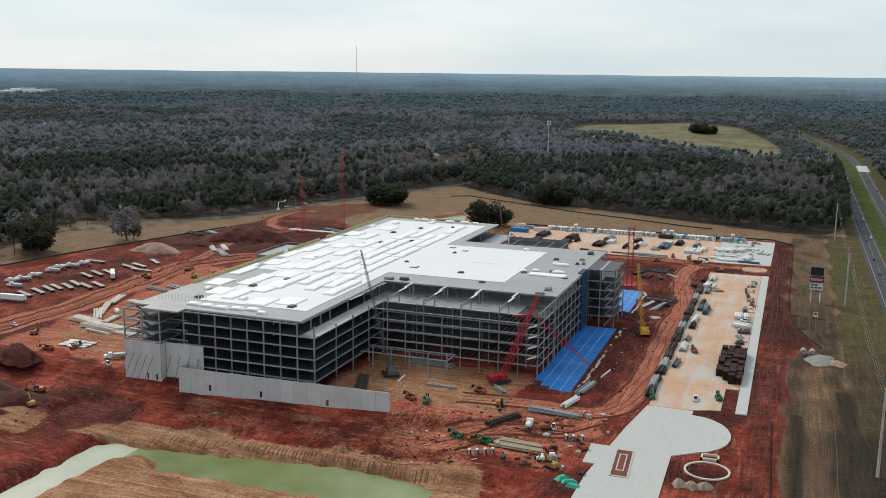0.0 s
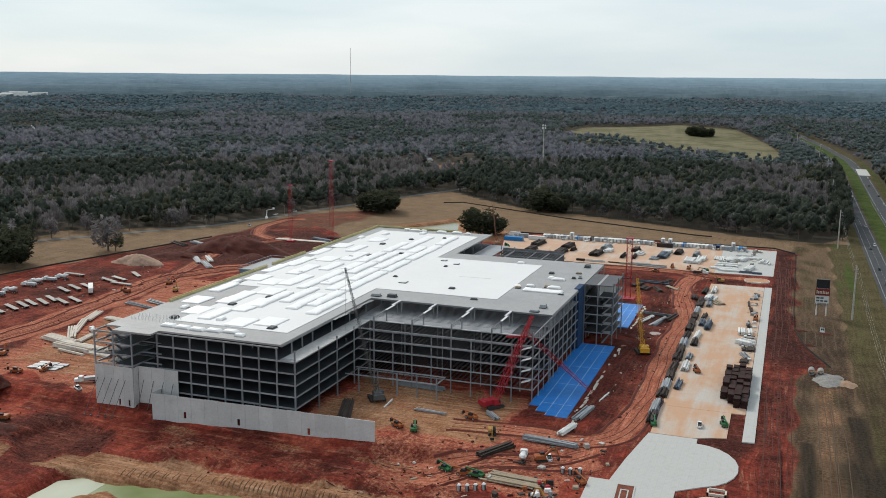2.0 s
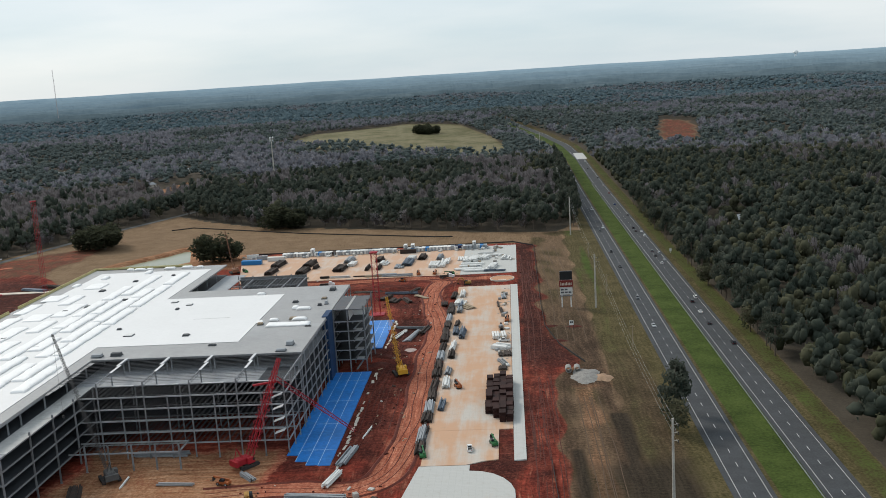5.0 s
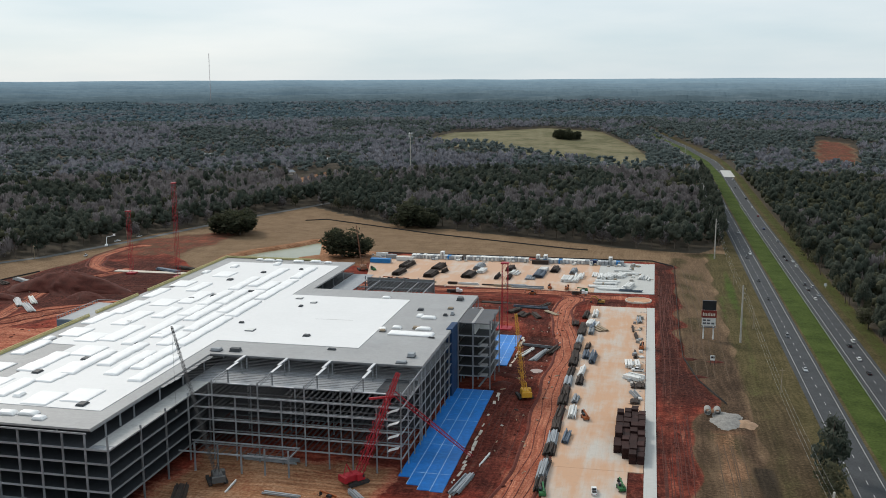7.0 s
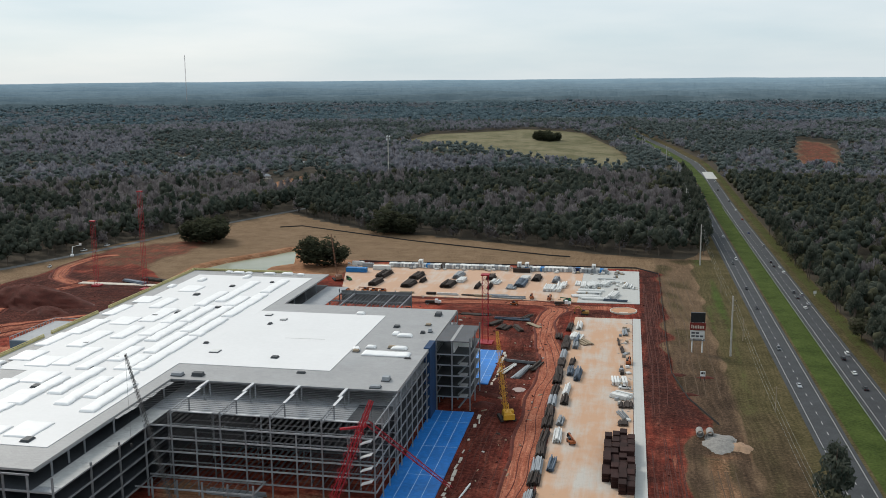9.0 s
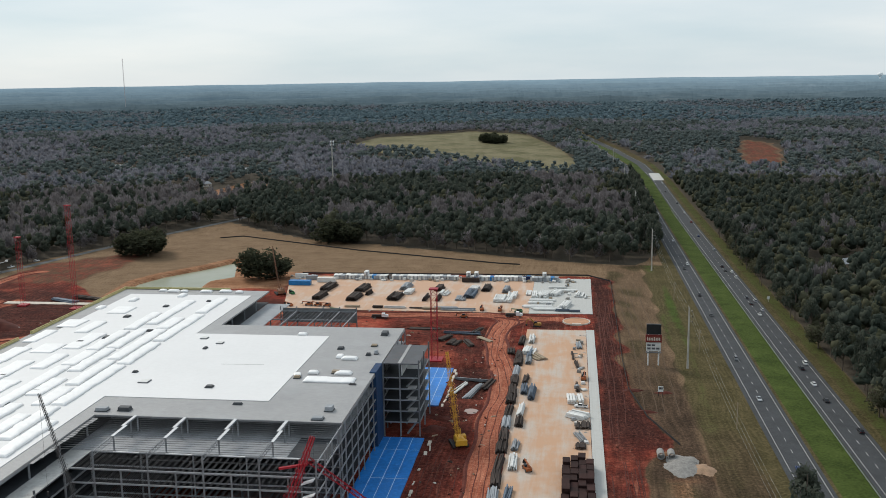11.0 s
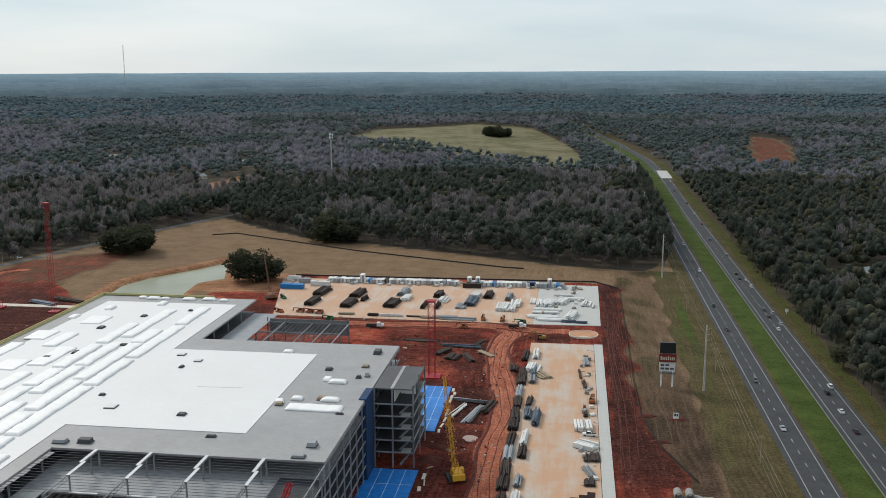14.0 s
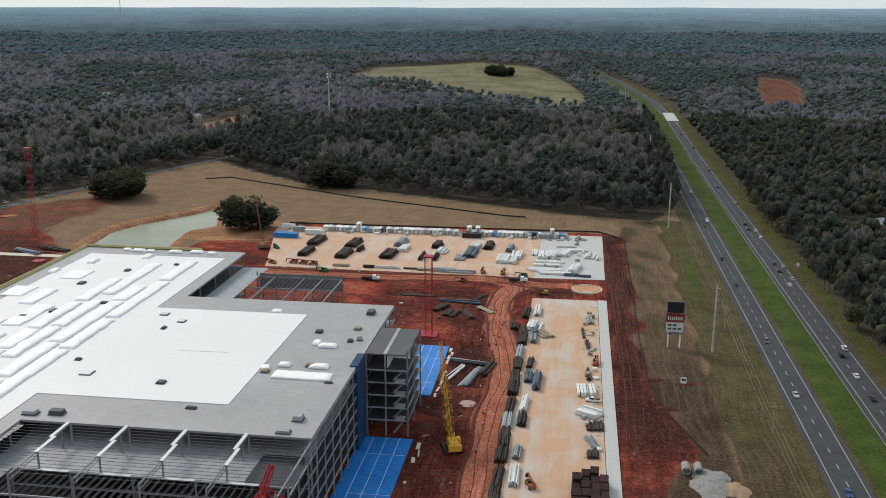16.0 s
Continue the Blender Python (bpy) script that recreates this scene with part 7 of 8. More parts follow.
for x, y, k, a in ((-121.7, 487.6, 5, 90), (-93.1, 453.8, 4, 90), (-97.5, 456.5, 5, 0), (-102.5, 435.1, 5, 90), (-91, 435, 4, 90), (-94.3, 427, 2, 90), (-107.6, 431.5, 5, 20)):
    ob = tagged(new("insulation_bale", FOAM[k]), "white plastic-wrapped insulation bale on the grey roof", "insulation stack", "insulation stacks on the roof")
    ob.matrix_basis = pose(x, y, ZR, 0, 0, a)
single("membrane_seam", MB().turned(-133, 443.2, ZR + 0.2, 17, 0.25, 0.02, 2), M_SLAB, "grey seam line on the white roof membrane", "seam")
for i in range(26):                                                   # anchor posts on the grey corner of the roof
    single("anchor_post", MB().box(-240 + (i % 13) * 1.7, 315 + (i // 13) * 5, ZR, -239.8 + (i % 13) * 1.7, 315.2 + (i // 13) * 5, ZR + 1.3), M_WHITE, "thin pale anchor post on the roof board", "post", "posts on the roof")

# ---- roadside ----
M_POLE = worn("pale_concrete_pole", (0.40, 0.38, 0.34), 0.8)
POLES = [(48, 300), (48, 548), (49.5, 780), (52, 1010), (54, 1240), (50, 1470), (20, 1720)]
for x, y in POLES:
    z = road_z(x, y) - 0.1
    th = thing("utility_pole", "tall pale concrete power line pole with a cross arm", "utility pole", pose(x, y, z), "power line poles")
    part("shaft", MB().cone((0, 0, -0.5), (0, 0, 30), 0.55, 0.32, 10), M_POLE, th)
    for h in (23, 25.5, 28):
        arm = part("arm", MB().bar((0, 0, h), (1.6, 0, h + 0.3), 0.14), M_POLE, th)
        part("insulator", MB().cone((1.6, 0, h - 0.7), (1.6, 0, h + 0.3), 0.12, 0.12, 6), M_BLACK, arm)
for (ax, ay), (bx, by) in zip(POLES, POLES[1:]):
    za, zb = road_z(ax, ay), road_z(bx, by)
    for h in (22.3, 24.8, 27.3):
        at = lambda u: (ax + 1.6 + (bx - ax) * u, ay + (by - ay) * u, za + h + (zb - za) * u - 4 * 4.0 * u * (1 - u))
        rings = [[(px - 0.02, py, pz), (px + 0.02, py, pz), (px, py, pz + 0.035)] for px, py, pz in (at(i / 12) for i in range(13))]
        mb = MB().loft(rings)
        single("power_line", mb, M_GALV, "thin grey power line hanging between poles", "cable", "power lines")
for x, y, h in ((57, 577, 12), (56, 690, 11), (58, 470, 11), (-420, 760, 11), (-395, 860, 11), (-450, 680, 11)):
    th = thing("wooden_pole", "thin weathered wooden utility pole", "utility pole", pose(x, y, road_z(x, y) - 0.2), "wooden poles")
    part("shaft", MB().cone((0, 0, 0), (0, 0, h), 0.2, 0.13, 8), M_PLANK, th)
    part("arm", MB().bar((-1.1, 0, h - 0.8), (1.1, 0, h - 0.8), 0.14), M_PLANK, th)

board = thing("billboard", "twin-post roadside sign with a dark screen over red and white panels", "billboard", pose(32.2, 552, 0) @ Matrix.Diagonal((0.8, 1, 1, 1)))
for s in (-3.0, 3.2):
    part("post", MB().cone((s, 0, -0.3), (s, 0, 20), 0.42, 0.42, 10), M_WHITE, board, "white post")
part("screen", MB().box(-4.2, -0.7, 15.6, 4.4, 0.7, 20.4), worn("dark_display", (0.018, 0.02, 0.022), 0.4), board, "black display panel")
M_MAROON = worn("maroon_sign_panel", (0.16, 0.025, 0.02), 0.5, 0, 1.0, 0.1)
part("name_panel", MB().box(-4.6, -0.9, 11.6, 4.8, 0.9, 15.3), M_MAROON, board, "maroon panel with pale lettering bars")
for i in range(8):
    part("letter_bar", MB().box(-3.8 + i, -0.98, 12.5, -3.2 + i, -0.9, 13.9 + 0.4 * (i in (0, 4))), M_PALE, board)
part("lower_panel", MB().box(-4.2, -0.5, 7.2, 4.4, 0.5, 11.3), M_PALESTEEL, board, "white changeable panel")
for i in range(5):
    part("letter_bar", MB().box(-3.6 + (i % 3) * 2.6, -0.56, 8.0 + (i // 3) * 1.6, -1.6 + (i % 3) * 2.6, -0.5, 8.9 + (i // 3) * 1.6), M_STEEL_DARK, board)
part("walkway", MB().box(-4.4, -1.4, 6.4, 4.6, 0.8, 6.6), M_STEEL_DARK, board)
sign = thing("site_sign", "small white sign with dark bars on two dark posts", "sign", pose(31.8, 506, 0))
part("panel", MB().box(-1.1, -0.06, 2.2, 1.1, 0.06, 4.6), M_WHITE, sign)
for s in (-0.9, 0.9):
    part("post", MB().box(s - 0.1, 0.07, 0, s + 0.1, 0.25, 4.4), M_BLACK, sign)
part("letter_bar", MB().box(-0.7, -0.1, 3.2, 0.1, -0.06, 4.2), M_BLACK, sign)
part("letter_bar", MB().box(0.25, -0.1, 3.2, 0.8, -0.06, 4.2), M_BLACK, sign)
single("exit_sign", MB().box(111.5, 690, 1.4, 113.3, 690.12, 3.2).box(112.3, 690.13, 0, 112.5, 690.3, 3.0), M_WHITE, "small white roadside sign on a post", "sign")
rail = thing("guard_rail", "galvanised guard rail along the median of the highway", "guard rail", kind="structure")
part("rail", MB().box(93.5, 150, 0.45, 93.65, 1280, 0.8), M_GALV, rail)
posts = MB()
for y in range(150, 1280, 4):
    posts.box(93.66, y, -0.1, 93.8, y + 0.15, 0.8)
tagged(part("post_row", posts, M_GALV, rail), kind="stuff")
single("crossover", MB().raw([(96, 1345, road_z(100, 1345) + 0.03), (110, 1345, road_z(100, 1345) + 0.03), (110, 1425, road_z(100, 1425) + 0.03), (96, 1425, road_z(100, 1425) + 0.03)], [(0, 1, 2, 3)]), M_CLEAN, "pale concrete bridge deck on the highway", "bridge deck", kind="structure")
side = MB()
pts = []
for (ax, ay), (bx, by) in zip(SIDE_ROAD, SIDE_ROAD[1:]):
    n = 8
    for i in range(n):
        x, y = ax + (bx - ax) * i / n, ay + (by - ay) * i / n
        nx, ny = by - ay, -(bx - ax)
        l = math.hypot(nx, ny)
        z = road_z(x, y) + 0.06
        pts += [(x - nx / l * 3.6, y - ny / l * 3.6, z), (x + nx / l * 3.6, y + ny / l * 3.6, z)]
side.raw(pts, [(2 * i, 2 * i + 1, 2 * i + 3, 2 * i + 2) for i in range(len(pts) // 2 - 1)])
single("road_3", side, worn("worn_grey_asphalt", (0.13, 0.13, 0.125), 0.9, 0, 0.5, 0.2), "narrow grey side road along the woods", "road", kind="structure")

cell = thing("cell_tower", "white monopole mobile phone tower with antennas above the trees", "tower", pose(-299, 1240, road_z(-299, 1240) - 1))
part("pole", MB().cone((0, 0, 0), (0, 0, 62), 1.1, 0.6, 10), M_POLE, cell)
for h in (58, 61.5):
    for k in range(3):
        a = k * 2.094
        part("antenna", MB().turned(2.2 * math.cos(a), 2.2 * math.sin(a), h - 1.2, 1.0, 0.5, 2.4, math.degrees(a)), M_WHITE, cell)
    part("platform", MB().cone((0, 0, h - 0.2), (0, 0, h), 2.4, 2.4, 12), M_GALV, cell)
radio = thing("radio_mast", "very tall thin lattice radio mast on the horizon", "mast", pose(-1566, 3300, 40))
part("mast", lattice((0, 0, 0), (0, 0, 182), 1.6, 40, M_STEEL, bar=0.26), worn("faded_mast_paint", (0.45, 0.40, 0.40), 0.7), radio)
water_tower = thing("water_tower", "pale water tower far off on the horizon", "water tower", pose(1310, 4500, 84))
part("stem", MB().cone((0, 0, -20), (0, 0, 34), 5, 3.5, 12), M_WHITE, water_tower)
part("tank", MB().loft([[(rr * math.cos(i * 6.283 / 16), rr * math.sin(i * 6.283 / 16), z) for i in range(16)] for rr, z in ((3.5, 30), (11, 37), (12, 42), (9, 47), (2, 49))]), M_WHITE, water_tower)


def house(x, y, lx, ly, a, wall, roofm, label):
    z = road_z(x, y) - 0.2
    th = thing("house", label, "house", pose(x, y, z, 0, 0, a), "houses in the woods")
    part("wall", MB().box(-lx / 2, -ly / 2, -0.5, lx / 2, ly / 2, 3.4), wall, th)
    part("roof", MB().hull([(-lx / 2 - 0.6, -ly / 2 - 0.6, 3.4), (lx / 2 + 0.6, -ly / 2 - 0.6, 3.4), (lx / 2 + 0.6, ly / 2 + 0.6, 3.4), (-lx / 2 - 0.6, ly / 2 + 0.6, 3.4)], [(-lx / 2 + 2, -0.2, 6.4), (lx / 2 - 2, -0.2, 6.4), (lx / 2 - 2, 0.2, 6.4), (-lx / 2 + 2, 0.2, 6.4)]), roofm, th)
    for k in range(3):
        part("window", MB().box(-lx / 3 + k * lx / 3 - 0.7, -ly / 2 - 0.06, 1.0, -lx / 3 + k * lx / 3 + 0.7, -ly / 2 - 0.01, 2.4), M_GLASS, th)


for x, y, lx, ly, a in HOUSES:
    house(x, y, lx, ly, a, M_PALE if x < 0 else M_PLANK, M_STEEL, "low house with a grey roof among the trees")


# a white boom lift truck by the side road, and a small far town
lift = thing("boom_lift", "white boom lift truck with its arm raised beside the side road", "boom lift", pose(-428, 742, road_z(-428, 742) - 0.1, 0, 0, 30))
part("chassis", MB().box(-1.2, -3, 0.6, 1.2, 3, 1.6), M_WHITE, lift)
part("arm", MB().bar((0, -1, 1.6), (0.5, 1.5, 7.5), 0.5).bar((0.5, 1.5, 7.5), (6, 2.0, 8.5), 0.4), M_WHITE, lift)
part("basket", MB().box(5.4, 1.2, 8.2, 7.2, 2.8, 9.6), M_WHITE, lift)
wheels(lift, (-1.1, 1.1), (-2.0, 2.0), 1.4)
r = np.random.default_rng(4)
for i in range(12):
    x, y = -2390 + r.uniform(-180, 120), 2420 + r.uniform(-160, 160)
    z = road_z(x, y)
    th = thing("far_building", "pale low commercial building far off in the woods", "building", pose(x, y, z, 0, 0, 45), "far buildings")
    lx, ly, h = r.uniform(25, 60), r.uniform(18, 30), r.uniform(12, 20)
    part("wall", MB().box(-lx / 2, -ly / 2, -4, lx / 2, ly / 2, h), M_PALESTEEL, th)
    part("roof", MB().box(-lx / 2 - 0.5, -ly / 2 - 0.5, h, lx / 2 + 0.5, ly / 2 + 0.5, h + 0.8), M_WHITE, th)
# ---- trees that stand by themselves and along the edges of the woods ----
def leaf_cloud(kind, leaves, size, seed):
    """Crown of many small leaf clumps on several lobes, for a tree one unit high and one in radius."""
    r = np.random.default_rng(seed)
    lobes = []
    for _ in range(13 if kind != "pine" else 11):
        a, u = r.random() * 6.283, r.random()
        if kind == "pine":
            z = 0.42 + 0.5 * u
            lobes.append((math.cos(a) * 0.55 * (1.05 - u), math.sin(a) * 0.55 * (1.05 - u), z, r.uniform(0.28, 0.42), 0.10))
        else:
            lobes.append((math.cos(a) * 0.58 * r.random() ** 0.4, math.sin(a) * 0.58 * r.random() ** 0.4, 0.36 + 0.40 * u, r.uniform(0.36, 0.5), 0.24))
    pts = np.empty((leaves, 3, 3))
    tint = np.empty((leaves, 3))
    for i in range(leaves):
        lx, ly, lz, lr, lh = lobes[int(r.integers(0, len(lobes)))]
        d = r.normal(size=3)
        d /= np.linalg.norm(d)
        k = r.uniform(0.65, 1.05)
        c = np.array([lx + d[0] * lr * k, ly + d[1] * lr * k, lz + d[2] * lh * k])
        e = r.normal(size=(3, 3)) * size
        e[:, 2] *= 0.4
        pts[i] = c + e
        # clumps facing up get a lighter tint: top light put into the colour
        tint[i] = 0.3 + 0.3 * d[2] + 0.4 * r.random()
    me = bpy.data.meshes.new("crown")
    me.from_pydata(pts.reshape(-1, 3).tolist(), [], np.arange(leaves * 3).reshape(-1, 3).tolist())
    me.attributes.new("tint", "FLOAT", "POINT").data.foreach_set("value", tint.ravel())
    me.materials.append({"pine": M_PINE, "bare": M_BARE, "oak": M_OAK, "mixed": M_MIXED}[kind])
    limbs = MB().cone((0, 0, -0.03), (0, 0, 0.5), 0.055, 0.032, 8)
    if kind == "pine":
        limbs.cone((0, 0, 0.5), (0, 0, 0.95), 0.032, 0.006, 6)
    for lx, ly, lz, lr, lh in lobes:
        limbs.cone((0, 0, min(0.38, lz * 0.6)), (lx, ly, lz), 0.026, 0.006, 5)
    return me, limbs.mesh("trunk", M_BARK)


M_OAK = leaf_material("live_oak_leaves", (0.022, 0.028, 0.017), (0.068, 0.073, 0.044))
KINDS = {"oak": [leaf_cloud("oak", 2600, 0.075, s) for s in (1, 2)], "pine": [leaf_cloud("pine", 760, 0.085, s) for s in (3, 4, 5)], "bare": [leaf_cloud("bare", 760, 0.075, s) for s in (6, 7, 8)], "mixed": [leaf_cloud("mixed", 760, 0.085, s) for s in (9, 10)]}
LABELS = {"oak": "broad dark green live oak standing in the open", "pine": "tall dark green pine at the edge of the woods", "bare": "leafless grey winter tree at the edge of the woods", "mixed": "olive-brown broadleaf tree at the edge of the woods"}


def tree(kind, x, y, h, rad, k=0, turn=0.0, sunk=0.2):
    crown, trunk = KINDS[kind][k % len(KINDS[kind])]
    z = float(height(np.array([float(x)]), np.array([float(y)]))[0])
    th = thing("tree", LABELS[kind], "tree", pose(x, y, z - sunk, 0, 0, turn) @ Matrix.Diagonal((rad, rad, h, 1)), "trees")
    part("trunk", trunk, None, th)
    part("crown", crown, None, th)
    return th


tree("oak", -226, 736, 26, 16, 0, sunk=3.0)
tree("oak", -214, 741, 20, 13, 1, 60, sunk=3.0)
tree("oak", -345, 816, 25, 18, 1, sunk=3.0)
tree("oak", -362, 822, 22, 15, 0, 40, sunk=3.0)
tree("oak", -352, 834, 25, 16, 1, 140, sunk=3.0)
tree("oak", -212, 889, 25, 19, 0, 90, sunk=3.0)
tree("oak", -196, 884, 21, 15, 1, 200, sunk=3.0)
tree("bare", -454, 561, 27, 14, 0)
tree("mixed", -449, 563, 14, 7, 1)
tree("oak", -473, 492, 25, 14, 0)
tree("pine", -487, 484, 24, 8, 1)
tree("oak", -466, 484, 22, 13, 1)
tree("oak", -484, 502, 27, 15, 1)
tree("bare", -500, 508, 26, 12, 1)
tree("pine", -498, 480, 23, 8, 2)
tree("pine", 61, 372, 25, 7.5, 0)
tree("pine", 64, 385, 21, 6.5, 1)
tree("mixed", 59, 362, 15, 6, 0)
for i, (x, y) in enumerate(((-165, 1905), (-150, 1895), (-140, 1915), (-158, 1925), (-172, 1912))):
    tree("oak", x, y, 25 - 2 * (i % 3), 13, i, 70 * i, 4.5)


def edge_trees():
    r = np.random.default_rng(9)
    lines = [([(-552, 622), (-487, 668), (-446, 708)], 13), ([(-340, 1012), (-296, 962), (-238, 913), (-160, 882), (-72, 848), (-18, 820), (36, 808)], 8.5), ([(52, 815), (60, 880), (63, 1000), (63, 1300)], 8), ([(45, 830), (53, 900), (56, 1200)], 13), ([(119, 440), (120, 950)], 11), ([(-560, 540), (-520, 610), (-460, 695), (-436, 770), (-398, 905), (-362, 1000)], 15)]
    n = 0
    for pts, gap in lines:
        for (ax, ay), (bx, by) in zip(pts, pts[1:]):
            k = max(1, int(math.hypot(bx - ax, by - ay) / gap))
            for i in range(k):
                u = (i + r.random()) / k
                x, y = ax + (bx - ax) * u + r.normal() * 2.0, ay + (by - ay) * u + r.normal() * 2.0
                if x > 100:
                    x = max(x, 116.5)
                kind = ("pine", "pine", "bare", "mixed", "pine", "bare")[int(r.integers(0, 6))]
                if x > 40:
                    kind = "pine" if kind == "bare" else kind
                h = {"pine": r.uniform(18, 25), "bare": r.uniform(13, 20), "mixed": r.uniform(11, 17)}[kind]
                tree(kind, x, y, h * (1.2 if 40 < x < 70 else 1), {"pine": r.uniform(4.5, 6.5), "bare": r.uniform(5, 7.5), "mixed": r.uniform(5, 7.5)}[kind], n, r.uniform(0, 360))
                n += 1


edge_trees()
# ---- small debris strewn over the site ----
def debris(name, mat, n, areas, size, label, seed):
    """Scraps of timber, block and sheet lying about, too many to count."""
    r = np.random.default_rng(seed)
    mb = MB()
    for _ in range(n):
        x0, y0, x1, y1 = areas[int(r.integers(0, len(areas)))]
        x, y = r.uniform(x0, x1), r.uniform(y0, y1)
        z = float(height(np.array([x]), np.array([y]))[0])
        lx = r.uniform(*size) * (3.0 if r.random() < 0.25 else 1.0)
        mb.turned(x, y, z - 0.05, lx, r.uniform(size[0], size[1]), r.uniform(0.15, 0.6), r.uniform(0, 180), r.uniform(0.6, 1.0))
    return single(name, mb, mat, label, "debris", kind="stuff")


def rut(lines, width, lift):
    """Low ridges of clay that follow the given lines over the ground; each line is an array of points."""
    mb = MB()
    for p in lines:
        d = np.gradient(p, axis=0)
        nrm = np.stack([-d[:, 1], d[:, 0]], -1) / (np.linalg.norm(d, axis=1)[:, None] + 1e-6) * width / 2
        a, b = p - nrm, p + nrm
        rows = [np.c_[q, height(q[:, 0], q[:, 1]) + z] for q, z in ((a, 0.0), (p, lift), (b, 0.0))]
        k = len(p)
        f = [(j * k + i, j * k + i + 1, (j + 1) * k + i + 1, (j + 1) * k + i) for j in range(2) for i in range(k - 1)]
        mb.raw(np.concatenate(rows).tolist(), f)
    return mb


def along_line(pts, off, r, step=3.0, wander=1.0):
    """A line drawn smoothly through pts, set off sideways and wandering a little."""
    pts = np.array(pts, float)
    t = np.r_[0, np.cumsum(np.linalg.norm(np.diff(pts, axis=0), axis=1))]
    u = np.arange(0, t[-1], step)
    q = np.stack([np.interp(u, t, pts[:, k]) for k in (0, 1)], -1)
    pad = np.pad(q, ((4, 4), (0, 0)), "edge")
    q = np.stack([np.convolve(pad[:, k], np.ones(9) / 9, "valid") for k in (0, 1)], -1)
    d = np.gradient(q, axis=0)
    nrm = np.stack([-d[:, 1], d[:, 0]], -1) / (np.linalg.norm(d, axis=1)[:, None] + 1e-6)
    ph = r.uniform(0, 6.283, 2)
    return q + nrm * (off + wander * (0.7 * np.sin(u / 17 + ph[0]) + 0.4 * np.sin(u / 6.5 + ph[1])))[:, None]


def tyre_ruts():
    r = np.random.default_rng(63)
    dark, pale, edge, flat = [], [], [], []
    flank = [[(x, 250), (x + 1, 330), (x - 0.5, 440)] for x in np.arange(7.2, 18, 0.55)] + [[(x, 440), (x + 1.5, 520), (x, 600), (x, 735)] for x in np.arange(7.5, 17, 0.8)]
    front = [[(-212, y), (-150, y + 2), (-95, y - 3), (-60, y + 8)] for y in np.arange(263, 291, 2.3)]
    east = [[(x, 345), (x - 1, 420), (x + 1, 470)] for x in np.arange(-60, -45, 2.4)]
    west = [[(-410 + k * 7, 380 + k * 3), (-385 + k * 6, 440), (-372 + k * 5, 520), (-395 + k * 6, 600)] for k in range(9)]
    verge = [[(x, 255), (x + 0.6, 340), (x, 410)] for x in np.arange(27, 36, 2.1)] + [[(x, 480), (x + 1, 600), (x - 4, 740)] for x in np.arange(24, 40, 4.3)]
    for line in HAUL:
        for off in (-4.2, -2.9, -1.7, -0.5, 0.8, 2.1, 3.3, 4.3):
            (dark if r.random() < 0.6 else pale).append(along_line(line, off + r.normal() * 0.3, r))
        for off in (-6.0, 5.9):
            edge.append(along_line(line, off, r, 2.0))
    for line in flank + front + east + west:
        q = along_line(line, r.normal() * 0.4, r, wander=0.3)
        a, b = sorted(int(v) for v in r.uniform(0, len(q), 2))
        if b - a > 6:
            flat.append(q[a:b])
    return dark, pale, edge, flat, [along_line(line, r.normal() * 0.4, r, wander=0.3) for line in verge]


RUT_DARK, RUT_PALE, RUT_EDGE, RUT_FLAT, RUT_VERGE = tyre_ruts()
single("tyre_ruts", rut(RUT_FLAT, 0.34, 0.08), worn("churned_clay_ridge", (0.080, 0.024, 0.0175), 0.95, 0, 0.3, 0.6), "thin ridges of churned red clay beside the wheel ruts", "tyre ruts", kind="stuff")
single("tyre_ruts", rut(RUT_DARK, 0.42, 0.10), worn("wet_clay_ridge", (0.105, 0.026, 0.018), 0.9, 0, 0.5, 0.35), "ridges of dark wet clay beside the wheel ruts", "tyre ruts", kind="stuff")
single("tyre_ruts", rut(RUT_PALE, 0.36, 0.09), worn("dry_clay_ridge", (0.30, 0.105, 0.063), 0.95, 0, 0.5, 0.3), "ridges of dry pale clay beside the wheel ruts", "tyre ruts", kind="stuff")
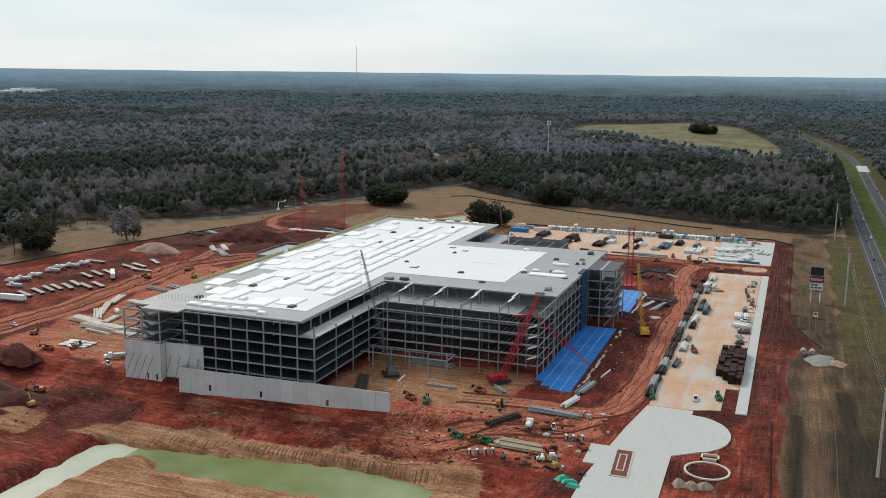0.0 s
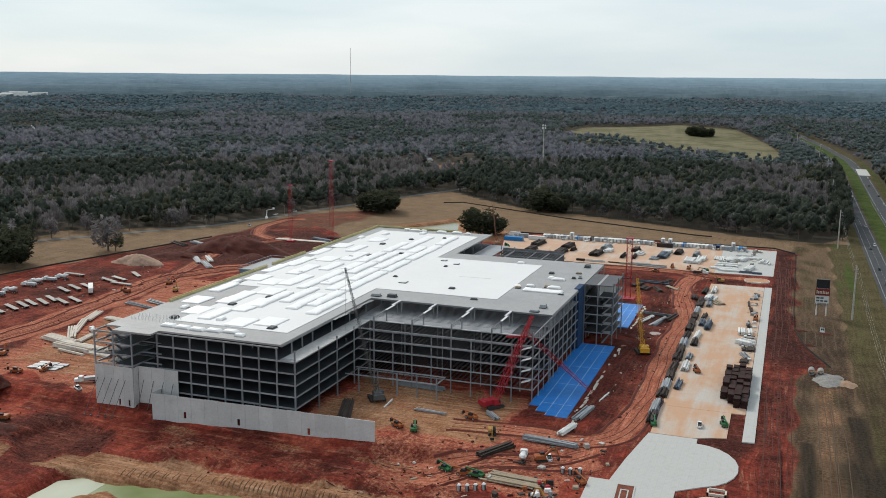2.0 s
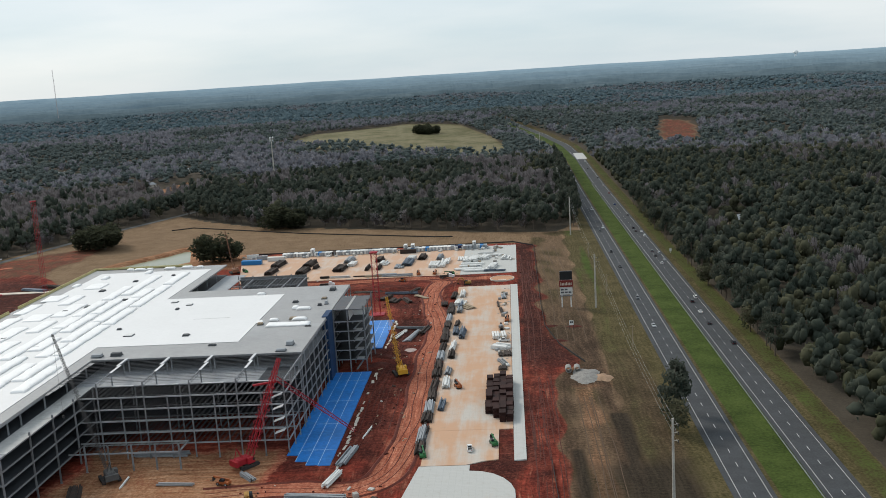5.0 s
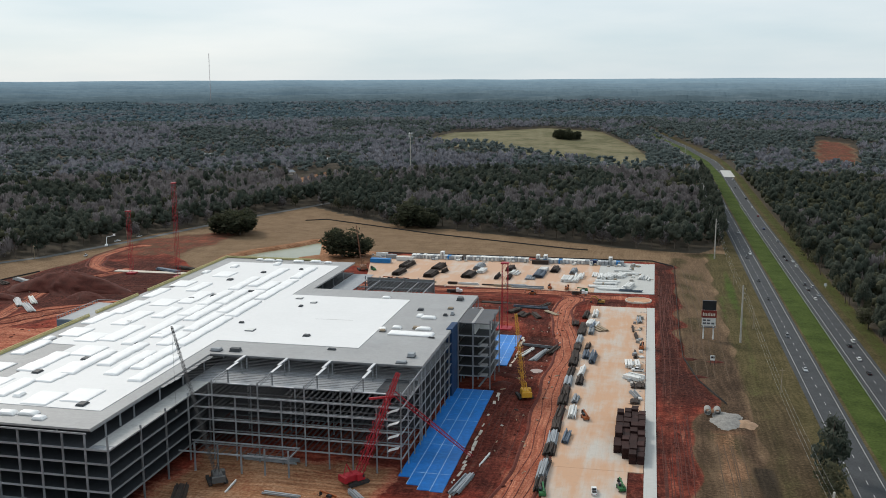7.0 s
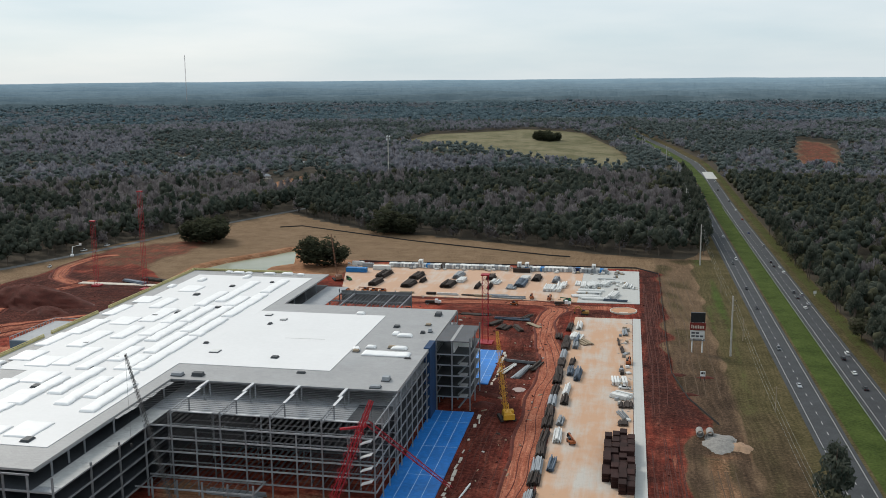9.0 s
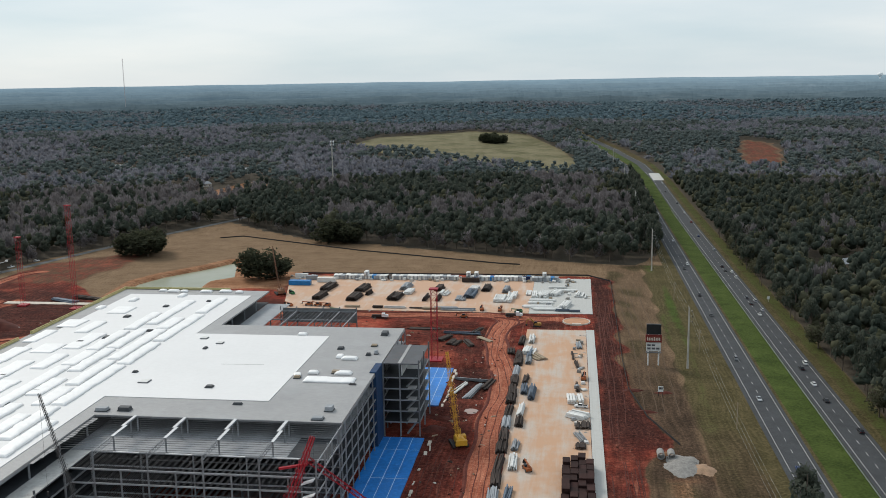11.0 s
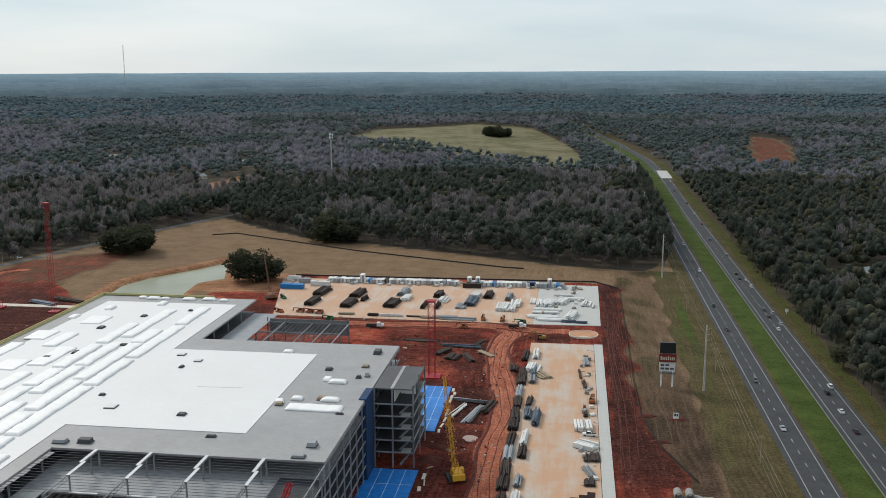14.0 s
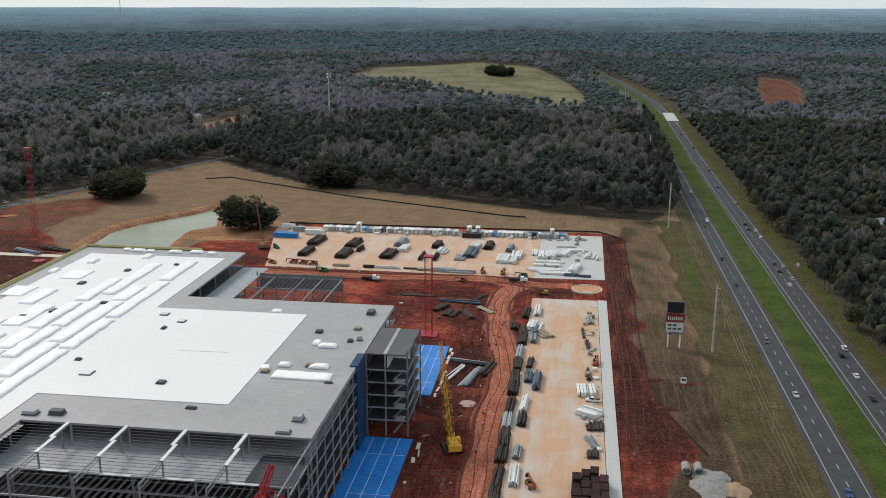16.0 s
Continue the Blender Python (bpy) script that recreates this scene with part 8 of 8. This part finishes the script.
single("road_berm", rut(RUT_EDGE, 1.5, 0.45), worn("thrown_up_clay", (0.115, 0.030, 0.021), 0.95, 0, 0.7, 0.4, (0.28, 0.1, 0.06), 0.4), "low berms of dark clay thrown up along the haul roads", "berm", kind="stuff")
single("mower_tracks", rut(RUT_VERGE, 0.34, 0.05), worn("trodden_brown_soil", (0.085, 0.056, 0.036), 0.95, 0, 0.5, 0.35), "worn wheel tracks in the brown verge", "tyre ruts", kind="stuff")
CLEATS = []
r = np.random.default_rng(64)
x = -196.0
while x < -84:
    if r.random() < 0.72:
        y0 = float(np.interp(x, [-200, -166, -131, -102, -81], [247.5, 253, 255.5, 254.5, 252.5]))
        CLEATS.append(np.linspace((x, y0 + r.uniform(-0.2, 0.4)), (x - r.uniform(0.2, 1.0), y0 + r.uniform(3.6, 5.4)), 6))
    x += r.uniform(0.9, 1.9)
single("cleat_marks", rut(CLEATS, 0.4, 0.16), worn("pressed_tan_earth", (0.15, 0.082, 0.046), 0.95, 0, 0.7, 0.3), "rows of machine cleat marks pressed in the tan bank", "bank", kind="stuff")
AREAS = [(-330, 310, -255, 470), (-100, 262, -40, 330), (-62, 340, -38, 480), (-100, 545, -40, 625), (-400, 450, -330, 640), (-215, 575, -110, 640), (-330, 470, -262, 640), (-120, 262, -44, 300), (-64, 450, -40, 545), (-420, 380, -340, 500)]
debris("pale_scrap", M_CRATE, 60, AREAS, (0.3, 1.0), "pale scraps of sheet and block strewn over the clay", 1)
debris("timber_scrap", M_PLANK, 80, AREAS, (0.25, 1.0), "offcuts of timber strewn over the clay", 2)
debris("dark_scrap", M_RUST, 80, AREAS, (0.3, 1.0), "dark scraps of steel strewn over the clay", 3)
debris("clay_clods", M_EARTH, 600, AREAS + [(-230, 258, -60, 285), (6, 360, 18, 735), (-300, 240, -215, 285)], (0.25, 0.8), "clods of dark red clay", 4)
debris("yard_scrap", M_CRATE, 200, [(-205, 744, 4, 749), (-6, 440, 1, 605), (-180, 649, -34, 653)], (0.4, 1.3), "small goods and scraps along the edge of the paving", 5)
